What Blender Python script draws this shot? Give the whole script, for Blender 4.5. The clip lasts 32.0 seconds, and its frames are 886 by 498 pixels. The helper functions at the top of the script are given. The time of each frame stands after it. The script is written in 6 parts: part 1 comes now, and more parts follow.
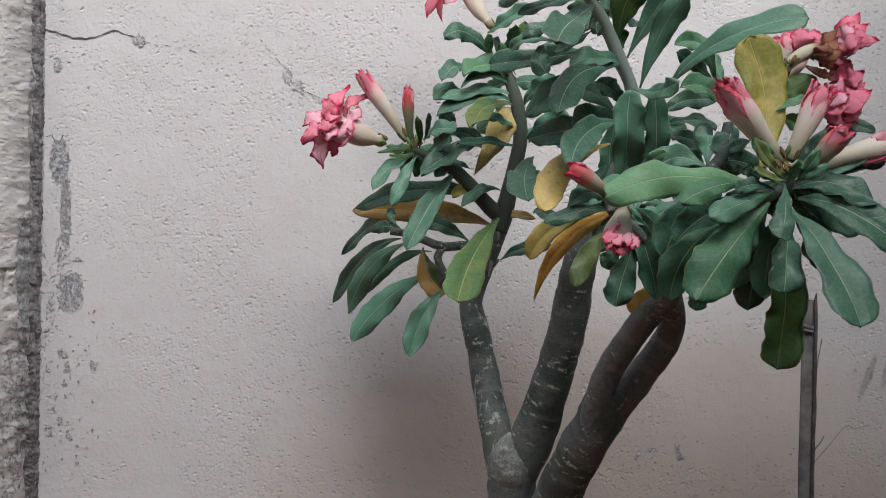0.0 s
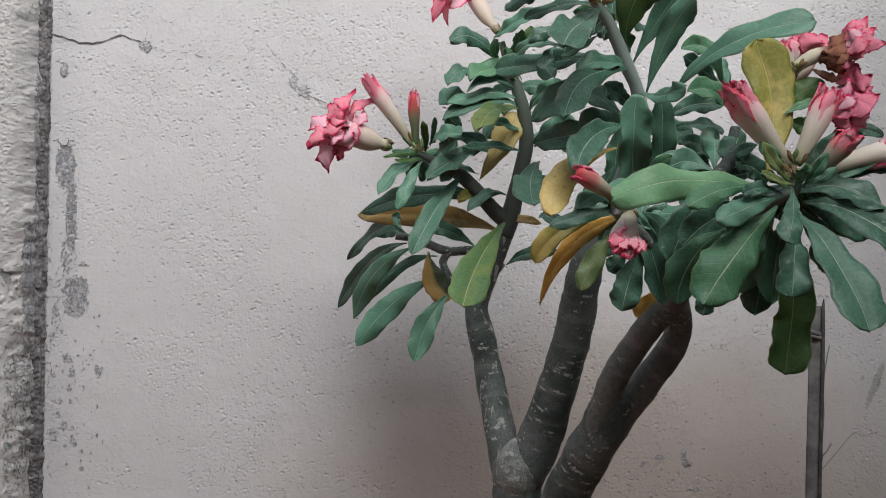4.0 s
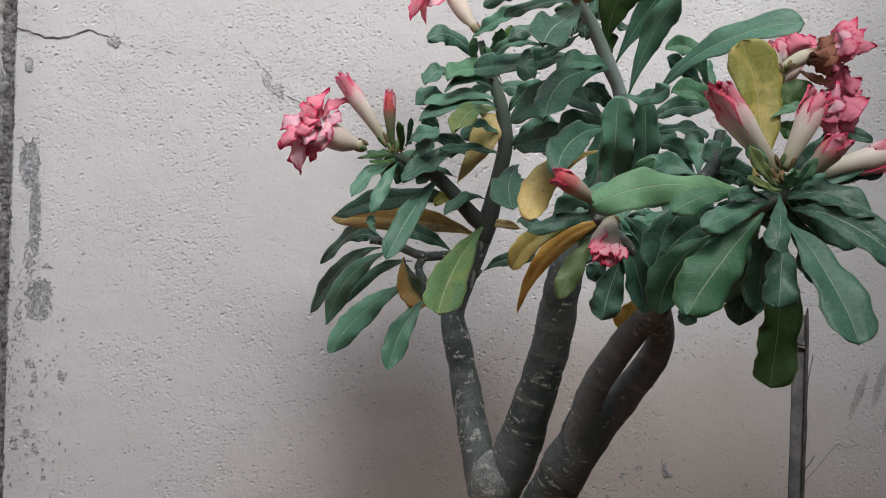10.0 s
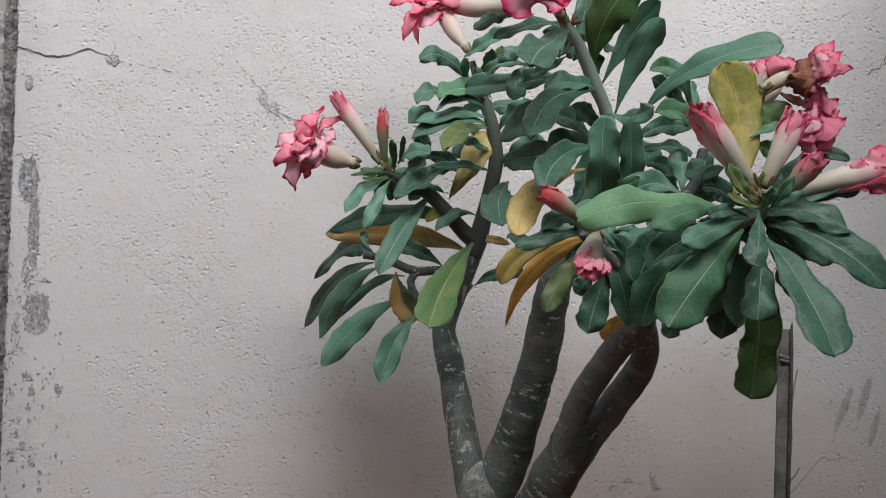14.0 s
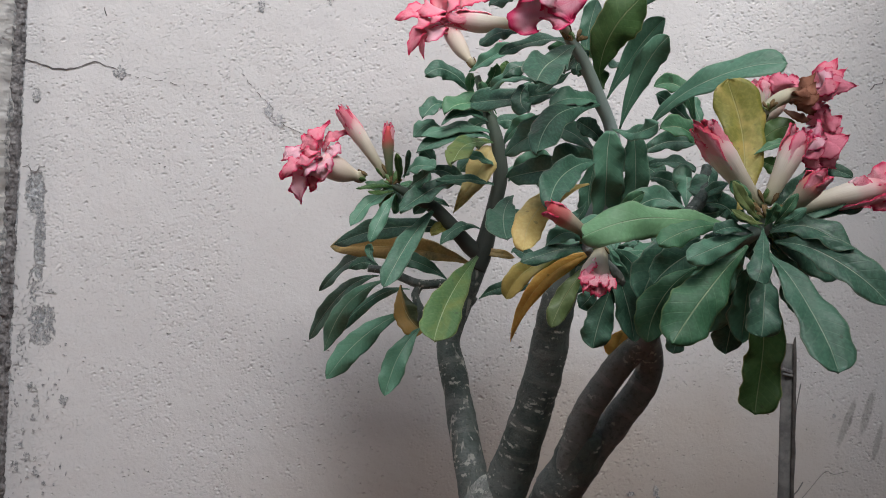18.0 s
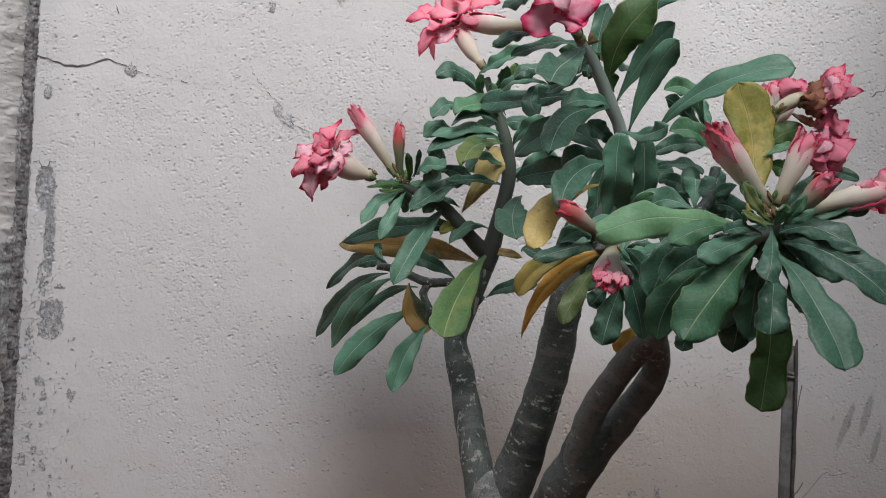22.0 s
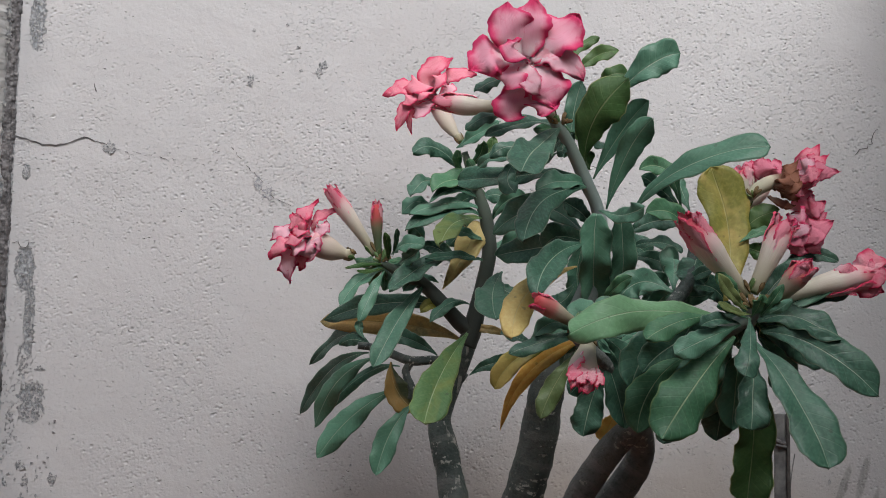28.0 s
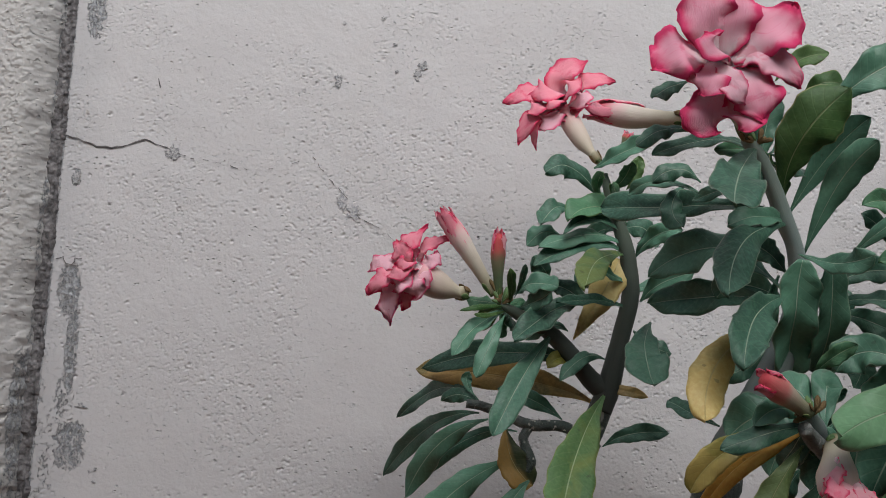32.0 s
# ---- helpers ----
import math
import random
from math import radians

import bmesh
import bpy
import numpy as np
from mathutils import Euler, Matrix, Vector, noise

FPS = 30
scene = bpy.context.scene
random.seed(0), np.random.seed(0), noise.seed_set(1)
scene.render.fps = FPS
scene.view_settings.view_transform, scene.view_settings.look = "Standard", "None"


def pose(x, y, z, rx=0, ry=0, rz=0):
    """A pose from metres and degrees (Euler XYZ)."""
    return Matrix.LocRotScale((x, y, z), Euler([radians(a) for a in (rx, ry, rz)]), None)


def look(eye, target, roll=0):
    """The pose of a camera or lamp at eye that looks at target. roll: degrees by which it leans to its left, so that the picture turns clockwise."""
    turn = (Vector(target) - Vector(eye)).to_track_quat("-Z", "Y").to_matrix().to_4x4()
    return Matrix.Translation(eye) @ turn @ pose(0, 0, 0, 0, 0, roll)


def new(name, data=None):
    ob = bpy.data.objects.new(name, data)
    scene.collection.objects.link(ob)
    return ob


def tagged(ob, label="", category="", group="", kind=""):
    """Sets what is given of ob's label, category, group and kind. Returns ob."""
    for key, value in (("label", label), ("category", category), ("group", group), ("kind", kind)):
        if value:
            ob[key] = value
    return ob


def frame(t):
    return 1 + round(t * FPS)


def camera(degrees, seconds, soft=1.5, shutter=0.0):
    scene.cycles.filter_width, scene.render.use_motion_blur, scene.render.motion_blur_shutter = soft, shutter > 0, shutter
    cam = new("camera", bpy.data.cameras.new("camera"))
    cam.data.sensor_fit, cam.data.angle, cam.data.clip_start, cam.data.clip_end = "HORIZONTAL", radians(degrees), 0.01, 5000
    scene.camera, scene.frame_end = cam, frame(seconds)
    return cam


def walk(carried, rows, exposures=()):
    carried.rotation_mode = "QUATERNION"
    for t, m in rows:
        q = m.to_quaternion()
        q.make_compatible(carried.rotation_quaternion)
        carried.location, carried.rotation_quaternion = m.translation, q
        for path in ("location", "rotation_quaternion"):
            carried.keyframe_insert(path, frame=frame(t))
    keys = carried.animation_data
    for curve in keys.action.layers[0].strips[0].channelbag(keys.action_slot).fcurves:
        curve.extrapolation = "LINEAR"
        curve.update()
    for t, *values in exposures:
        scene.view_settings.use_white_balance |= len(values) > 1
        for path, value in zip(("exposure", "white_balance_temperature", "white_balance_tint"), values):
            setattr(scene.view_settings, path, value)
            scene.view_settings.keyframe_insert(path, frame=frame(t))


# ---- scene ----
cam = camera(50.8, 32.0, 0.95)
PATH = [
    (0, (0.012, 0.005, 0.632), (0.028, 2.005, 0.624), 0.9),
    (0.5, (0.012, 0.005, 0.632), (0.027, 2.005, 0.628), 0.9),
    (1, (0.013, 0.007, 0.63), (0.026, 2.007, 0.628), 0.9),
    (1.5, (0.015, 0.008, 0.629), (0.028, 2.008, 0.629), 0.9),
    (2, (0.013, 0.004, 0.632), (0.024, 2.004, 0.635), 0.9),
    (2.5, (0.014, 0.007, 0.631), (0.024, 2.007, 0.634), 0.9),
    (3, (0.014, 0.01, 0.63), (0.021, 2.009, 0.632), 1.0),
    (3.5, (0.012, 0.007, 0.63), (0.017, 2.007, 0.636), 1.0),
    (5.5, (0.012, 0.008, 0.627), (0.01, 2.008, 0.636), 1.2),
    (6, (0.012, 0.007, 0.627), (0.01, 2.007, 0.634), 1.3),
    (6.5, (0.01, 0.008, 0.626), (0.009, 2.008, 0.632), 1.5),
    (7, (0.005, 0.018, 0.623), (0.002, 2.018, 0.62), 1.7),
    (7.5, (0.008, 0.019, 0.628), (0.011, 2.019, 0.63), 1.7),
    (8, (0.017, 0.014, 0.629), (0.025, 2.014, 0.633), 1.6),
    (8.5, (0.017, 0.013, 0.63), (0.033, 2.013, 0.638), 1.4),
    (9, (0.014, 0.011, 0.631), (0.038, 2.011, 0.645), 1.4),
    (9.5, (0.015, 0.017, 0.636), (0.049, 2.017, 0.655), 1.4),
    (10, (0.017, 0.033, 0.631), (0.061, 2.033, 0.647), 1.5),
    (10.5, (0.015, 0.024, 0.632), (0.065, 2.023, 0.655), 1.5),
    (11, (0.02, 0.024, 0.632), (0.075, 2.023, 0.655), 1.5),
    (11.5, (0.019, 0.025, 0.63), (0.075, 2.024, 0.655), 1.5),
    (12, (0.019, 0.023, 0.63), (0.076, 2.022, 0.66), 1.5),
    (12.5, (0.018, 0.02, 0.63), (0.074, 2.019, 0.665), 1.6),
    (13, (0.018, 0.019, 0.631), (0.073, 2.018, 0.671), 1.6),
    (13.5, (0.02, 0.019, 0.63), (0.073, 2.018, 0.675), 1.6),
    (14, (0.02, 0.016, 0.63), (0.073, 2.015, 0.681), 1.6),
    (14.5, (0.02, 0.014, 0.631), (0.073, 2.012, 0.688), 1.7),
    (16.5, (0.019, 0.017, 0.631), (0.069, 2.015, 0.701), 1.7),
    (17, (0.019, 0.013, 0.633), (0.069, 2.011, 0.703), 1.7),
    (17.5, (0.02, 0.013, 0.633), (0.069, 2.011, 0.705), 1.7),
    (18, (0.017, 0.012, 0.633), (0.066, 2.01, 0.705), 1.8),
    (18.5, (0.02, 0.013, 0.632), (0.069, 2.011, 0.706), 1.8),
    (19, (0.015, 0.013, 0.631), (0.064, 2.011, 0.706), 2.0),
    (19.5, (0.017, 0.013, 0.632), (0.067, 2.011, 0.707), 2.1),
    (20, (0.015, 0.011, 0.632), (0.065, 2.009, 0.709), 2.1),
    (20.5, (0.013, 0.008, 0.632), (0.063, 2.005, 0.712), 2.2),
    (21, (0.002, 0.004, 0.632), (0.048, 2.002, 0.712), 2.2),
    (21.5, (0.01, 0.003, 0.629), (0.064, 2.001, 0.709), 2.4),
    (22, (0.004, 0.002, 0.627), (0.065, 1.999, 0.709), 2.5),
    (22.5, (-0.004, -0.011, 0.631), (0.061, 1.986, 0.718), 2.9),
    (23, (-0.009, -0.027, 0.635), (0.06, 1.97, 0.733), 3.3),
    (23.5, (-0.005, -0.033, 0.641), (0.065, 1.963, 0.754), 3.4),
    (24, (-0.006, -0.017, 0.637), (0.062, 1.978, 0.758), 3.4),
    (24.5, (-0.007, -0.017, 0.637), (0.059, 1.977, 0.765), 3.4),
    (25, (-0.005, -0.029, 0.638), (0.062, 1.964, 0.779), 3.3),
    (25.5, (-0.005, -0.01, 0.632), (0.06, 1.984, 0.774), 3.2),
    (27.5, (0.006, -0.001, 0.643), (0.058, 1.993, 0.786), 2.7),
    (28, (0.021, 0.01, 0.667), (0.079, 2.003, 0.822), 1.0),
    (28.5, (0.011, 0.028, 0.669), (0.047, 2.021, 0.83), 1.0),
    (29, (0.005, 0.037, 0.674), (0.02, 2.03, 0.844), 1.0),
    (29.5, (-0.007, 0.069, 0.672), (0.0, 2.06, 0.857), 1.0),
    (30, (-0.044, 0.087, 0.672), (-0.046, 2.078, 0.867), 1.4),
    (30.5, (-0.038, 0.112, 0.673), (-0.049, 2.103, 0.859), 1.9),
    (31, (-0.06, 0.116, 0.671), (-0.08, 2.106, 0.874), 3.2),
    (31.5, (-0.068, 0.119, 0.694), (-0.085, 2.11, 0.885), 3.5),
    (32, (-0.052, 0.159, 0.691), (-0.059, 2.15, 0.882), 3.5),
]
walk(cam, [(t, look(eye, target, roll)) for t, eye, target, roll in PATH],
     [(0.0, 0.60), (14.0, 0.59), (20.0, 0.53), (22.0, 0.51), (24.0, 0.39), (25.0, 0.37), (28.0, 0.33), (30.0, 0.20), (32.0, 0.15)])

# ---- sky and sun: a bright overcast day in an open yard ----
world = bpy.data.worlds.new("overcast_sky")
scene.world = world
world.use_nodes = True
sky = world.node_tree.nodes.new("ShaderNodeTexSky")
sky.sky_type = "NISHITA"
sky.sun_disc = False
sky.sun_elevation = radians(45)
sky.sun_rotation = radians(170)
sky.dust_density = 4.0
sky.air_density = 1.6
world.node_tree.links.new(sky.outputs[0], world.node_tree.nodes["Background"].inputs[0])
world.node_tree.nodes["Background"].inputs[1].default_value = 0.06
sun = new("sun", bpy.data.lights.new("sun", "SUN"))
sun.data.energy = 3.7
sun.data.angle = radians(48)
sun.data.color = (0.94, 0.962, 0.978)
sun.matrix_world = look((0.2, -1.1, 2.28), (0.1, 0.9, 0.5))


# ---- materials ----
class Nodes:
    """A small helper to wire a procedural material."""

    def __init__(self, name):
        self.mat = bpy.data.materials.new(name)
        self.mat.use_nodes = True
        self.tree = self.mat.node_tree
        self.bsdf = self.tree.nodes["Principled BSDF"]
        self.out = self.tree.nodes["Material Output"]

    def put(self, socket, value):
        if hasattr(value, "links"):
            self.tree.links.new(value, socket)
        elif hasattr(socket.default_value, "__len__") and not hasattr(value, "__len__"):
            socket.default_value = (value,) * len(socket.default_value)
        else:
            socket.default_value = value if not hasattr(value, "__len__") or len(value) == len(socket.default_value) else (*value, 1.0)

    def node(self, kind, ins=(), out=0, operation="", interpolation_type=""):
        n = self.tree.nodes.new(kind)
        if operation:
            n.operation = operation
        if interpolation_type:
            n.interpolation_type = interpolation_type
        for key, value in dict(ins).items():
            self.put(n.inputs[key], value)
        return n.outputs[out]

    def math(self, op, a, b=0.0, c=0.0):
        return self.node("ShaderNodeMath", {0: a, 1: b, 2: c}, operation=op)

    def span(self, x, a, b, lo=0.0, hi=1.0):
        return self.node("ShaderNodeMapRange", {0: x, 1: a, 2: b, 3: lo, 4: hi}, interpolation_type="SMOOTHSTEP")

    def mix(self, f, a, b, blend="MIX"):
        n = self.tree.nodes.new("ShaderNodeMix")
        n.data_type, n.blend_type = "RGBA", blend
        self.put(n.inputs[0], f)
        self.put(n.inputs[6], a)
        self.put(n.inputs[7], b)
        return n.outputs[2]

    def noise(self, where, scale, detail=3.0, rough=0.55, distort=0.0):
        return self.node("ShaderNodeTexNoise", {"Vector": where, "Scale": scale, "Detail": detail, "Roughness": rough, "Distortion": distort})

    def place(self, kind="Object", scale=(1, 1, 1)):
        v = self.node("ShaderNodeTexCoord", out={"Generated": 0, "UV": 2, "Object": 3}[kind])
        return self.node("ShaderNodeMapping", {"Vector": v, "Scale": scale}) if scale != (1, 1, 1) else v

    def uv(self):
        s = self.tree.nodes.new("ShaderNodeSeparateXYZ")
        self.tree.links.new(self.place("UV"), s.inputs[0])
        return s.outputs[0], s.outputs[1]

    def chance(self):
        return self.node("ShaderNodeObjectInfo", out=5)

    def bump(self, height, strength, distance, under=None):
        ins = {"Height": height, "Strength": strength, "Distance": distance}
        if under is not None:
            ins["Normal"] = under
        return self.node("ShaderNodeBump", ins)

    def finish(self, colour, rough=0.6, normal=None, glow=0.0, spec=0.5):
        self.put(self.bsdf.inputs["Base Color"], colour)
        self.put(self.bsdf.inputs["Roughness"], rough)
        self.put(self.bsdf.inputs["Specular IOR Level"], spec)
        if normal is not None:
            self.put(self.bsdf.inputs["Normal"], normal)
        if glow:
            t = self.node("ShaderNodeBsdfTranslucent", {"Color": colour})
            m = self.node("ShaderNodeMixShader", {0: glow, 1: self.bsdf.outputs[0], 2: t})
            self.tree.links.new(m, self.out.inputs[0])
        return self.mat


def leaf_material(name, deep, pale, rib, edge=None, rough=0.5, blotch=None, split=False):
    """A leaf blade: mottled between two tones, with a pale midrib and faint side veins."""
    n = Nodes(name)
    u, v = n.uv()
    a = n.math("MULTIPLY", n.math("ABSOLUTE", n.math("SUBTRACT", v, 0.5)), 2.0)
    where = n.place()
    tone = n.math("ADD", n.math("MULTIPLY", n.noise(where, 30.0, 4.0), 0.5), n.math("MULTIPLY", n.chance(), 0.7))
    tone = n.math("SUBTRACT", tone, 0.1)
    colour = n.mix(n.span(tone, 0.15, 0.85), deep, pale)
    if blotch:
        spread = n.noise(where, 26.0, 3.0, distort=0.8)
        if split:
            spread = n.math("ADD", n.math("MULTIPLY", spread, 0.5), n.math("MULTIPLY", v, 0.75))
        colour = n.mix(n.span(spread, 0.47, 0.66), colour, blotch)
    fine = n.noise(where, 420.0, 2.0)
    colour = n.mix(n.math("MULTIPLY", n.span(fine, 0.35, 0.75), 0.17), colour, tuple(min(1.0, c * 1.9 + 0.01) for c in pale))
    side = n.math("FRACT", n.math("ADD", n.math("MULTIPLY", u, 11.0), n.math("MULTIPLY", a, -1.6)))
    side = n.span(n.math("ABSOLUTE", n.math("SUBTRACT", side, 0.5)), 0.0, 0.10, 1.0, 0.0)
    colour = n.mix(n.math("MULTIPLY", side, 0.065), colour, rib)
    mid = n.math("MULTIPLY", n.span(a, 0.012, 0.040, 1.0, 0.0), n.span(u, 0.5, 1.0, 0.85, 0.5))
    colour = n.mix(mid, colour, rib)
    if edge:
        colour = n.mix(n.math("MULTIPLY", n.span(a, 0.93, 0.99), 0.7), colour, edge)
    spots = n.span(n.noise(where, 150.0, 1.0), 0.71, 0.76)
    colour = n.mix(n.math("MULTIPLY", spots, 0.35), colour, (0.05, 0.045, 0.03))
    height = n.math("ADD", n.math("MULTIPLY", mid, 0.8), n.math("ADD", n.math("MULTIPLY", side, 0.08), n.math("MULTIPLY", n.noise(where, 90.0, 3.0), 0.8)))
    gloss = n.span(n.noise(where, 60.0, 3.0), 0.3, 0.7, rough - 0.07, rough + 0.12)
    return n.finish(colour, gloss, n.bump(height, 0.6, 0.0014), 0.12, 0.5)


RIB = (0.46, 0.56, 0.43)
MATURE = leaf_material("mature_leaf", (0.042, 0.112, 0.075), (0.115, 0.270, 0.180), RIB, (0.28, 0.35, 0.26), rough=0.45)
MIDDLE = leaf_material("green_leaf", (0.052, 0.160, 0.080), (0.100, 0.252, 0.132), (0.48, 0.6, 0.38), (0.2, 0.28, 0.1))
FRESH = leaf_material("fresh_leaf", (0.085, 0.185, 0.065), (0.15, 0.27, 0.10), (0.52, 0.62, 0.38), (0.3, 0.34, 0.1), blotch=(0.20, 0.26, 0.075))
BRIGHT = leaf_material("bright_leaf", (0.11, 0.27, 0.125), (0.18, 0.37, 0.19), (0.5, 0.62, 0.42), (0.25, 0.36, 0.2))
OLIVE = leaf_material("olive_leaf", (0.042, 0.115, 0.030), (0.085, 0.165, 0.048), (0.30, 0.36, 0.18), (0.4, 0.4, 0.18))
YELLOW = leaf_material("yellow_leaf", (0.62, 0.42, 0.12), (0.76, 0.60, 0.25), (0.66, 0.54, 0.26), rough=0.5, blotch=(0.54, 0.41, 0.15))
OCHRE = leaf_material("ochre_leaf", (0.66, 0.34, 0.065), (0.80, 0.49, 0.13), (0.72, 0.50, 0.18), rough=0.5)
TURNING = leaf_material("turning_leaf", (0.05, 0.07, 0.03), (0.09, 0.11, 0.05), (0.42, 0.36, 0.16), rough=0.5, blotch=(0.46, 0.28, 0.08), split=True)
OLIVE_YELLOW = leaf_material("yellowing_leaf", (0.24, 0.24, 0.045), (0.40, 0.36, 0.09), (0.5, 0.47, 0.2), rough=0.48, blotch=(0.52, 0.40, 0.12))
DULL = leaf_material("dull_ochre_leaf", (0.38, 0.23, 0.07), (0.52, 0.34, 0.12), (0.46, 0.33, 0.14), rough=0.5, blotch=(0.22, 0.18, 0.07))
HALF = leaf_material("half_yellow_leaf", (0.10, 0.16, 0.055), (0.19, 0.25, 0.09), (0.42, 0.44, 0.22), (0.4, 0.42, 0.2))
LEAVES = {"d": DULL, "h": HALF, "m": MATURE, "n": MIDDLE, "f": FRESH, "b": BRIGHT, "o": OLIVE, "y": YELLOW, "c": OCHRE, "t": TURNING, "g": OLIVE_YELLOW}


def petal_material(name, rim, body, heart, low=0.36, glow=0.15, power=3.0):
    n = Nodes(name)
    u, v = n.uv()
    a = n.math("MULTIPLY", n.math("ABSOLUTE", n.math("SUBTRACT", v, 0.5)), 2.0)
    where = n.place()
    rag = n.math("MULTIPLY", n.math("SUBTRACT", n.noise(where, 120.0, 4.0), 0.5), 0.5)
    near_rim = n.math("MAXIMUM", n.math("POWER", a, power), n.math("POWER", u, power * 2))
    near_rim = n.math("ADD", near_rim, rag)
    colour = n.mix(n.span(u, 0.0, 0.5), heart, body)
    streak = n.span(n.noise(n.place("UV", (1.2, 16.0, 1.0)), 3.0, 3.0), 0.5, 0.75)
    colour = n.mix(n.math("MULTIPLY", streak, 0.24), colour, rim)
    colour = n.mix(n.math("MULTIPLY", n.span(near_rim, low, low + 0.59), 0.95), colour, rim)
    blot = n.span(n.noise(where, 75.0, 4.0, distort=1.0), 0.58, 0.68)
    colour = n.mix(n.math("MULTIPLY", blot, 0.4), colour, rim)
    height = n.noise(n.place("UV", (2.0, 22.0, 1.0)), 4.0, 3.0)
    return n.finish(colour, 0.75, n.bump(height, 0.6, 0.0014), glow, 0.15)


PETAL = petal_material("pink_petal", (0.86, 0.11, 0.20), (0.96, 0.42, 0.52), (0.97, 0.84, 0.83))
PETAL_PALE = petal_material("white_streaked_petal", (0.88, 0.09, 0.23), (0.98, 0.56, 0.66), (0.98, 0.86, 0.89), 0.34, 0.05, 2.8)
PETAL_DUSTY = petal_material("dusty_pink_petal", (0.80, 0.07, 0.17), (0.93, 0.30, 0.41), (0.95, 0.58, 0.63), 0.36, 0.05)
PETAL_STAR = petal_material("pale_star_petal", (0.88, 0.05, 0.19), (0.98, 0.44, 0.57), (0.99, 0.92, 0.93), 0.17, 0.05, 2.1)
WITHERED = petal_material("withered_petal", (0.26, 0.10, 0.06), (0.46, 0.21, 0.14), (0.58, 0.40, 0.30), 0.3, 0.15, 2.0)
SEPAL_DRY = petal_material("dry_sepal", (0.16, 0.10, 0.05), (0.26, 0.18, 0.09), (0.30, 0.24, 0.12), 0.4, 0.1)
PETAL_SOFT = petal_material("soft_pink_petal", (0.94, 0.10, 0.20), (0.98, 0.46, 0.53), (0.99, 0.82, 0.85), 0.24, 0.04, 2.8)
PETAL_CORAL = petal_material("bright_pink_petal", (0.90, 0.06, 0.17), (0.98, 0.34, 0.43), (0.98, 0.66, 0.71), 0.30, 0.05, 2.4)


def tube_material(name, stops, dark=(0.46, 0.33, 0.25)):
    """A flower tube, coloured along its length, with fine lengthwise streaks."""
    n = Nodes(name)
    u, v = n.uv()
    where = n.place()
    along = n.math("ADD", v, n.math("MULTIPLY", n.math("SUBTRACT", n.noise(where, 90.0, 3.0), 0.5), 0.16))
    ramp = n.tree.nodes.new("ShaderNodeValToRGB")
    n.put(ramp.inputs[0], along)
    while len(ramp.color_ramp.elements) < len(stops):
        ramp.color_ramp.elements.new(0.5)
    for e, (p, c) in zip(ramp.color_ramp.elements, stops):
        e.position, e.color = p, (*c, 1.0)
    streak = n.noise(n.place("UV", (22.0, 1.5, 1.0)), 2.0, 3.0)
    colour = n.mix(n.math("MULTIPLY", n.span(streak, 0.45, 0.75), 0.2), ramp.outputs[0], dark)
    return n.finish(colour, 0.55, n.bump(streak, 0.25, 0.0008), 0.1, 0.35)


TUBE = tube_material("cream_flower_tube", [(0.0, (0.10, 0.14, 0.05)), (0.1, (0.26, 0.22, 0.13)), (0.3, (0.54, 0.50, 0.37)), (0.7, (0.70, 0.58, 0.51)), (1.0, (0.88, 0.45, 0.50))])
BUD = tube_material("pink_bud", [(0.0, (0.09, 0.14, 0.05)), (0.12, (0.42, 0.40, 0.27)), (0.5, (0.82, 0.74, 0.65)), (0.66, (0.92, 0.60, 0.60)), (0.82, (0.86, 0.20, 0.26)), (1.0, (0.80, 0.10, 0.15))])
GREEN_BUD = tube_material("green_bud", [(0.0, (0.06, 0.11, 0.05)), (0.3, (0.13, 0.19, 0.10)), (0.52, (0.26, 0.25, 0.15)), (0.64, (0.62, 0.13, 0.12)), (1.0, (0.66, 0.05, 0.07))])
CORAL_BUD = tube_material("coral_bud", [(0.0, (0.12, 0.17, 0.08)), (0.28, (0.40, 0.38, 0.26)), (0.5, (0.64, 0.52, 0.42)), (0.62, (0.74, 0.26, 0.24)), (1.0, (0.74, 0.09, 0.11))])
DRY = tube_material("withered_flower", [(0.0, (0.40, 0.42, 0.28)), (0.3, (0.60, 0.60, 0.45)), (0.72, (0.62, 0.56, 0.42)), (0.85, (0.24, 0.10, 0.055)), (1.0, (0.2, 0.07, 0.05))])


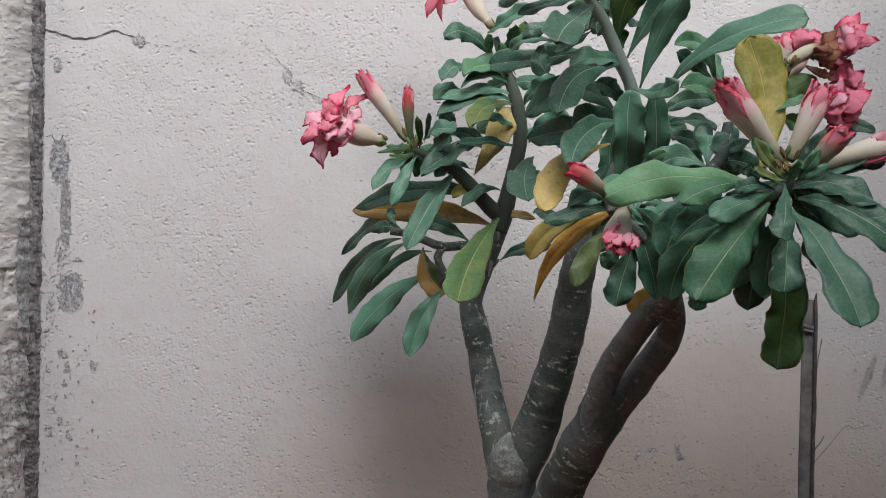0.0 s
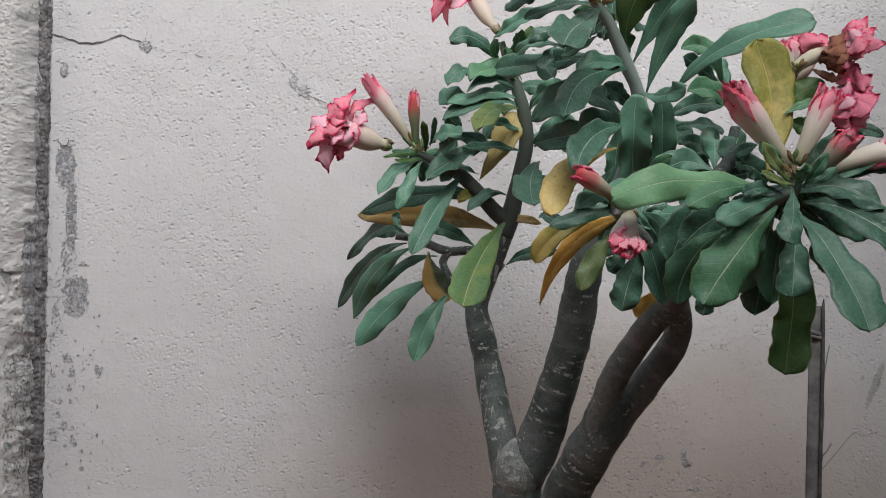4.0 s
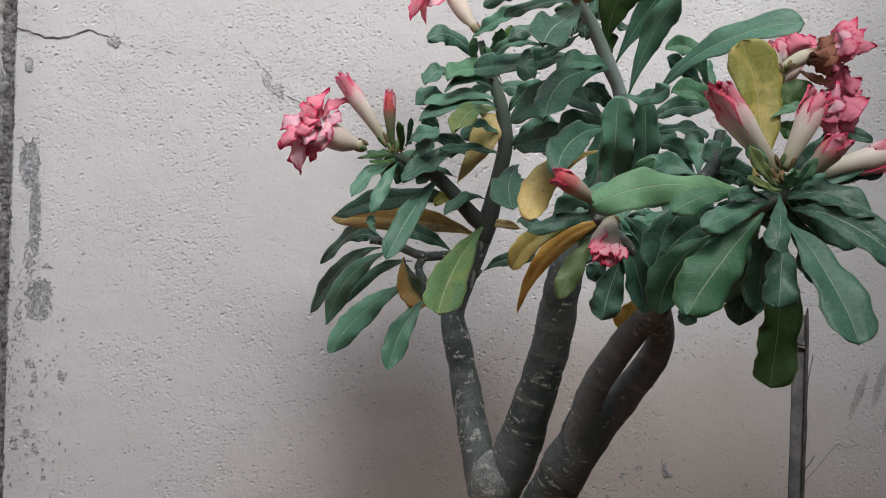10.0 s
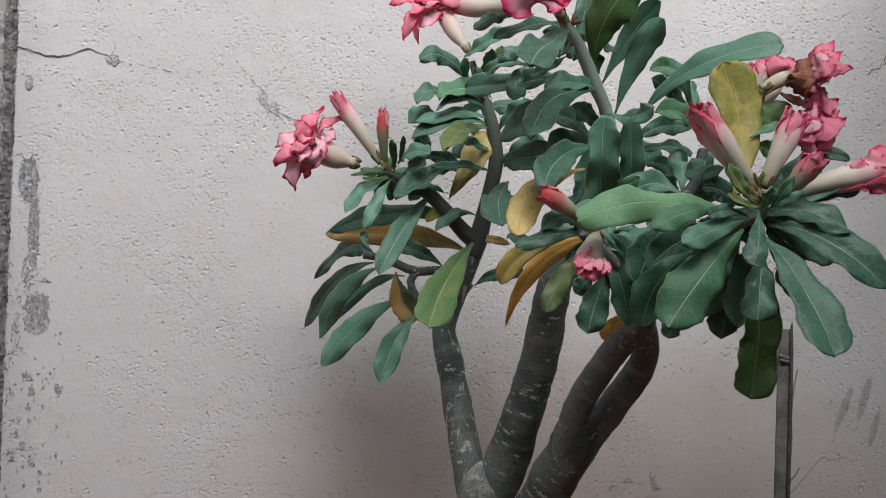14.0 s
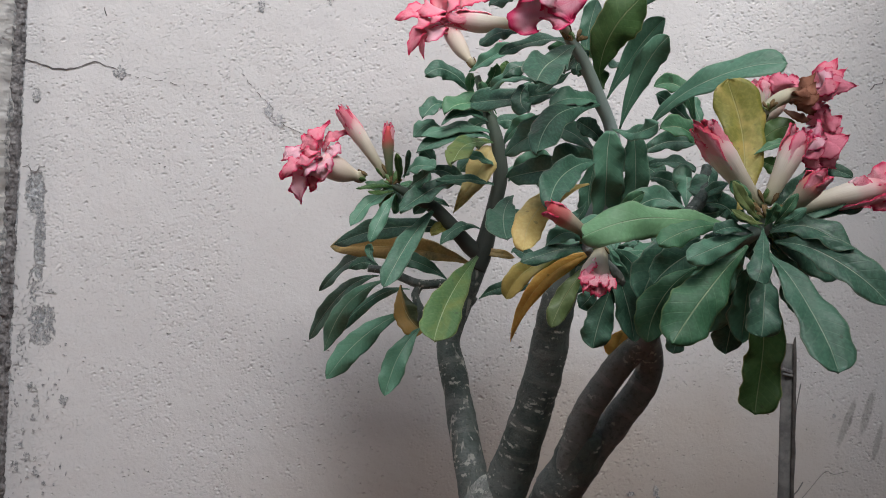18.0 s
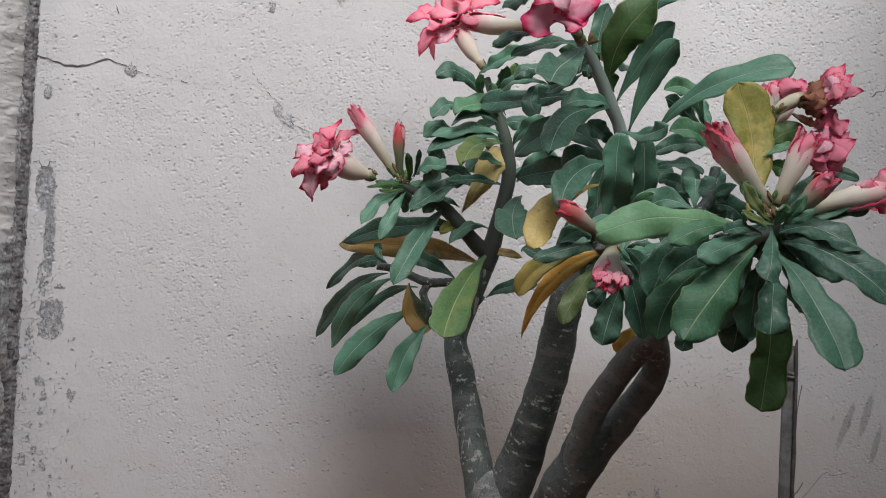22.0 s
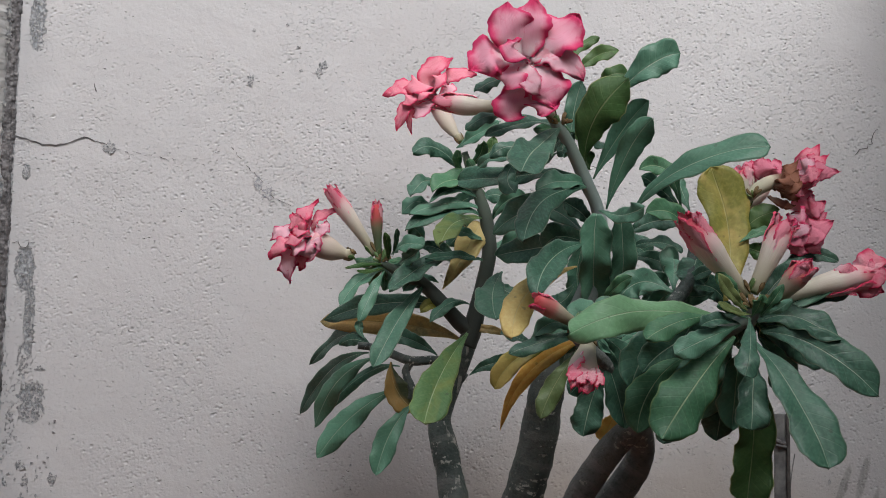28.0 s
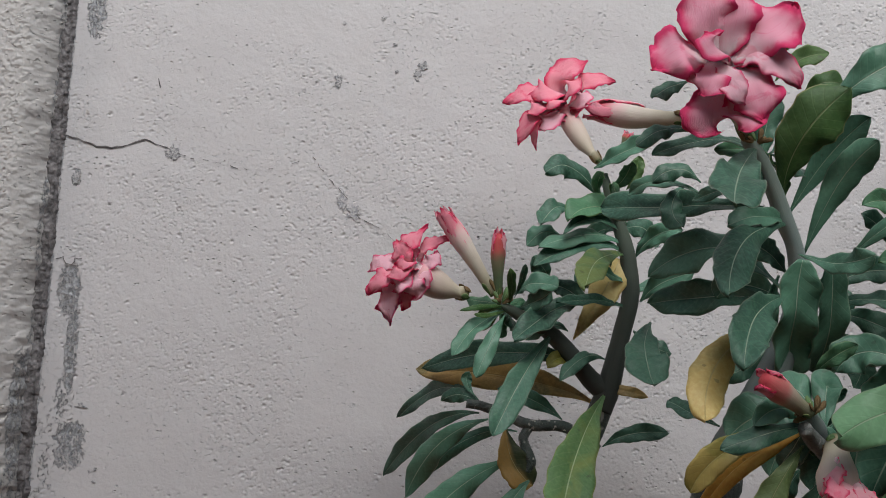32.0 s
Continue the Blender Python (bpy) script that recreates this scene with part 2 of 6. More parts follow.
def bark_material(name, pale, streaks=0.0, grey=0.0):
    """Smooth dark grey-green bark with short pale cross scars, flecks and grey bloom."""
    n = Nodes(name)
    where = n.place()
    big = n.noise(where, 26.0, 5.0, 0.6)
    colour = n.mix(n.span(big, 0.3, 0.7), (0.044, 0.066, 0.058), (0.088, 0.116, 0.104))
    bloom = n.span(n.noise(where, 19.0, 4.0, 0.6, 0.4), 0.42 - 0.25 * grey, 0.66 - 0.15 * grey)
    colour = n.mix(n.math("MULTIPLY", bloom, 0.55 + 0.3 * grey), colour, (0.225, 0.238, 0.228))
    fine = n.noise(where, 520.0, 4.0, 0.7)
    colour = n.mix(n.math("MULTIPLY", n.span(fine, 0.48, 0.68), 0.40), colour, (0.155, 0.16, 0.145))
    colour = n.mix(n.math("MULTIPLY", n.span(n.noise(where, 300.0, 3.0, 0.6), 0.52, 0.66), 0.35), colour, (0.028, 0.034, 0.032))
    zone = n.span(n.noise(where, 30.0, 3.0), 0.465 - pale, 0.54 - pale)
    wobble = n.noise(where, 380.0, 4.0, 0.7)
    cells = n.node("ShaderNodeTexVoronoi", {"Vector": n.place("UV", (3.2, 22.0, 1.0)), "Scale": 1.0, "Randomness": 1.0})
    dash = n.math("ADD", cells, n.math("MULTIPLY", wobble, 1.5))
    scar = n.math("MULTIPLY", n.span(dash, 0.90 + pale, 1.02 + pale, 1.0, 0.0), zone)
    colour = n.mix(n.math("MULTIPLY", n.math("MULTIPLY", scar, n.span(fine, 0.3, 0.5, 0.6, 1.0)), 0.95), colour, (0.50, 0.495, 0.45))
    if pale > 0.05:
        vein = n.math("ABSOLUTE", n.math("SUBTRACT", n.noise(where, 150.0, 3.0, 0.6, 1.6), 0.5))
        colour = n.mix(n.math("MULTIPLY", n.span(vein, 0.0, 0.07, 0.75, 0.1), n.span(n.noise(where, 60.0, 3.0), 0.38, 0.56)), colour, (0.43, 0.43, 0.40))
    fleck = n.span(n.noise(where, 185.0, 3.0, 0.6, 0.8), 0.68 - pale, 0.715 - pale)
    colour = n.mix(n.math("MULTIPLY", fleck, 0.75), colour, (0.44, 0.43, 0.39))
    ring = n.noise(n.place("UV", (0.7, 9.0, 1.0)), 1.0, 3.0, 0.6, 0.5)
    colour = n.mix(n.math("MULTIPLY", n.span(ring, 0.54, 0.64), 0.25 + 0.35 * grey), colour, (0.30, 0.295, 0.28))
    if streaks:
        streak = n.math("MULTIPLY", n.span(n.noise(n.place("Object", (1.0, 1.0, 0.07)), 170.0, 2.0, 0.5, 0.4), 0.575, 0.62), n.span(n.noise(where, 160.0, 3.0), 0.38, 0.55))
        colour = n.mix(n.math("MULTIPLY", streak, streaks), colour, (0.46, 0.45, 0.41))
    height = n.math("ADD", n.math("MULTIPLY", ring, 0.35), n.math("MULTIPLY", n.noise(where, 190.0, 5.0, 0.65), 0.8))
    return n.finish(colour, 0.58, n.bump(height, 0.9, 0.0026), spec=0.4)


DARK_STEM = tube_material("dark_green_stem", [(0.0, (0.060, 0.066, 0.058)), (0.5, (0.078, 0.095, 0.080)), (1.0, (0.105, 0.145, 0.105))], (0.13, 0.14, 0.12))
YOUNG = tube_material("young_green_stem", [(0.0, (0.13, 0.155, 0.14)), (0.5, (0.28, 0.34, 0.335)), (1.0, (0.22, 0.29, 0.24))], (0.12, 0.15, 0.135))
BARK = bark_material("grey_green_bark", 0.0)
GREY_BARK = bark_material("weathered_grey_bark", -0.01, 0.0, 1.0)
SCARRED = bark_material("scarred_bark", 0.075, 0.2, 0.5)
STREAKED = bark_material("white_streaked_bark", 0.0, 0.85)


def plaster_material(name, base, scale, pits, zones, relief, stains=(), smears=()):
    """Painted plaster: small pits and trowel marks that come in patches; stains are (x, z, half width, half height, share) of bare, peeled paint."""
    n = Nodes(name)
    where = n.place()
    big = n.noise(where, 3.2, 4.0)
    mid = n.noise(where, 17.0, 5.0, 0.6)
    colour = n.mix(n.span(big, 0.3, 0.7), tuple(c * 0.95 for c in base), base)
    colour = n.mix(n.math("MULTIPLY", n.span(mid, 0.45, 0.75), 0.22), colour, tuple(c * f for c, f in zip(base, (0.92, 0.90, 0.88))))
    fine = n.noise(where, 300.0, 3.0)
    colour = n.mix(n.math("MULTIPLY", n.span(fine, 0.35, 0.75), 0.10), colour, tuple(c * 0.84 for c in base))
    zone = n.span(n.noise(where, 13.0, 3.0, 0.6), zones - 0.06, zones + 0.12)
    marks = n.noise(n.place("Object", (1.0, 1.0, 1.7)), scale, 2.0, 0.5, 0.3)
    pit = n.math("MULTIPLY", n.span(marks, 0.27, 0.37, 1.0, 0.0), n.math("ADD", n.math("MULTIPLY", zone, 0.94), 0.03))
    dots = n.node("ShaderNodeTexVoronoi", {"Vector": n.place("Object", (1.0, 1.0, 1.6)), "Scale": scale * 0.38, "Randomness": 1.0})
    dot = n.math("MULTIPLY", n.span(n.math("ADD", dots, n.math("MULTIPLY", n.noise(where, 260.0, 2.0), 0.3)), 0.22, 0.34, 1.0, 0.0), n.span(n.noise(where, 33.0, 2.0), 0.56, 0.60))
    height = n.math("MULTIPLY", n.math("ADD", n.math("MULTIPLY", pit, 1.0), n.math("MULTIPLY", dot, 1.2)), -pits)
    height = n.math("ADD", height, n.math("MULTIPLY", n.noise(where, 28.0, 3.0), 0.9))
    height = n.math("ADD", height, n.math("MULTIPLY", fine, 0.22))
    colour = n.mix(n.math("MULTIPLY", dot, 0.12), colour, (0.2, 0.19, 0.185))
    if stains:
        at = n.tree.nodes.new("ShaderNodeSeparateXYZ")
        n.tree.links.new(where, at.inputs[0])
        grain = n.math("ADD", n.math("MULTIPLY", n.noise(where, 110.0, 6.0, 0.75, 0.4), 0.5), n.math("MULTIPLY", n.noise(n.place("Object", (1.0, 1.0, 0.6)), 420.0, 3.0, 0.7), 0.5))
        # brownish soil tint low on the wall, darkened as painted shade behind the plant
        soil_shade = n.math("ADD", n.math("POWER", n.math("DIVIDE", n.math("ABSOLUTE", n.math("SUBTRACT", at.outputs[0], 0.22)), 0.46), 2.0), n.math("POWER", n.math("DIVIDE", n.math("ABSOLUTE", n.math("SUBTRACT", at.outputs[2], 0.30)), 0.27), 2.0))
        soil_shade = n.span(n.math("ADD", soil_shade, n.math("MULTIPLY", n.math("SUBTRACT", n.noise(where, 9.0, 4.0), 0.5), 0.9)), 0.10, 1.15, 0.68, 0.0)
        colour = n.mix(soil_shade, colour, (0.42, 0.355, 0.30))
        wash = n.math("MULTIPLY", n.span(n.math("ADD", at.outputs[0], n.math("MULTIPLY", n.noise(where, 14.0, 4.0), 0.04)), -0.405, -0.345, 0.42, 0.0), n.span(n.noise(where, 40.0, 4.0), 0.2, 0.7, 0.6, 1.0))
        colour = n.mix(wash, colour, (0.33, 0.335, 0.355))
        bare = 0.0
        for x, z, w, h, share in stains:
            dx = n.math("DIVIDE", n.math("ABSOLUTE", n.math("SUBTRACT", at.outputs[0], x)), w)
            dz = n.math("DIVIDE", n.math("ABSOLUTE", n.math("SUBTRACT", at.outputs[2], z)), h)
            inside = n.span(n.math("ADD", n.math("POWER", dx, 2.5), n.math("POWER", dz, 2.5)), 0.1, 1.6, share + 0.01, -0.30)
            bare = n.math("MAXIMUM", bare, n.span(n.math("ADD", grain, inside), 0.60, 0.68))
        tone = n.mix(n.span(n.noise(where, 210.0, 4.0, 0.7), 0.35, 0.65), (0.16, 0.17, 0.185), (0.47, 0.485, 0.51))
        colour = n.mix(n.math("MULTIPLY", bare, 0.85), colour, tone)
        height = n.math("SUBTRACT", height, n.math("MULTIPLY", bare, 0.7))
        for x, z, w, h, slant in smears:
            dz = n.math("SUBTRACT", at.outputs[2], z)
            dx = n.math("SUBTRACT", n.math("SUBTRACT", at.outputs[0], x), n.math("MULTIPLY", dz, slant))
            far = n.math("ADD", n.math("POWER", n.math("DIVIDE", n.math("ABSOLUTE", dx), w), 2.0), n.math("POWER", n.math("DIVIDE", n.math("ABSOLUTE", dz), h), 2.0))
            smear = n.math("MULTIPLY", n.span(n.math("ADD", far, n.math("SUBTRACT", 0.5, grain)), 0.35, 1.15, 0.5, 0.0), n.span(grain, 0.3, 0.6, 0.45, 1.0))
            colour = n.mix(smear, colour, (0.17, 0.165, 0.16))
    return n.finish(colour, 0.82, n.bump(height, 1.0, relief), spec=0.25)


SMEARS = [(0.4855, 0.4950, 0.0050, 0.0290, 0.36), (0.5081, 0.5067, 0.0054, 0.0276, 0.259), (0.5196, 0.475, 0.0041, 0.023, 0.248), (0.4897, 0.4966, 0.0023, 0.0067, 0.208)]
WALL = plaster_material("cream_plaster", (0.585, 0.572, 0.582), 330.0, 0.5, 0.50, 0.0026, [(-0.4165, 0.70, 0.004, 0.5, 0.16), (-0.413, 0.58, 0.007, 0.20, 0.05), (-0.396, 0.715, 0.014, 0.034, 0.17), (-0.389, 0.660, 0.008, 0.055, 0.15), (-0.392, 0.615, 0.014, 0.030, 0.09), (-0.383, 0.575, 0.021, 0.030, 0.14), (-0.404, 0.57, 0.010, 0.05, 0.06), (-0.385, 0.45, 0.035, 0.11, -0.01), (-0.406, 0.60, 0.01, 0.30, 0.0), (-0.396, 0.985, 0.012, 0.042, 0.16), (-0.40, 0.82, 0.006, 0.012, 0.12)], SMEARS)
ROUGH = plaster_material("rough_plaster", (0.60, 0.578, 0.555), 170.0, 0.5, 0.25, 0.0022, [(-0.440, 0.42, 0.012, 0.18, 0.08), (-0.430, 0.60, 0.007, 0.08, 0.16), (-0.432, 0.46, 0.006, 0.12, 0.12), (-0.4255, 0.75, 0.004, 0.5, 0.12), (-0.458, 0.594, 0.022, 0.016, 0.08)])


def plain(name, one, two, scale, rough=0.85, relief=0.001, detail=4.0):
    n = Nodes(name)
    where = n.place()
    k = n.noise(where, scale, detail, 0.65)
    return n.finish(n.mix(n.span(k, 0.3, 0.7), one, two), rough, n.bump(k, 0.8, relief), spec=0.25)


GRIME = plain("dark_grime", (0.06, 0.056, 0.058), (0.24, 0.23, 0.235), 120.0, 0.95, 0.004)
CRACK = plain("crack_shadow", (0.09, 0.085, 0.085), (0.22, 0.21, 0.21), 90.0)
CHIP = plain("peeled_patch", (0.20, 0.205, 0.22), (0.54, 0.53, 0.535), 430.0, 0.95, 0.002, 3.0)
FAINT = plain("faint_peeled_patch", (0.30, 0.305, 0.33), (0.585, 0.572, 0.582), 330.0, 0.95, 0.002, 3.0)
DARK_CEMENT = plain("dark_cement", (0.07, 0.07, 0.062), (0.17, 0.165, 0.15), 9.0, 0.95, 0.004)
EARTH = plain("red_earth", (0.25, 0.098, 0.05), (0.34, 0.138, 0.072), 14.0, 0.95, 0.01)
CANE = plain("weathered_cane", (0.11, 0.11, 0.112), (0.22, 0.216, 0.212), 60.0, 0.8, 0.002)
DARK_CANE = plain("dark_cane_edge", (0.045, 0.04, 0.038), (0.11, 0.10, 0.095), 80.0, 0.85, 0.002)


# ---- builders ----
def thing(name, label, category, where=(0, 0, 0), kind="", group=""):
    ob = new(name)
    ob.location = where
    return tagged(ob, label, category, group, kind)


def under_thing(ob, parent, label=""):
    """Makes ob a part of parent without moving it."""
    if parent is not None:
        ob.parent = parent
        if parent.type == "EMPTY":
            ob.matrix_parent_inverse = Matrix.Translation(-parent.location)
    if label:
        ob["label"] = label
    return ob


def mesh_object(name, verts, faces, material, parent=None, uvs=None, smooth=True, label=""):
    me = bpy.data.meshes.new(name)
    me.from_pydata(verts, [], faces)
    if uvs is not None:
        layer = me.uv_layers.new(name="UVMap")
        for loop in me.loops:
            layer.data[loop.index].uv = uvs[loop.vertex_index]
    me.materials.append(material)
    for p in me.polygons:
        p.use_smooth = smooth
    ob = new(name, me)
    return under_thing(ob, parent, label)


def part(name, bm, material, parent, label=""):
    me = bpy.data.meshes.new(name)
    bm.normal_update()
    bm.to_mesh(me)
    bm.free()
    me.materials.append(material)
    return under_thing(new(name, me), parent, label)


LEAF_U = (0.0, 0.06, 0.15, 0.30, 0.45, 0.60, 0.72, 0.82, 0.90, 0.95, 0.985, 1.0)
LEAF_W = (0.07, 0.12, 0.30, 0.60, 0.83, 0.96, 0.98, 0.89, 0.68, 0.45, 0.20, 0.0)
OVAL_U = (0.0, 0.08, 0.18, 0.30, 0.42, 0.54, 0.66, 0.76, 0.85, 0.92, 0.965, 0.99, 1.0)
OVAL_W = (0.06, 0.13, 0.32, 0.56, 0.77, 0.91, 0.97, 0.96, 0.87, 0.68, 0.44, 0.18, 0.0)


def leaf_shape(u):
    """Half-width of an oblong leaf with a narrow base and a blunt end with a small point."""
    return float(np.interp(u, LEAF_U, LEAF_W))


def oval_shape(u):
    """Half-width of a longer, elliptic leaf with a rounded end."""
    return float(np.interp(u, OVAL_U, OVAL_W))


def paddle_shape(u):
    """Half-width of a leaf with even sides and a broad round end."""
    return float(np.interp(u, (0.0, 0.08, 0.18, 0.32, 0.48, 0.64, 0.78, 0.88, 0.94, 0.975, 0.993, 1.0), (0.08, 0.16, 0.34, 0.58, 0.78, 0.92, 1.0, 0.97, 0.83, 0.60, 0.33, 0.0)))


def strap_shape(u):
    """Half-width of a long leaf with parallel sides and a round end."""
    return float(np.interp(u, (0.0, 0.08, 0.2, 0.32, 0.5, 0.64, 0.78, 0.88, 0.94, 0.975, 0.993, 1.0), (0.25, 0.6, 0.9, 0.96, 0.9, 0.94, 1.0, 0.95, 0.79, 0.52, 0.26, 0.0)))


def taper_shape(u):
    """Half-width of a withering leaf, widest near its base and drawn out to a point."""
    return float(np.interp(u, (0.0, 0.08, 0.2, 0.35, 0.5, 0.65, 0.8, 0.92, 1.0), (0.25, 0.55, 0.88, 1.0, 0.92, 0.72, 0.45, 0.22, 0.0)))


def petal_shape(u):
    """Half-width of a broad petal with a short point."""
    g = min(1.0, u / 0.55)
    grow = 0.2 + 0.8 * (g * g * (3 - 2 * g)) ** 0.8
    if u > 0.55:
        x = (u - 0.55) / 0.45
        grow *= 0.85 * max(0.0, 1 - x ** 2.4) ** 0.65 + 0.15 * (1 - x)
    return grow


def lobe_shape(u):
    """Half-width of a broad petal drawn out into a sharp tip."""
    return float(np.interp(u, (0.0, 0.1, 0.25, 0.42, 0.58, 0.72, 0.84, 0.93, 1.0), (0.34, 0.48, 0.70, 0.90, 1.0, 0.9, 0.62, 0.3, 0.0)))


def blade(name, base, mid, tip, width, tilt, material, parent, shape=leaf_shape, front=(0, -1, 0), cup=0.16, wave=0.05, thick=0.0006, rows=24, cols=10, label="", waves=2.5, frill=0.0, fold=0.0):
    """A leaf or petal: a bowed, cupped and waved blade with thickness, from base through mid to tip. tilt turns its face upwards about the midrib."""
    base, mid, tip, front = Vector(base), Vector(mid), Vector(tip), Vector(front)
    bend = 2 * mid - (base + tip) / 2
    rnd = random.Random(round((base.x * 7 + tip.z * 13 + tip.x * 29 + width * 5) * 10000))
    ph, ph2, skew = rnd.uniform(0, 6.28), rnd.uniform(0, 6.28), rnd.uniform(-0.05, 0.05)
    top, under, uvs = [], [], []
    for i in range(rows + 1):
        u = i / rows
        u = u if i in (0, rows) else 0.5 * u + 0.5 * (1 - (1 - u) ** 1.5)
        p = base * (1 - u) ** 2 + bend * 2 * u * (1 - u) + tip * u ** 2
        t = ((bend - base) * (1 - u) + (tip - bend) * u).normalized()
        n0 = front - t * front.dot(t)
        if n0.length < 0.15:
            n0 = Vector((0, 0, 1)) - t * t.z + n0
        n0.normalize()
        s0 = t.cross(n0)
        if s0.z < -0.02 or (abs(s0.z) <= 0.02 and s0.x < 0):
            s0 = -s0
        c, s = math.cos(radians(tilt)), math.sin(radians(tilt))
        nn = (n0 * c + s0 * s).normalized()
        side = t.cross(nn).normalized()
        half = width / 2 * shape(u)
        for j in range(cols + 1):
            v = 2 * j / cols - 1
            edge = abs(v) ** 1.5
            lift = -cup * half * v * v + wave * width * edge * math.sin(u * 6.28 * waves + ph + (1.9 if v > 0 else 0)) * min(1, u * 3)
            if frill:
                lift += frill * width * (abs(v) ** 3 + 0.8 * u ** 8) * math.sin(u * 34 + v * 9 + ph2)
            lift += 0.25 * wave * width * math.sin(u * 11 + ph2)
            lift -= 0.05 * half * (1 - abs(v)) ** 6
            lift += fold * half * abs(v)
            w = half * (1 + (0.025 if shape is oval_shape else 0.055) * math.sin(u * 16 + ph2 + (2.4 if v > 0 else 0)) * min(1, 3 * (1 - u)) + 0.03 * math.sin(u * 41 + ph)) * (v + skew * (1 - v * v))
            w *= 1 + frill * 0.9 * math.sin(u * 38 + ph + 2 * v)
            q = p + side * w + nn * lift
            if frill:
                q += t * (frill * width * u ** 5 * (0.9 * math.sin(v * 11 + ph) + 0.5 * math.sin(v * 23 + ph2)))
            thin = thick * (0.5 + 0.5 * (1 - abs(v)))
            top.append(q + nn * thin)
            under.append(q - nn * thin)
            uvs.append((u, (v + 1) / 2))
    k = cols + 1
    n = len(top)
    faces = []
    for i in range(rows):
        for j in range(cols):
            a, b, cc, d = i * k + j, i * k + j + 1, (i + 1) * k + j + 1, (i + 1) * k + j
            faces.append((a, d, cc, b))
            faces.append((n + a, n + b, n + cc, n + d))
    ring = [j for j in range(cols)] + [i * k + cols for i in range(rows)] + [rows * k + j for j in range(cols, 0, -1)] + [i * k for i in range(rows, 0, -1)]
    for a, b in zip(ring, ring[1:] + ring[:1]):
        faces.append((a, b, n + b, n + a))
    return mesh_object(name, top + under, faces, material, parent, uvs + uvs, True, label)


def leaf(crown, base, mid, tip, width, tilt=0, tone="m", cup=0.15, wave=0.12, oval=False):
    chance = random.Random(round((base[0] * 3 + tip[2] * 17 + mid[0] * 23) * 10000)).random()
    fold = 0.18 + 0.25 * chance if chance > 0.25 else -0.12
    return blade("leaf", base, mid, tip, width, tilt, LEAVES[tone], crown, {"paddle": paddle_shape, "strap": strap_shape, "taper": taper_shape}[oval] if isinstance(oval, str) else oval_shape if oval else leaf_shape, cup=cup, wave=wave, thick=0.0004, rows=32, frill=0.013, fold=fold)


def spline(points, steps):
    """A smooth line through points of any size."""
    pts = [np.array(p, float) for p in points]
    pts = [2 * pts[0] - pts[1]] + pts + [2 * pts[-1] - pts[-2]]
    out = []
    for i in range(1, len(pts) - 2):
        a, b, c, d = pts[i - 1:i + 3]
        for k in range(steps):
            t = k / steps
            out.append(0.5 * (2 * b + (c - a) * t + (2 * a - 5 * b + 4 * c - d) * t * t + (3 * b - a - 3 * c + d) * t ** 3))
    return out + [pts[-2]]


def tube(name, points, material, parent=None, sides=14, steps=6, rough=0.0, label="", flat=1.0, along="metres"):
    """A round limb along points of (x, y, z, radius)."""
    line = spline(points, steps)
    verts, faces, uvs = [], [], []
    axis = Vector((0, 1, 0.05)).normalized()
    run, last = 0.0, None
    for i, p in enumerate(line):
        here = Vector(p[:3])
        a, b = line[max(0, i - 1)], line[min(len(line) - 1, i + 1)]
        t = (Vector(b[:3]) - Vector(a[:3])).normalized()
        x = (axis - t * axis.dot(t))
        x = x.normalized() if x.length > 0.05 else t.orthogonal().normalized()
        y = t.cross(x)
        if last is not None:
            run += (here - last).length
        last = here
        for j in range(sides):
            w = 2 * math.pi * j / sides
            d = x * math.cos(w) * flat + y * math.sin(w)
            r = max(0.0002, p[3])
            if rough:
                r *= 1 + rough * noise.noise((here + d * r) * 55) + 0.6 * rough * noise.noise((here + d * r) * 160)
            verts.append(here + d * r)
            uvs.append((2 * j / sides, i / (len(line) - 1) if along == "unit" else run * 10))
    n = len(line)
    for i in range(n - 1):
        for j in range(sides):
            a, b = i * sides + j, i * sides + (j + 1) % sides
            faces.append((a, b, b + sides, a + sides))
    faces.append(tuple(range(sides))[::-1])
    faces.append(tuple(range((n - 1) * sides, n * sides)))
    return mesh_object(name, verts, faces, material, parent, uvs, True, label)


def ring_axes(axis):
    axis = Vector(axis).normalized()
    up = Vector((0, 0, 1)) - axis * axis.z
    up = up.normalized() if up.length > 0.1 else Vector((0, 1, 0))
    return axis, up, axis.cross(up)


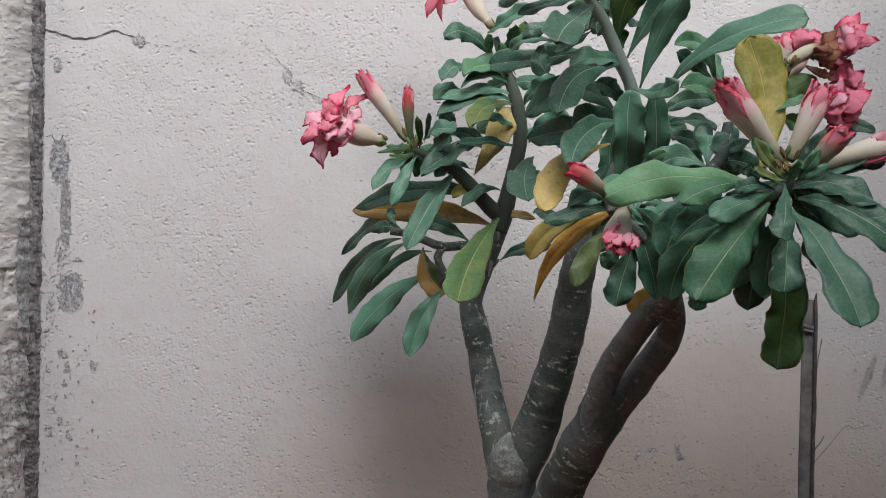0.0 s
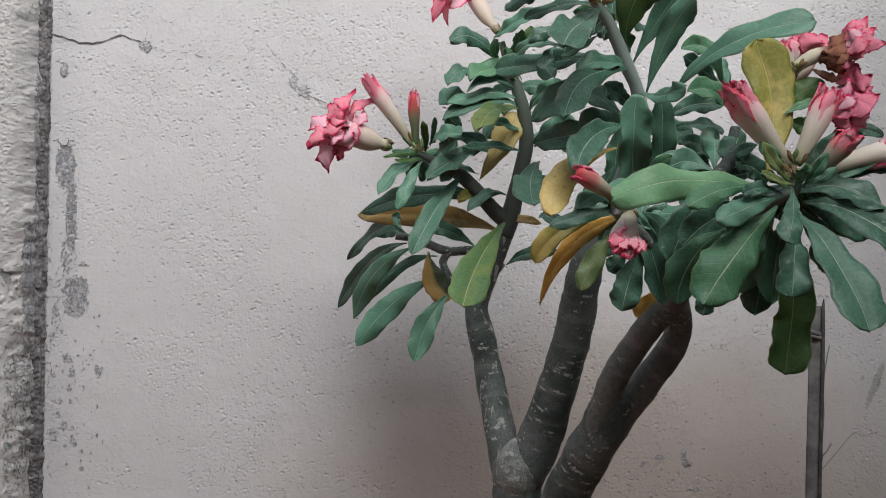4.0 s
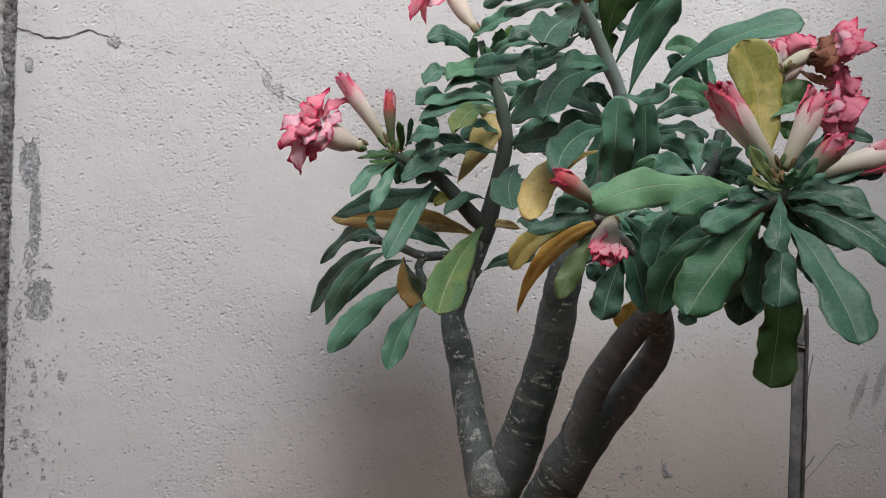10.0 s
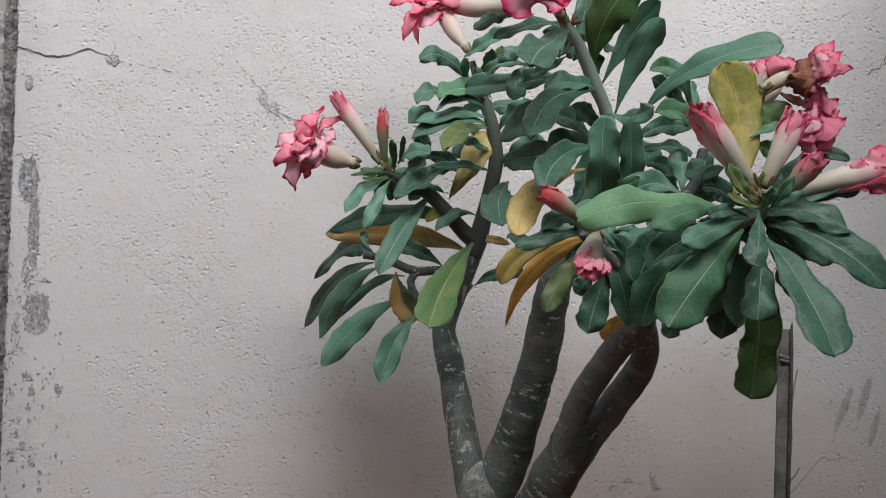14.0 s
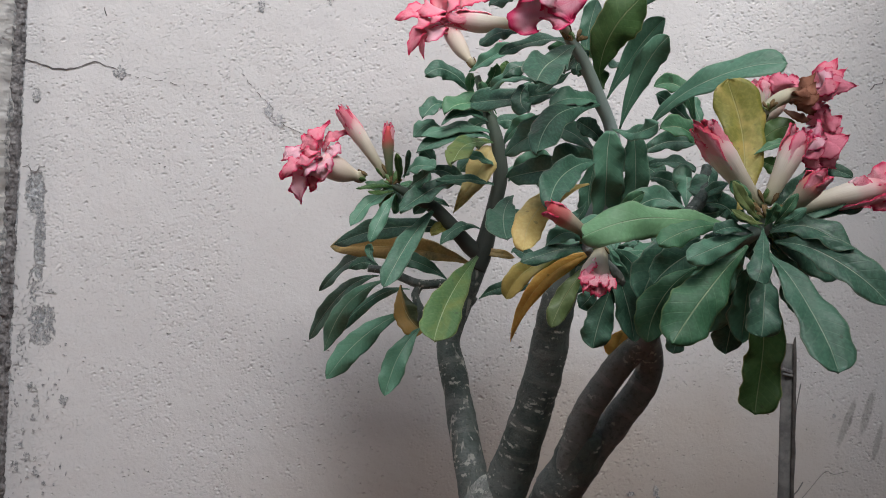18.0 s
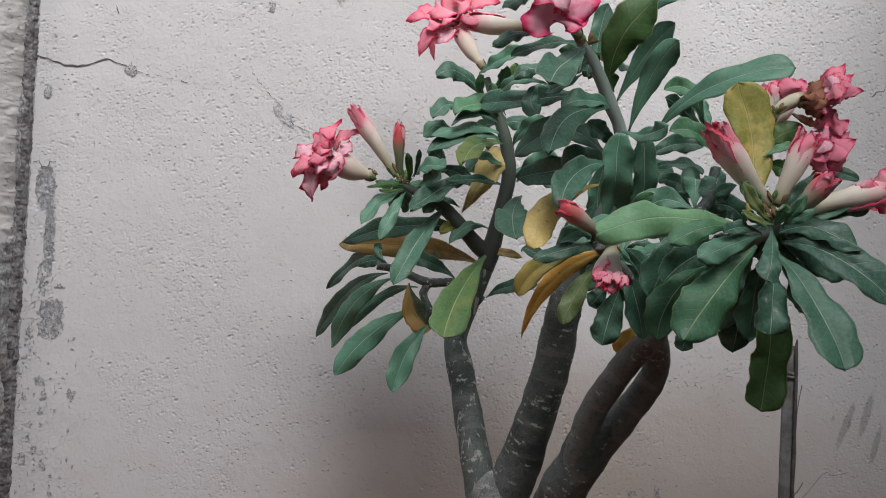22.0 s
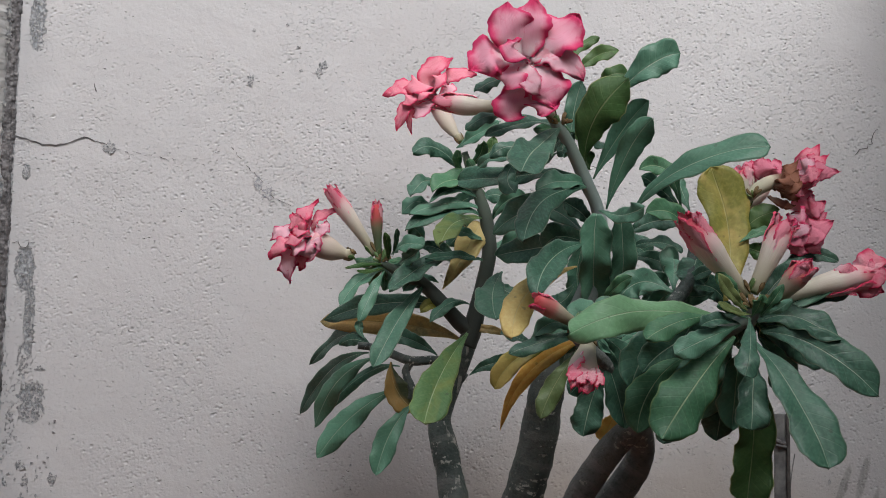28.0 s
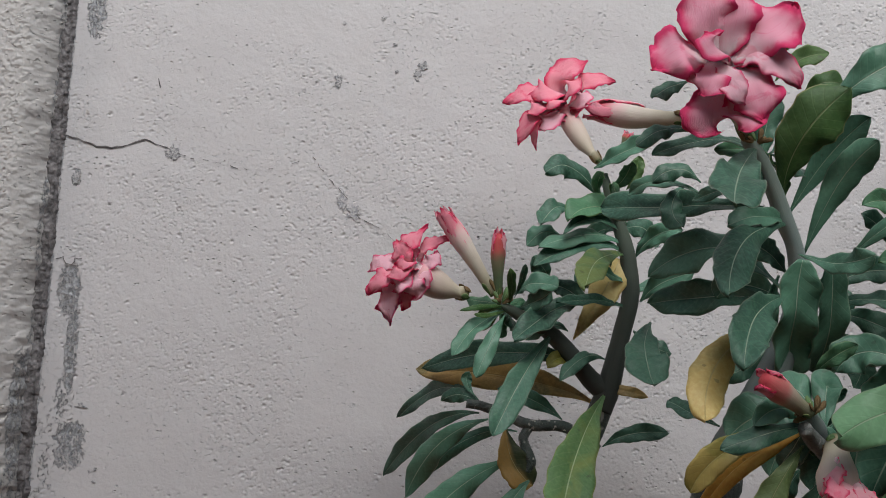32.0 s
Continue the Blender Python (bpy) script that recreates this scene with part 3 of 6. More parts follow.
def flower(plant, base, throat, radius, mouth, petals, axis=None, material=PETAL, label="open pink double flower"):
    """A trumpet: a tube from base to throat, and petals of (angle, length, width, lift, turn) round its mouth."""
    base, throat = Vector(base), Vector(throat)
    run = throat - base
    axis, up, out = ring_axes(axis or run)
    r = mouth
    sag = Vector((0, 0, -0.05 * run.length))
    line = [(*base, r * 0.34), (*(base + run * 0.12), r * 0.45), (*(base + run * 0.22 + sag * 0.5), r * 0.42), (*(base + run * 0.5 + sag), r * 0.85), (*(base + run * 0.8 + sag * 0.6), r), (*throat, r * 0.8)]
    body = tube("flower", line, TUBE, plant, 12, 5, 0.03, label, along="unit")
    for angle, length, width, lift, turn in petals:
        w = radians(angle)
        away = up * math.cos(w) + out * math.sin(w)
        b = throat + away * r * 0.25 - axis * r * 0.2
        m = throat + away * length * radius * 0.52 + axis * lift * radius
        t = throat + away * length * radius + axis * (lift * 0.5 - 0.1 + turn) * radius
        blade("petal", b, m, t, width * radius, 0, material, body, petal_shape, axis, -0.25, 0.075, 0.0003, 14, 8, waves=1.8)
    for k in range(5):
        w = radians(72 * k + 20)
        away = up * math.cos(w) + out * math.sin(w)
        blade("sepal", base + away * r * 0.3, base + run * 0.08 + away * r * 0.5, base + run * 0.19 + away * r * 0.52, r * 0.5, 0, (SEPAL_DRY, OLIVE)[k % 2], body, leaf_shape, away, 0.3, 0.02, 0.0004, 6, 4)
    return body


def petal(body, base, mid, tip, width, material=PETAL, front=(-0.1, -1.0, 0.15), cup=0.10, wave=0.10, wide=1.1, shape=petal_shape, frill=0.05):
    return blade("petal", base, mid, tip, width * wide, 0, material, body, shape, front, cup, wave, 0.0003, 22, 14, waves=2.2, frill=frill)


def bud(plant, base, tip, radius, material=BUD, curl=0.0, scraps=4, ruffle=0, label="closed pink flower bud"):
    """A closed flower: a swelling tube with folded petal ends and small sepals."""
    base, tip = Vector(base), Vector(tip)
    run = tip - base
    axis, up, out = ring_axes(run)
    sag = Vector((0, 0, curl * run.length))
    prof = [(0.0, 0.42), (0.12, 0.55), (0.3, 0.66), (0.5, 0.84), (0.68, 1.0), (0.82, 0.94), (0.93, 0.74), (1.0, 0.40)]
    line = [(*(base + run * s + sag * 4 * s * (1 - s)), radius * k) for s, k in prof]
    body = tube("bud", line, material, plant, 12, 4, 0.07, label, along="unit")
    rnd = random.Random(round((tip.x + tip.z * 3) * 10000))
    for k in range(scraps):
        w = radians(360 / max(1, scraps) * k + rnd.uniform(-25, 25))
        away = up * math.cos(w) + out * math.sin(w)
        b = base + run * 0.50 + away * radius * 0.74
        m = base + run * 0.84 + away * radius * rnd.uniform(0.9, 1.08)
        t = base + run * rnd.uniform(0.96, 1.14) + away * radius * rnd.uniform(0.35, 1.15)
        blade("petal", b, m, t, radius * rnd.uniform(1.0, 1.4), rnd.uniform(-22, 22), (PETAL_SOFT, PETAL_CORAL)[k % 2], body, lobe_shape, away, 0.45, 0.09, 0.0003, 16, 8, waves=1.9, frill=0.08)
    for k in range(scraps):
        w = radians(360 / scraps * k + rnd.uniform(-30, 30) + 30)
        away = up * math.cos(w) + out * math.sin(w)
        b = base + run * 0.86 + away * radius * 0.4
        t = base + run * rnd.uniform(1.02, 1.12) + away * radius * rnd.uniform(0.3, 0.9)
        blade("petal", b, (b + t) / 2 + away * radius * 0.2, t, radius * rnd.uniform(0.5, 0.8), rnd.uniform(-30, 30), PETAL, body, lobe_shape, away, 0.3, 0.12, 0.0003, 12, 6, waves=1.7, frill=0.10)
    for k in range(ruffle):
        w = radians(360 / max(1, ruffle) * k + rnd.uniform(-20, 20))
        away = up * math.cos(w) + out * math.sin(w)
        far = rnd.uniform(0.35, 0.9)
        b = base + run * 0.78 + away * radius * 0.3
        m = base + run * rnd.uniform(0.9, 1.0) + away * radius * far * 0.8
        t = base + run * rnd.uniform(0.85, 1.02) + away * radius * far * 1.15
        blade("petal", b, m, t, radius * rnd.uniform(0.7, 1.1), 0, PETAL_SOFT, body, lobe_shape, axis, -0.1, 0.07, 0.0003, 12, 8, waves=1.6, frill=0.03)
    for k in range(4):
        w = radians(90 * k + 30)
        away = up * math.cos(w) + out * math.sin(w)
        blade("sepal", base + away * radius * 0.35, base + run * 0.09 + away * radius * 0.62, base + run * 0.18 + away * radius * 0.64, radius * 0.55, 0, (OLIVE, SEPAL_DRY)[k % 2], body, leaf_shape, away, 0.3, 0.02, 0.0004, 6, 4)
    return body


def ragged(name, wall, x, y, z, width, height, material, seed, thick=0.0004, points=56, label=""):
    """A chip or stain with an uneven outline, lying on the wall's face."""
    rnd = random.Random(seed)
    rim = []
    for k in range(points):
        w = 2 * math.pi * k / points
        c, d = math.cos(w), math.sin(w)
        r = 0.74 + 0.60 * noise.noise((c * 1.5 + seed * 3.1, d * 1.5, seed * 0.37)) + 0.34 * noise.noise((c * 4 + seed, d * 4, 0.5)) + rnd.uniform(-0.10, 0.10)
        rim.append((x + width / 2 * r * c, z + height / 2 * r * d))
    verts = [(a, y, b) for a, b in rim] + [(x + (a - x) * 0.96, y - thick, z + (b - z) * 0.96) for a, b in rim] + [(x, y - thick, z)]
    faces = []
    for k in range(points):
        j = (k + 1) % points
        faces += [(k, j, points + j, points + k), (points + k, points + j, 2 * points)]
    return mesh_object(name, verts, [f[::-1] for f in faces], material, wall, None, False, label)


def crack(name, wall, points, width, material=None, seed=1, gaps=0.0):
    """A jagged hairline crack: a thin uneven ribbon through points of (x, z) on the wall's face, broken for a share of its length."""
    rnd = random.Random(seed)
    y = points[0][2] if len(points[0]) > 2 else 1.02
    line = []
    for a, b in zip(points, points[1:]):
        steps = max(2, int(math.dist(a[:2], b[:2]) / 0.004))
        for k in range(steps):
            t = k / steps
            line.append((a[0] + (b[0] - a[0]) * t + rnd.uniform(-0.0009, 0.0009), a[1] + (b[1] - a[1]) * t + rnd.uniform(-0.0011, 0.0011)))
    line.append(points[-1][:2])
    verts, faces = [], []
    for i, (x, z) in enumerate(line):
        a, b = line[max(0, i - 1)], line[min(len(line) - 1, i + 1)]
        d = Vector((b[0] - a[0], b[1] - a[1])).normalized()
        w = width / 2 * rnd.uniform(0.35, 1.25) * (1 - 0.5 * i / len(line))
        verts += [(x - d.y * w, y - 0.0003, z + d.x * w), (x, y - 0.0006, z), (x + d.y * w, y - 0.0003, z - d.x * w)]
        if i and noise.noise((x * 160, z * 160, seed)) > gaps * 1.2 - 0.6:
            k = 3 * i
            faces += [(k - 3, k - 2, k + 1, k), (k - 2, k - 1, k + 2, k + 1)]
    return mesh_object(name, verts, faces, material or CRACK, wall, None, False)


def lattice(x, z, freq, seed):
    """Smooth value noise from 0 to 1 on arrays of places."""
    table = np.random.RandomState(seed).rand(256, 256)
    a, b = x * freq, z * freq
    i, j = np.floor(a).astype(int), np.floor(b).astype(int)
    s, t = a - i, b - j
    s, t = s * s * (3 - 2 * s), t * t * (3 - 2 * t)
    i0, i1, j0, j1 = i % 256, (i + 1) % 256, j % 256, (j + 1) % 256
    return (table[i0, j0] * (1 - s) + table[i1, j0] * s) * (1 - t) + (table[i0, j1] * (1 - s) + table[i1, j1] * s) * t


def relief_face(x0, x1, z0, z1, y, step, height, material, name, parent, free=False):
    """A plastered face with real relief: height(x, z) is how far it stands proud of y."""
    nx, nz = int(round((x1 - x0) / step)) + 1, int(round((z1 - z0) / step)) + 1
    x, z = np.meshgrid(np.linspace(x0, x1, nx), np.linspace(z0, z1, nz))
    h = height(x, z)
    edge = np.minimum(np.minimum(x - x0, x1 - x), np.minimum(z - z0, z1 - z))
    verts = np.stack([x, y - 0.001 - h * (1.0 if free else np.clip(edge / 0.004, 0, 1)), z], -1).reshape(-1, 3)
    i = np.arange(nx * nz).reshape(nz, nx)
    quads = np.stack([i[:-1, :-1], i[:-1, 1:], i[1:, 1:], i[1:, :-1]], -1).reshape(-1, 4)
    me = bpy.data.meshes.new(name)
    me.vertices.add(len(verts))
    me.vertices.foreach_set("co", verts.ravel())
    me.loops.add(quads.size)
    me.loops.foreach_set("vertex_index", quads.ravel())
    me.polygons.add(len(quads))
    me.polygons.foreach_set("loop_start", np.arange(0, quads.size, 4))
    me.polygons.foreach_set("loop_total", np.full(len(quads), 4))
    me.update(calc_edges=True)
    me.validate()
    me.polygons.foreach_set("use_smooth", np.ones(len(quads), bool))
    me.materials.append(material)
    return under_thing(new(name, me), parent)


def trowelled(x, z):
    """Flat paint, softly uneven, with thousands of small round dents that come in patches, and a few short drag marks."""
    zone = np.clip((0.5 * lattice(x, z, 14, 1) + 0.3 * lattice(x, z, 47, 2) + 0.2 * lattice(x, z, 90, 12) - 0.44 + 0.09 * np.clip((x + 0.15) / 0.5, 0, 1)) / 0.13, 0.05, 1)
    grain = 0.6 * lattice(x + 0.002 * lattice(x, z, 120, 9), z * 1.3, 400, 3) + 0.4 * lattice(x, z, 640, 4)
    out = 0.0004 * lattice(x, z, 24, 10) + 0.00006 * lattice(x, z, 110, 11) + zone * 0.00024 * (grain - 0.5)
    rnd = np.random.RandomState(17)
    rows, cols = x.shape
    step = x[0, 1] - x[0, 0]
    for k in range(48000):
        a, b = rnd.uniform(5, rows - 6), rnd.uniform(5, cols - 6)
        i, j = int(a), int(b)
        big, deep, squash, keep, turning = rnd.rand(5)
        if keep > zone[i, j]:
            continue
        r = (0.00075 + 0.0010 * big ** 4) / step
        d = (0.0004 + 0.0012 * deep ** 2) * (0.5 + 0.5 * zone[i, j])
        v, h = np.mgrid[i - 4:i + 6, j - 4:j + 6]
        turn = 0.9 * (turning - 0.5)
        far = np.hypot(((v - a) * np.cos(turn) + (h - b) * np.sin(turn)) * (1.05 + 0.9 * squash), (h - b) * np.cos(turn) - (v - a) * np.sin(turn)) / r
        out[i - 4:i + 6, j - 4:j + 6] += d * (0.10 * np.exp(-((far - 1.7) / 0.6) ** 2) - np.exp(-far ** 2.6))
    return out


def rough_cast(x, z):
    """Coarse thrown plaster: dense rounded grains, worn and broken along the corner."""
    a = 0.5 * lattice(x, z, 290, 21) + 0.5 * lattice(x, z, 470, 22)
    b = lattice(x, z, 40, 23)
    low = np.clip((0.66 - z) * 5, 0, 1)
    c = 0.5 * lattice(x, z * 1.25, 380, 29) + 0.5 * lattice(x, z, 620, 30)
    out = 0.0009 * np.clip(a - 0.30, 0, 1) + 0.0006 * np.clip((a - 0.52) * 6, 0, 1) - 0.0010 * np.clip((0.36 - c) * 7, 0, 1) + 0.0010 * b
    worn = np.clip((x + 0.452 + 0.008 * low) / 0.012, 0, 1)
    hole = np.clip((lattice(x, z * 0.7, 110, 24) - 0.45) * 2.2, 0, 1) * np.clip((lattice(x, z, 45, 27) - 0.3) * 2.5, 0, 1)
    out = out * (1 - 0.55 * worn) - (0.0008 + 0.003 * low) * worn * hole
    shift = 0.006 * (lattice(x, z, 120, 41) - 0.5) + 0.003 * (lattice(x, z, 330, 42) - 0.5)
    ceiling_line = 0.600 + np.clip(-0.446 - x, 0, 1) * 0.7 + shift
    broken = np.clip((ceiling_line - z) / 0.0016, 0, 1) * np.clip((-0.4385 - x + shift) / 0.0016, 0, 1) * np.clip((z - 0.566 - 2.5 * shift) / 0.012, 0, 1)
    out = out - broken * (0.0042 + 0.004 * (lattice(x, z, 150, 43) - 0.5))
    edge = 0.0050 * lattice(x, z, 35, 25) + 0.0030 * lattice(x, z, 130, 26) + 0.0008 * lattice(x, z, 420, 28) + 0.003 * low
    slope = np.clip((x + 0.4460 + edge) / 0.0215, 0, 1.5)
    return out - 0.0215 * slope ** 1.8


def joint_fill(x, z):
    """Crumbling dark mortar in the gap, sunk along the wall's edge."""
    lump = 0.0034 * (lattice(x, z * 0.6, 150, 32) - 0.5) + 0.0030 * (lattice(x, z, 47, 34) - 0.5) + 0.002 * lattice(x, z, 430, 33)
    return lump + 0.0010 + 0.0030 * np.clip((x + 0.4200) / 0.003, 0, 1) - 0.0048 * np.clip((x + 0.4172) / 0.004, 0, 1)


def box_mesh(lo, hi, bevel=0.0, segments=2):
    bm = bmesh.new()
    bmesh.ops.create_cube(bm, size=1)
    for v in bm.verts:
        v.co = Vector([(a + b) / 2 + c * (b - a) for a, b, c in zip(lo, hi, v.co)])
    if bevel:
        bmesh.ops.bevel(bm, geom=bm.edges[:], offset=bevel, segments=segments, affect="EDGES", profile=0.5)
    return bm


# ---- the desert rose ----
plant = thing("desert_rose_plant", "desert rose shrub with grey-green limbs, leathery leaves and pink flowers", "plant", (0.07, 0.80, 0.0))
tube("trunk", [(0.085, 0.800, -0.187, 0.0360), (0.080, 0.800, 0.124, 0.0307), (0.079, 0.800, 0.339, 0.0225), (0.0805, 0.800, 0.411, 0.0208), (0.0800, 0.800, 0.435, 0.0207), (0.079, 0.800, 0.454, 0.0196)], BARK, plant, 16, 8, 0.06)
tube("limb", [(0.072, 0.800, 0.444, 0.0140), (0.067, 0.805, 0.472, 0.0133), (0.060, 0.820, 0.503, 0.0128), (0.052, 0.840, 0.546, 0.0119), (0.045, 0.850, 0.580, 0.0107), (0.055, 0.855, 0.611, 0.0092), (0.065, 0.855, 0.637, 0.0092), (0.074, 0.855, 0.663, 0.0082), (0.077, 0.857, 0.676, 0.0062)], STREAKED, plant, 16, 8, 0.1)
tube("limb", [(0.068, 0.854, 0.645, 0.0087), (0.074, 0.855, 0.663, 0.0085), (0.082, 0.860, 0.699, 0.0070), (0.088, 0.860, 0.730, 0.0067), (0.086, 0.860, 0.756, 0.0062), (0.081, 0.860, 0.774, 0.0057), (0.070, 0.860, 0.805, 0.0041), (0.064, 0.860, 0.823, 0.0031)], DARK_STEM, plant, 16, 8, 0.06, along="unit")
tube("limb", [(0.083, 0.800, 0.438, 0.0190), (0.0925, 0.795, 0.460, 0.0186), (0.101, 0.790, 0.485, 0.0175), (0.108, 0.780, 0.513, 0.0164), (0.117, 0.770, 0.549, 0.0155), (0.123, 0.760, 0.585, 0.0150), (0.127, 0.750, 0.619, 0.0135), (0.135, 0.745, 0.642, 0.0089)], BARK, plant, 16, 8, 0.1)
tube("limb", [(0.125, 0.752, 0.610, 0.0135), (0.129, 0.750, 0.624, 0.0131), (0.140, 0.740, 0.655, 0.0111), (0.154, 0.735, 0.686, 0.0097), (0.163, 0.730, 0.717, 0.0074), (0.1650, 0.730, 0.7401, 0.0061), (0.1602, 0.725, 0.7589, 0.0052), (0.1518, 0.720, 0.7745, 0.0053), (0.1426, 0.715, 0.7927, 0.0051), (0.1339, 0.712, 0.8083, 0.0047), (0.1238, 0.710, 0.8222, 0.0042)], YOUNG, plant, 16, 8, 0.06, along="unit")
tube("limb", [(0.098, 0.790, 0.339, 0.0205), (0.1075, 0.770, 0.406, 0.0190), (0.119, 0.745, 0.449, 0.0181), (0.128, 0.730, 0.475, 0.0181), (0.138, 0.720, 0.497, 0.0173), (0.142, 0.710, 0.516, 0.0158), (0.146, 0.705, 0.527, 0.0118)], BARK, plant, 16, 8, 0.1)
tube("limb", [(0.134, 0.720, 0.490, 0.0121), (0.136, 0.705, 0.517, 0.0106), (0.142, 0.695, 0.541, 0.0104), (0.155, 0.685, 0.566, 0.0101), (0.166, 0.675, 0.584, 0.0097), (0.176, 0.665, 0.597, 0.0084), (0.182, 0.660, 0.614, 0.0075), (0.184, 0.650, 0.622, 0.0039)], GREY_BARK, plant, 16, 8, 0.1)
tube("limb", [(0.179, 0.663, 0.604, 0.0075), (0.182, 0.660, 0.614, 0.0073), (0.186, 0.640, 0.630, 0.0065), (0.199, 0.610, 0.652, 0.0055), (0.219, 0.585, 0.667, 0.0049), (0.227, 0.580, 0.674, 0.0038)], YOUNG, plant, 16, 8, 0.06, along="unit")
tube("limb", [(0.144, 0.730, 0.491, 0.0123), (0.158, 0.720, 0.517, 0.0117), (0.172, 0.710, 0.540, 0.0111), (0.184, 0.700, 0.561, 0.0105), (0.187, 0.690, 0.577, 0.0095), (0.182, 0.675, 0.595, 0.0085), (0.173, 0.665, 0.617, 0.0068), (0.151, 0.640, 0.640, 0.0050), (0.132, 0.620, 0.653, 0.0041), (0.124, 0.610, 0.659, 0.0033)], GREY_BARK, plant, 16, 8, 0.1)
tube("branch_collar", [(0.0797, 0.801, 0.431, 0.0195), (0.0797, 0.799, 0.439, 0.0217), (0.0797, 0.798, 0.448, 0.0219), (0.0812, 0.799, 0.457, 0.0203), (0.083, 0.801, 0.465, 0.0160), (0.084, 0.804, 0.470, 0.0080)], SCARRED, plant, 18, 6, 0.12, "pale scarred bark where the limbs part")
tube("limb", [(0.073, 0.855, 0.658, 0.0087), (0.060, 0.855, 0.668, 0.0072), (0.044, 0.850, 0.685, 0.0066), (0.028, 0.850, 0.700, 0.0061), (0.012, 0.845, 0.708, 0.0051), (-0.003, 0.840, 0.715, 0.0035), (-0.012, 0.840, 0.720, 0.0015)], DARK_STEM, plant, 16, 8, 0.06, along="unit")
tube("limb", [(0.068, 0.855, 0.616, 0.0046), (0.045, 0.860, 0.631, 0.0041), (0.019, 0.865, 0.631, 0.0042), (-0.002, 0.865, 0.638, 0.0039), (-0.020, 0.865, 0.643, 0.0036), (-0.030, 0.865, 0.644, 0.0031)], BARK, plant, 16, 8, 0.15)
tube("limb", [(0.019, 0.865, 0.631, 0.0036), (0.014, 0.865, 0.620, 0.0034), (0.020, 0.860, 0.605, 0.0034), (0.018, 0.860, 0.597, 0.0026)], BARK, plant, 16, 8, 0.15)
tube("limb", [(0.195, 0.640, 0.680, 0.0053), (0.208, 0.650, 0.694, 0.0049), (0.215, 0.660, 0.707, 0.0046), (0.218, 0.665, 0.721, 0.0034)], BARK, plant, 16, 8, 0.1)
leaf(plant, (-0.0038, 0.845, 0.7144), (-0.0262, 0.825, 0.7020), (-0.0432, 0.815, 0.6789), 0.0143, 30, "m")
leaf(plant, (-0.0063, 0.840, 0.7112), (-0.0164, 0.820, 0.6920), (-0.0262, 0.810, 0.6656), 0.0128, 10, "m", oval=True)
leaf(plant, (0.0313, 0.850, 0.7012), (0.0074, 0.820, 0.6680), (-0.0127, 0.800, 0.6270), 0.0205, 12, "m", wave=0.10, oval=True)
leaf(plant, (0.0521, 0.850, 0.7258), (0.0245, 0.830, 0.7138), (-0.0013, 0.810, 0.6923), 0.0210, 30, "m")
leaf(plant, (-0.0009, 0.845, 0.7262), (0.0128, 0.825, 0.7343), (0.0279, 0.815, 0.7310), 0.0186, 35, "m")
leaf(plant, (0.0029, 0.845, 0.7159), (0.0145, 0.825, 0.7220), (0.0240, 0.815, 0.7287), 0.0155, 25, "m")
leaf(plant, (-0.0040, 0.845, 0.7170), (-0.0034, 0.825, 0.7307), (-0.0063, 0.815, 0.7431), 0.0071, 5, "o")
leaf(plant, (0.0003, 0.845, 0.7242), (0.0034, 0.825, 0.7363), (0.0046, 0.815, 0.7469), 0.0051, 5, "m")
leaf(plant, (0.0228, 0.870, 0.7335), (0.0381, 0.865, 0.7350), (0.0547, 0.860, 0.7216), 0.0163, 10, "m")
leaf(plant, (0.0291, 0.875, 0.7399), (0.0224, 0.870, 0.7498), (0.0138, 0.870, 0.7569), 0.0162, 5, "m")
leaf(plant, (-0.0040, 0.845, 0.7170), (-0.0210, 0.825, 0.7157), (-0.0398, 0.815, 0.7115), 0.0043, 20, "o")
leaf(plant, (-0.0039, 0.845, 0.7149), (-0.0191, 0.825, 0.7096), (-0.0296, 0.815, 0.7096), 0.0038, 20, "o")
leaf(plant, (0.0599, 0.860, 0.6780), (-0.0017, 0.875, 0.6835), (-0.0660, 0.910, 0.6662), 0.0218, 20, "m")
leaf(plant, (0.0679, 0.860, 0.6486), (0.0106, 0.890, 0.6641), (-0.0708, 0.925, 0.6653), 0.0269, 12, "d", wave=0.05, oval=True)
leaf(plant, (0.0574, 0.860, 0.6746), (0.0403, 0.850, 0.6827), (0.0261, 0.840, 0.6751), 0.0123, 20, "g")
leaf(plant, (0.0714, 0.860, 0.6829), (0.0517, 0.840, 0.6834), (0.0345, 0.830, 0.6659), 0.0119, 30, "m")
leaf(plant, (0.0620, 0.860, 0.6600), (0.0785, 0.850, 0.6618), (0.1026, 0.850, 0.6574), 0.0082, 15, "d")
leaf(plant, (0.1103, 0.700, 0.6507), (0.0974, 0.720, 0.6568), (0.0903, 0.740, 0.6614), 0.0117, 25, "m")
leaf(plant, (-0.0168, 0.865, 0.6415), (-0.0475, 0.920, 0.6513), (-0.0840, 0.985, 0.6206), 0.0143, 30, "m", wave=0.16)
leaf(plant, (-0.0203, 0.865, 0.6375), (-0.0579, 0.920, 0.6190), (-0.0944, 0.985, 0.5696), 0.0175, 15, "m", wave=0.12)
leaf(plant, (-0.0131, 0.860, 0.6337), (-0.0488, 0.885, 0.6103), (-0.0728, 0.920, 0.5637), 0.0201, 15, "m", wave=0.12)
leaf(plant, (0.0086, 0.860, 0.6260), (-0.0275, 0.890, 0.6147), (-0.0690, 0.930, 0.5722), 0.0131, 25, "m")
leaf(plant, (0.0056, 0.860, 0.6057), (-0.0327, 0.865, 0.5811), (-0.0644, 0.870, 0.5419), 0.0237, 8, "m")
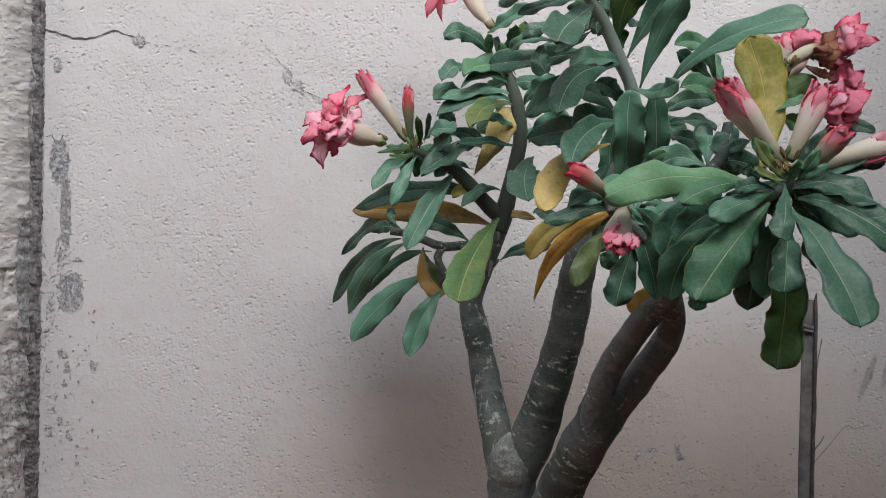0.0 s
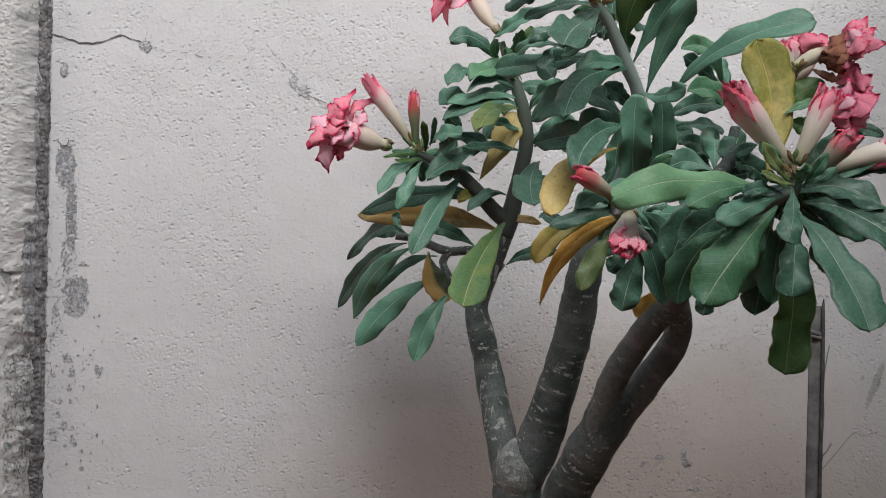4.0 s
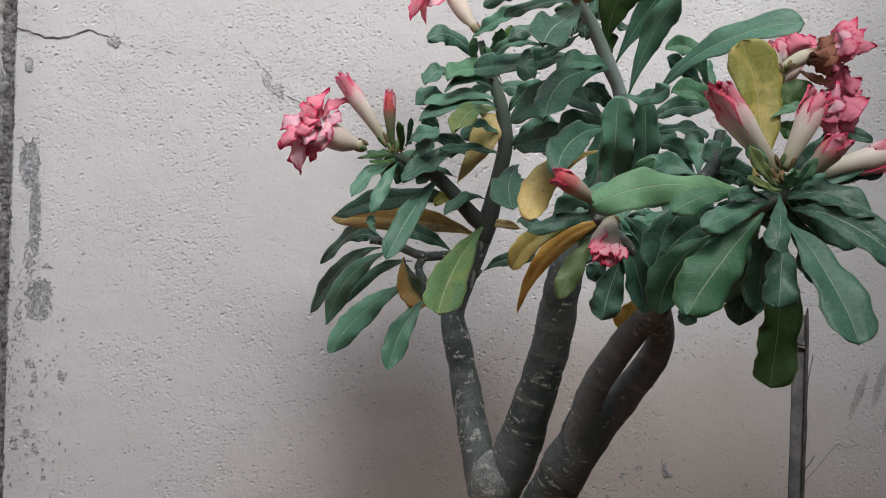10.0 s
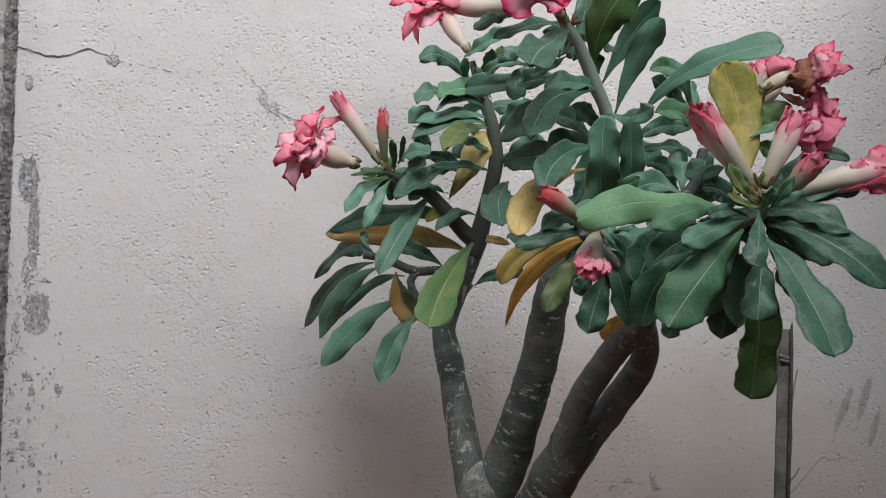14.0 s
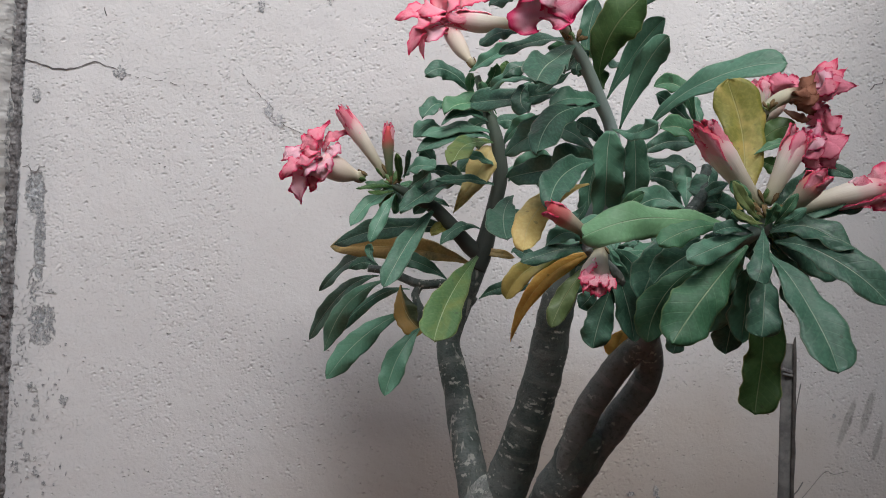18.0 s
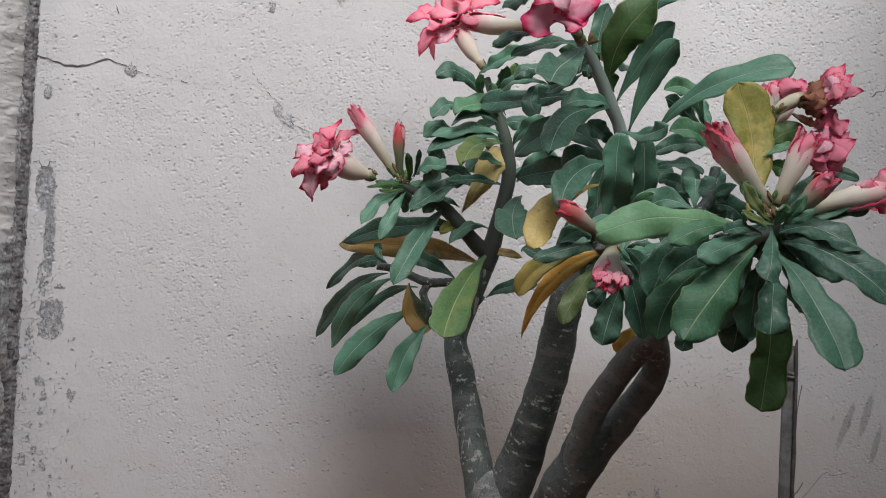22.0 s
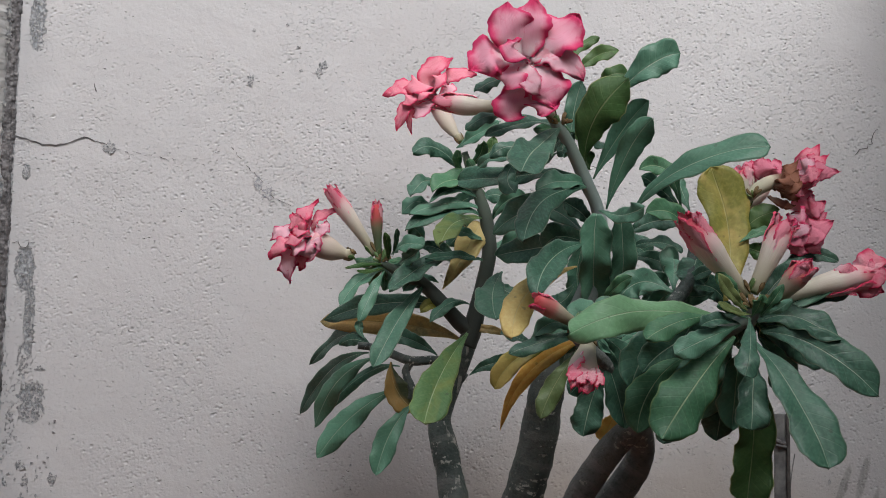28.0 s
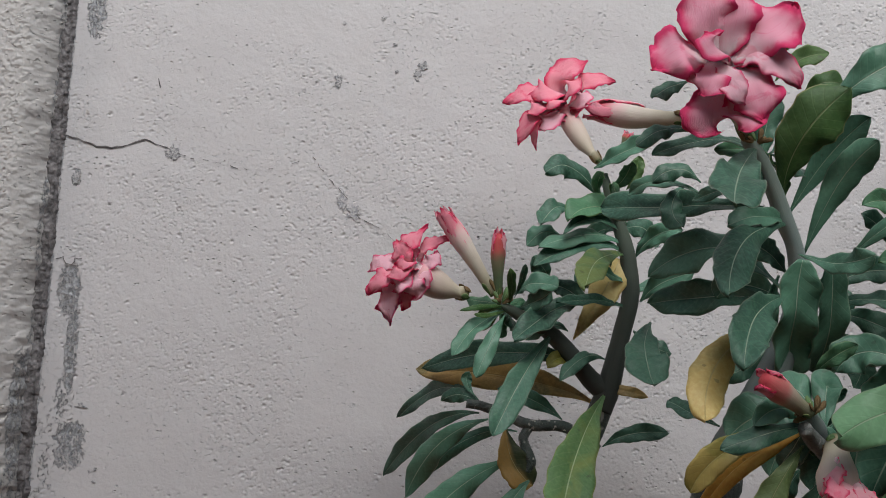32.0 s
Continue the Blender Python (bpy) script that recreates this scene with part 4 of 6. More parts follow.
leaf(plant, (0.0202, 0.860, 0.5918), (0.0015, 0.850, 0.5673), (-0.0102, 0.845, 0.5311), 0.0222, 8, "m", wave=0.10)
leaf(plant, (0.0004, 0.865, 0.6297), (0.0056, 0.860, 0.6057), (0.0221, 0.860, 0.5872), 0.0256, 8, "t", wave=0.05, oval=True)
leaf(plant, (0.0679, 0.840, 0.6568), (0.0439, 0.790, 0.6217), (0.0305, 0.750, 0.5863), 0.0314, 8, "f", wave=0.04, oval="paddle")
leaf(plant, (0.0426, 0.870, 0.6359), (0.0203, 0.870, 0.6491), (-0.0071, 0.870, 0.6560), 0.0153, 10, "m")
leaf(plant, (0.0713, 0.855, 0.6192), (0.0908, 0.850, 0.6299), (0.1175, 0.845, 0.6326), 0.0136, 15, "m")
leaf(plant, (-0.0180, 0.870, 0.6419), (-0.0338, 0.880, 0.6492), (-0.0484, 0.890, 0.6430), 0.0121, 10, "m")
leaf(plant, (-0.0238, 0.870, 0.6496), (-0.0300, 0.880, 0.6587), (-0.0284, 0.880, 0.6669), 0.0087, 5, "m")
leaf(plant, (0.0625, 0.860, 0.8020), (0.0387, 0.845, 0.8234), (0.0169, 0.830, 0.8161), 0.0183, 15, "m")
leaf(plant, (0.0568, 0.860, 0.8267), (0.0721, 0.845, 0.8353), (0.0940, 0.830, 0.8461), 0.0159, 25, "m")
leaf(plant, (0.0840, 0.860, 0.7850), (0.0562, 0.845, 0.7957), (0.0350, 0.830, 0.7811), 0.0217, 30, "n")
leaf(plant, (0.0387, 0.850, 0.7922), (0.0256, 0.840, 0.7912), (0.0156, 0.830, 0.7767), 0.0165, 20, "m")
leaf(plant, (0.0801, 0.860, 0.7772), (0.0568, 0.845, 0.7861), (0.0319, 0.830, 0.7720), 0.0102, 35, "m")
leaf(plant, (0.0832, 0.860, 0.7698), (0.0506, 0.845, 0.7740), (0.0145, 0.830, 0.7599), 0.0153, 35, "m")
leaf(plant, (0.0819, 0.860, 0.7643), (0.0494, 0.845, 0.7665), (0.0112, 0.830, 0.7462), 0.0163, 30, "m")
leaf(plant, (0.0357, 0.860, 0.7710), (0.0206, 0.850, 0.7750), (0.0075, 0.850, 0.7634), 0.0168, 20, "m")
leaf(plant, (0.0799, 0.855, 0.7613), (0.0548, 0.810, 0.7525), (0.0403, 0.770, 0.7288), 0.0218, 25, "f")
leaf(plant, (0.0791, 0.862, 0.7590), (0.0682, 0.857, 0.7350), (0.0457, 0.855, 0.6955), 0.0265, 5, "y", wave=0.05, oval="taper")
leaf(plant, (0.0875, 0.860, 0.7398), (0.0664, 0.845, 0.7463), (0.0525, 0.830, 0.7473), 0.0107, 30, "m")
leaf(plant, (0.0885, 0.860, 0.7215), (0.0602, 0.845, 0.7258), (0.0292, 0.830, 0.7214), 0.0102, 35, "m")
leaf(plant, (0.0907, 0.860, 0.7605), (0.1009, 0.845, 0.7751), (0.1179, 0.830, 0.7803), 0.0161, 15, "m")
leaf(plant, (0.0957, 0.860, 0.7274), (0.1097, 0.850, 0.7422), (0.1301, 0.840, 0.7498), 0.0206, 15, "m")
leaf(plant, (0.0971, 0.830, 0.7111), (0.0853, 0.790, 0.6904), (0.0874, 0.765, 0.6690), 0.0294, 8, "m", oval=True)
leaf(plant, (0.0832, 0.860, 0.7887), (0.0728, 0.845, 0.8032), (0.0656, 0.830, 0.8104), 0.0095, 10, "n")
leaf(plant, (0.0647, 0.860, 0.8011), (0.0575, 0.845, 0.8113), (0.0589, 0.830, 0.8189), 0.0094, 8, "n")
leaf(plant, (0.0686, 0.860, 0.8095), (0.0773, 0.845, 0.8179), (0.0793, 0.830, 0.8282), 0.0115, 8, "n")
leaf(plant, (0.0819, 0.860, 0.8120), (0.0883, 0.860, 0.8244), (0.0897, 0.860, 0.8382), 0.0117, 8, "o")
leaf(plant, (0.0915, 0.860, 0.7056), (0.1044, 0.860, 0.6957), (0.1209, 0.860, 0.6903), 0.0164, 15, "m")
leaf(plant, (0.0421, 0.855, 0.7022), (0.0258, 0.850, 0.7051), (0.0107, 0.850, 0.6935), 0.0139, 25, "m")
leaf(plant, (0.1435, 0.735, 0.7845), (0.1072, 0.770, 0.7885), (0.0576, 0.820, 0.7902), 0.0231, 25, "m", oval="paddle")
leaf(plant, (0.1116, 0.760, 0.7947), (0.0882, 0.780, 0.8049), (0.0725, 0.800, 0.7988), 0.0117, 25, "m")
leaf(plant, (0.1548, 0.725, 0.7742), (0.1305, 0.700, 0.7737), (0.1083, 0.690, 0.7656), 0.0172, 25, "m")
leaf(plant, (0.1065, 0.780, 0.8042), (0.0951, 0.770, 0.7877), (0.1008, 0.760, 0.7723), 0.0172, 10, "m")
leaf(plant, (0.1562, 0.735, 0.7341), (0.1216, 0.760, 0.7597), (0.0860, 0.790, 0.7409), 0.0304, 30, "m")
leaf(plant, (0.1525, 0.740, 0.7279), (0.1225, 0.770, 0.7292), (0.0897, 0.800, 0.7233), 0.0247, 15, "m")
leaf(plant, (0.1492, 0.710, 0.7280), (0.1173, 0.665, 0.7126), (0.1027, 0.635, 0.6855), 0.0235, 12, "m")
leaf(plant, (0.1408, 0.700, 0.7096), (0.1025, 0.675, 0.6897), (0.0879, 0.650, 0.6566), 0.0228, 8, "y", wave=0.06, oval=True)
leaf(plant, (0.1295, 0.710, 0.8153), (0.1033, 0.655, 0.7881), (0.0882, 0.610, 0.7634), 0.0280, 20, "m")
leaf(plant, (0.1305, 0.720, 0.8177), (0.1062, 0.730, 0.8240), (0.0746, 0.740, 0.8138), 0.0153, 40, "m")
leaf(plant, (0.1112, 0.760, 0.8024), (0.0954, 0.760, 0.8101), (0.0796, 0.760, 0.8003), 0.0136, 15, "m")
leaf(plant, (0.1538, 0.720, 0.7724), (0.1127, 0.670, 0.7552), (0.0936, 0.635, 0.7210), 0.0225, 18, "m", wave=0.11)
leaf(plant, (0.1595, 0.735, 0.7436), (0.1487, 0.735, 0.7550), (0.1362, 0.735, 0.7626), 0.0165, 8, "m")
leaf(plant, (0.1497, 0.720, 0.7914), (0.1540, 0.700, 0.8227), (0.1769, 0.690, 0.8504), 0.0339, 5, "o", wave=0.05)
leaf(plant, (0.1596, 0.735, 0.7809), (0.1796, 0.725, 0.8176), (0.1960, 0.705, 0.8378), 0.0199, 8, "m", wave=0.06)
leaf(plant, (0.1700, 0.735, 0.7573), (0.1824, 0.715, 0.7985), (0.1969, 0.695, 0.8213), 0.0205, 8, "m", wave=0.07)
leaf(plant, (0.1736, 0.710, 0.8430), (0.1956, 0.700, 0.8640), (0.2192, 0.700, 0.8734), 0.0282, 10, "m", wave=0.10)
leaf(plant, (0.1335, 0.720, 0.8670), (0.1496, 0.730, 0.8862), (0.1633, 0.730, 0.8934), 0.0084, 15, "o")
leaf(plant, (0.1440, 0.720, 0.8612), (0.1572, 0.720, 0.8743), (0.1763, 0.720, 0.8803), 0.0138, 15, "o")
leaf(plant, (0.1581, 0.715, 0.8488), (0.1683, 0.710, 0.8582), (0.1820, 0.710, 0.8582), 0.0143, 10, "o")
leaf(plant, (0.1414, 0.735, 0.8078), (0.1438, 0.735, 0.8353), (0.1501, 0.735, 0.8594), 0.0164, 8, "m")
leaf(plant, (0.1610, 0.720, 0.7545), (0.1728, 0.690, 0.7475), (0.1836, 0.670, 0.7513), 0.0161, 25, "m")
leaf(plant, (0.1557, 0.700, 0.7495), (0.1560, 0.710, 0.7168), (0.1615, 0.735, 0.6835), 0.0264, 5, "m", oval="strap")
leaf(plant, (0.1739, 0.705, 0.7496), (0.1789, 0.715, 0.7169), (0.1804, 0.740, 0.6830), 0.0213, 5, "m", oval="strap")
leaf(plant, (0.1837, 0.730, 0.7362), (0.2050, 0.730, 0.7477), (0.2296, 0.730, 0.7484), 0.0178, 15, "m")
leaf(plant, (0.1848, 0.725, 0.7246), (0.2023, 0.710, 0.7296), (0.2202, 0.700, 0.7217), 0.0138, 40, "m")
leaf(plant, (0.1863, 0.730, 0.7206), (0.2087, 0.730, 0.7174), (0.2285, 0.730, 0.7085), 0.0174, 10, "m")
leaf(plant, (0.1765, 0.710, 0.6832), (0.1910, 0.700, 0.6968), (0.2115, 0.700, 0.6972), 0.0176, 10, "m")
leaf(plant, (0.1584, 0.690, 0.6811), (0.1649, 0.680, 0.6930), (0.1757, 0.670, 0.7015), 0.0102, 10, "n")
leaf(plant, (0.1564, 0.740, 0.7431), (0.1497, 0.745, 0.7104), (0.1533, 0.750, 0.6875), 0.0203, 5, "m")
leaf(plant, (0.1883, 0.740, 0.7124), (0.2079, 0.740, 0.6950), (0.2041, 0.740, 0.6761), 0.0184, 5, "m")
leaf(plant, (0.1468, 0.740, 0.7005), (0.1382, 0.740, 0.6860), (0.1223, 0.740, 0.6795), 0.0158, 10, "m")
leaf(plant, (0.1370, 0.715, 0.8138), (0.1312, 0.710, 0.8009), (0.1324, 0.710, 0.7942), 0.0088, 8, "m")
leaf(plant, (0.1324, 0.740, 0.8026), (0.1204, 0.750, 0.7962), (0.1056, 0.760, 0.7905), 0.0102, 25, "m")
leaf(plant, (0.1823, 0.700, 0.7521), (0.2175, 0.670, 0.7827), (0.2682, 0.650, 0.7932), 0.0242, 32, "m", wave=0.08, oval="paddle")
leaf(plant, (0.2166, 0.690, 0.7520), (0.2056, 0.690, 0.7813), (0.1853, 0.690, 0.7817), 0.0147, 10, "n")
leaf(plant, (0.2198, 0.700, 0.7528), (0.2043, 0.700, 0.7687), (0.1891, 0.700, 0.7785), 0.0132, 10, "m")
leaf(plant, (0.2239, 0.680, 0.7303), (0.2053, 0.670, 0.7468), (0.1841, 0.665, 0.7468), 0.0175, 20, "n")
leaf(plant, (0.2261, 0.700, 0.7514), (0.2207, 0.705, 0.7697), (0.2163, 0.710, 0.7816), 0.0132, 8, "m")
leaf(plant, (0.2234, 0.670, 0.7232), (0.2156, 0.655, 0.7086), (0.2108, 0.650, 0.6939), 0.0237, 8, "m")
leaf(plant, (0.2061, 0.660, 0.6934), (0.2150, 0.650, 0.7016), (0.2254, 0.640, 0.7063), 0.0088, 25, "m")
leaf(plant, (0.2328, 0.610, 0.7245), (0.2417, 0.610, 0.7368), (0.2580, 0.610, 0.7433), 0.0169, 10, "o")
leaf(plant, (0.2283, 0.600, 0.7208), (0.2389, 0.600, 0.7268), (0.2488, 0.600, 0.7290), 0.0068, 30, "n")
leaf(plant, (0.2368, 0.620, 0.7212), (0.2473, 0.620, 0.7171), (0.2569, 0.620, 0.7161), 0.0139, 5, "o")
leaf(plant, (0.2314, 0.660, 0.6917), (0.2190, 0.660, 0.6876), (0.2062, 0.660, 0.6901), 0.0125, 10, "m")
leaf(plant, (0.2153, 0.590, 0.6820), (0.2238, 0.605, 0.7257), (0.2132, 0.610, 0.7710), 0.0316, 3, "g", wave=0.03, oval="paddle")
leaf(plant, (0.2234, 0.575, 0.6745), (0.2129, 0.570, 0.6881), (0.2018, 0.565, 0.6993), 0.0100, 8, "n")
leaf(plant, (0.2158, 0.578, 0.6705), (0.1555, 0.560, 0.6747), (0.1076, 0.535, 0.6604), 0.0235, 18, "b", wave=0.16)
leaf(plant, (0.2021, 0.570, 0.6737), (0.1732, 0.555, 0.6685), (0.1550, 0.548, 0.6585), 0.0154, 20, "n", wave=0.12)
leaf(plant, (0.2181, 0.572, 0.6689), (0.2005, 0.560, 0.6711), (0.1889, 0.555, 0.6666), 0.0093, 25, "m")
leaf(plant, (0.2188, 0.572, 0.6683), (0.1913, 0.555, 0.6591), (0.1720, 0.550, 0.6502), 0.0156, 12, "m", wave=0.12)
leaf(plant, (0.2140, 0.570, 0.6607), (0.1847, 0.555, 0.6314), (0.1632, 0.545, 0.6021), 0.0314, 8, "n", wave=0.09)
leaf(plant, (0.1929, 0.600, 0.6479), (0.1716, 0.600, 0.6278), (0.1623, 0.600, 0.5996), 0.0247, 5, "n")
leaf(plant, (0.2008, 0.620, 0.6686), (0.1788, 0.625, 0.6549), (0.1652, 0.630, 0.6249), 0.0296, 5, "m")
leaf(plant, (0.1854, 0.618, 0.6637), (0.1783, 0.619, 0.6524), (0.1738, 0.620, 0.6382), 0.0131, 5, "o", wave=0.04, oval=True)
leaf(plant, (0.2234, 0.570, 0.6721), (0.2165, 0.550, 0.6546), (0.2097, 0.540, 0.6391), 0.0144, 8, "m", oval="paddle")
leaf(plant, (0.2266, 0.575, 0.6499), (0.2215, 0.560, 0.6292), (0.2182, 0.555, 0.6069), 0.0203, 5, "m", oval="paddle")
leaf(plant, (0.2339, 0.590, 0.6318), (0.2360, 0.600, 0.5903), (0.2317, 0.600, 0.5561), 0.0262, 5, "o", wave=0.08, oval="strap")
leaf(plant, (0.2266, 0.610, 0.6437), (0.2246, 0.625, 0.6145), (0.2225, 0.630, 0.5913), 0.0218, 5, "m")
leaf(plant, (0.2273, 0.572, 0.6579), (0.2415, 0.545, 0.6261), (0.2510, 0.526, 0.5898), 0.0303, 12, "m", wave=0.06, oval="paddle")
leaf(plant, (0.2334, 0.575, 0.6641), (0.2622, 0.560, 0.6549), (0.2918, 0.550, 0.6280), 0.0270, 18, "m", wave=0.06)
leaf(plant, (0.2307, 0.578, 0.6699), (0.2516, 0.570, 0.6731), (0.2740, 0.560, 0.6591), 0.0200, 28, "m")
leaf(plant, (0.1860, 0.600, 0.6114), (0.1815, 0.600, 0.6014), (0.1789, 0.600, 0.5927), 0.0127, 5, "m")
leaf(plant, (0.2243, 0.575, 0.6716), (0.2111, 0.565, 0.6769), (0.2005, 0.560, 0.6789), 0.0074, 20, "n")
leaf(plant, (0.2252, 0.572, 0.6730), (0.2273, 0.565, 0.6800), (0.2272, 0.560, 0.6862), 0.0085, 10, "n")
leaf(plant, (0.2343, 0.580, 0.6739), (0.2637, 0.590, 0.6858), (0.2998, 0.600, 0.6900), 0.0161, 30, "m")
leaf(plant, (0.2360, 0.590, 0.6773), (0.2494, 0.600, 0.6930), (0.2718, 0.605, 0.7125), 0.0136, 10, "m")
leaf(plant, (0.2594, 0.610, 0.7052), (0.2801, 0.620, 0.7160), (0.3011, 0.620, 0.7110), 0.0112, 15, "m")
leaf(plant, (0.2426, 0.640, 0.6427), (0.2409, 0.650, 0.6262), (0.2386, 0.650, 0.6098), 0.0178, 5, "m")
leaf(plant, (0.2188, 0.630, 0.6415), (0.2092, 0.635, 0.6249), (0.1994, 0.640, 0.6082), 0.0237, 5, "m")
leaf(plant, (0.2229, 0.590, 0.6627), (0.2082, 0.600, 0.6469), (0.1934, 0.610, 0.6211), 0.0285, 5, "m")
leaf(plant, (0.2315, 0.600, 0.6577), (0.2286, 0.610, 0.6308), (0.2296, 0.620, 0.6003), 0.0236, 5, "m")
leaf(plant, (0.2363, 0.590, 0.6598), (0.2520, 0.600, 0.6438), (0.2649, 0.610, 0.6195), 0.0225, 5, "m")
leaf(plant, (0.2371, 0.588, 0.6654), (0.2571, 0.590, 0.6584), (0.2859, 0.600, 0.6443), 0.0221, 5, "m")
leaf(plant, (0.2247, 0.590, 0.6665), (0.2114, 0.600, 0.6622), (0.1940, 0.605, 0.6586), 0.0195, 5, "m")
leaf(plant, (0.2131, 0.605, 0.6643), (0.1873, 0.610, 0.6544), (0.1693, 0.615, 0.6364), 0.0236, 5, "m")
leaf(plant, (0.2246, 0.605, 0.6650), (0.2163, 0.615, 0.6338), (0.2058, 0.620, 0.6059), 0.0230, 5, "m")
leaf(plant, (0.1848, 0.640, 0.6634), (0.1720, 0.650, 0.6466), (0.1677, 0.660, 0.6175), 0.0243, 5, "m")
leaf(plant, (0.1695, 0.660, 0.6671), (0.1590, 0.665, 0.6499), (0.1532, 0.670, 0.6204), 0.0248, 5, "m")
leaf(plant, (0.2229, 0.572, 0.6770), (0.2104, 0.562, 0.6857), (0.1999, 0.556, 0.6984), 0.0082, 8, "h")
leaf(plant, (0.2243, 0.570, 0.6745), (0.2121, 0.562, 0.6761), (0.2001, 0.558, 0.6815), 0.0050, 20, "h")
leaf(plant, (0.2300, 0.570, 0.6737), (0.2335, 0.562, 0.6813), (0.2399, 0.558, 0.6926), 0.0068, 8, "n")
leaf(plant, (0.2320, 0.568, 0.6747), (0.2370, 0.560, 0.6778), (0.2441, 0.556, 0.6840), 0.0063, 15, "m")
leaf(plant, (0.2319, 0.580, 0.6712), (0.2561, 0.585, 0.6819), (0.2835, 0.585, 0.6933), 0.0097, 20, "m")
leaf(plant, (0.1322, 0.625, 0.6599), (0.1124, 0.610, 0.6676), (0.0982, 0.605, 0.6589), 0.0121, 20, "m")
leaf(plant, (0.1327, 0.620, 0.6598), (0.1059, 0.605, 0.6564), (0.0809, 0.600, 0.6472), 0.0121, 30, "m")
leaf(plant, (0.1268, 0.625, 0.6580), (0.0905, 0.620, 0.6457), (0.0744, 0.625, 0.6237), 0.0149, 12, "g", wave=0.06, oval=True)
leaf(plant, (0.1288, 0.630, 0.6551), (0.0959, 0.635, 0.6318), (0.0807, 0.650, 0.5936), 0.0127, 8, "c", wave=0.10, oval="taper")
leaf(plant, (0.1296, 0.625, 0.6496), (0.1130, 0.615, 0.6285), (0.1025, 0.610, 0.6064), 0.0146, 8, "h", wave=0.12)
leaf(plant, (0.1486, 0.640, 0.6388), (0.1403, 0.640, 0.6120), (0.1356, 0.640, 0.5919), 0.0215, 5, "m")
leaf(plant, (0.1433, 0.635, 0.6592), (0.1563, 0.640, 0.6297), (0.1648, 0.645, 0.5971), 0.0207, 5, "m")
leaf(plant, (0.1461, 0.630, 0.6593), (0.1654, 0.640, 0.6442), (0.1764, 0.650, 0.6225), 0.0223, 5, "m")
leaf(plant, (0.1673, 0.680, 0.6056), (0.1619, 0.680, 0.5943), (0.1590, 0.680, 0.5832), 0.0194, 5, "c", wave=0.05, oval=True)
leaf(plant, (0.1411, 0.660, 0.6340), (0.1357, 0.660, 0.6255), (0.1294, 0.660, 0.6185), 0.0140, 5, "m")
leaf(plant, (0.1428, 0.600, 0.6600), (0.1478, 0.590, 0.6608), (0.1510, 0.585, 0.6601), 0.0049, 25, "m")
leaf(plant, (0.0862, 0.700, 0.8516), (0.0748, 0.700, 0.8473), (0.0627, 0.690, 0.8379), 0.0112, 20, "m")
leaf(plant, (0.0889, 0.710, 0.8235), (0.0742, 0.710, 0.8238), (0.0561, 0.700, 0.8108), 0.0119, 25, "m")
bud(plant, (-0.015, 0.840, 0.725), (-0.054, 0.830, 0.780), 0.0071, BUD)
bud(plant, (-0.012, 0.840, 0.722), (-0.015, 0.830, 0.769), 0.0055, GREEN_BUD, scraps=3, label='slim green bud with a red tip')
bud(plant, (0.094, 0.720, 0.834), (0.039, 0.750, 0.843), 0.0079, BUD, curl=-0.03)
bud(plant, (0.0860, 0.9050, 0.8534), (0.0904, 0.9050, 0.8655), 0.0043, GREEN_BUD, scraps=3, label='tiny red bud')
bud(plant, (0.126, 0.610, 0.666), (0.097, 0.590, 0.682), 0.0063, CORAL_BUD, scraps=2, label='short coral bud')
drooping = bud(plant, (0.1296, 0.5880, 0.6563), (0.1182, 0.5580, 0.6344), 0.0088, TUBE, scraps=2, ruffle=6, label='drooping cream bud with a crumpled pink end')
petal(drooping, (0.1262, 0.5700, 0.6433), (0.1177, 0.5500, 0.6387), (0.1100, 0.5380, 0.6302), 0.0103, PETAL_SOFT, front=(-0.1, -0.8, 0.6), cup=0.2, wave=0.16, shape=lobe_shape, frill=0.07)
petal(drooping, (0.1240, 0.5700, 0.6438), (0.1148, 0.5500, 0.6406), (0.1088, 0.5380, 0.6342), 0.0082, PETAL_CORAL, front=(-0.1, -0.8, 0.6), cup=0.2, wave=0.16, shape=lobe_shape, frill=0.07)
petal(drooping, (0.1276, 0.5700, 0.6433), (0.1227, 0.5500, 0.6369), (0.1170, 0.5380, 0.6279), 0.0096, PETAL_SOFT, front=(-0.1, -0.8, 0.6), cup=0.2, wave=0.16, shape=lobe_shape, frill=0.07)
petal(drooping, (0.1298, 0.5700, 0.6428), (0.1268, 0.5500, 0.6371), (0.1250, 0.5380, 0.6311), 0.0082, PETAL_SOFT, front=(-0.1, -0.8, 0.6), cup=0.2, wave=0.16, shape=lobe_shape, frill=0.07)
petal(drooping, (0.1262, 0.5700, 0.6418), (0.1213, 0.5500, 0.6361), (0.1142, 0.5380, 0.6285), 0.0082, PETAL_CORAL, front=(-0.1, -0.8, 0.6), cup=0.2, wave=0.16, shape=lobe_shape, frill=0.07)
petal(drooping, (0.1241, 0.5670, 0.6424), (0.1185, 0.5470, 0.6381), (0.1127, 0.5350, 0.6331), 0.0062, PETAL_SOFT, front=(-0.1, -0.8, 0.6), cup=0.2, wave=0.16, shape=lobe_shape, frill=0.07)
petal(drooping, (0.1277, 0.5670, 0.6419), (0.1236, 0.5470, 0.6384), (0.1204, 0.5350, 0.6336), 0.0062, PETAL_SOFT, front=(-0.1, -0.8, 0.6), cup=0.2, wave=0.16, shape=lobe_shape, frill=0.07)
bud(plant, (0.2249, 0.5800, 0.6858), (0.1849, 0.5660, 0.7295), 0.0090, BUD, scraps=6)
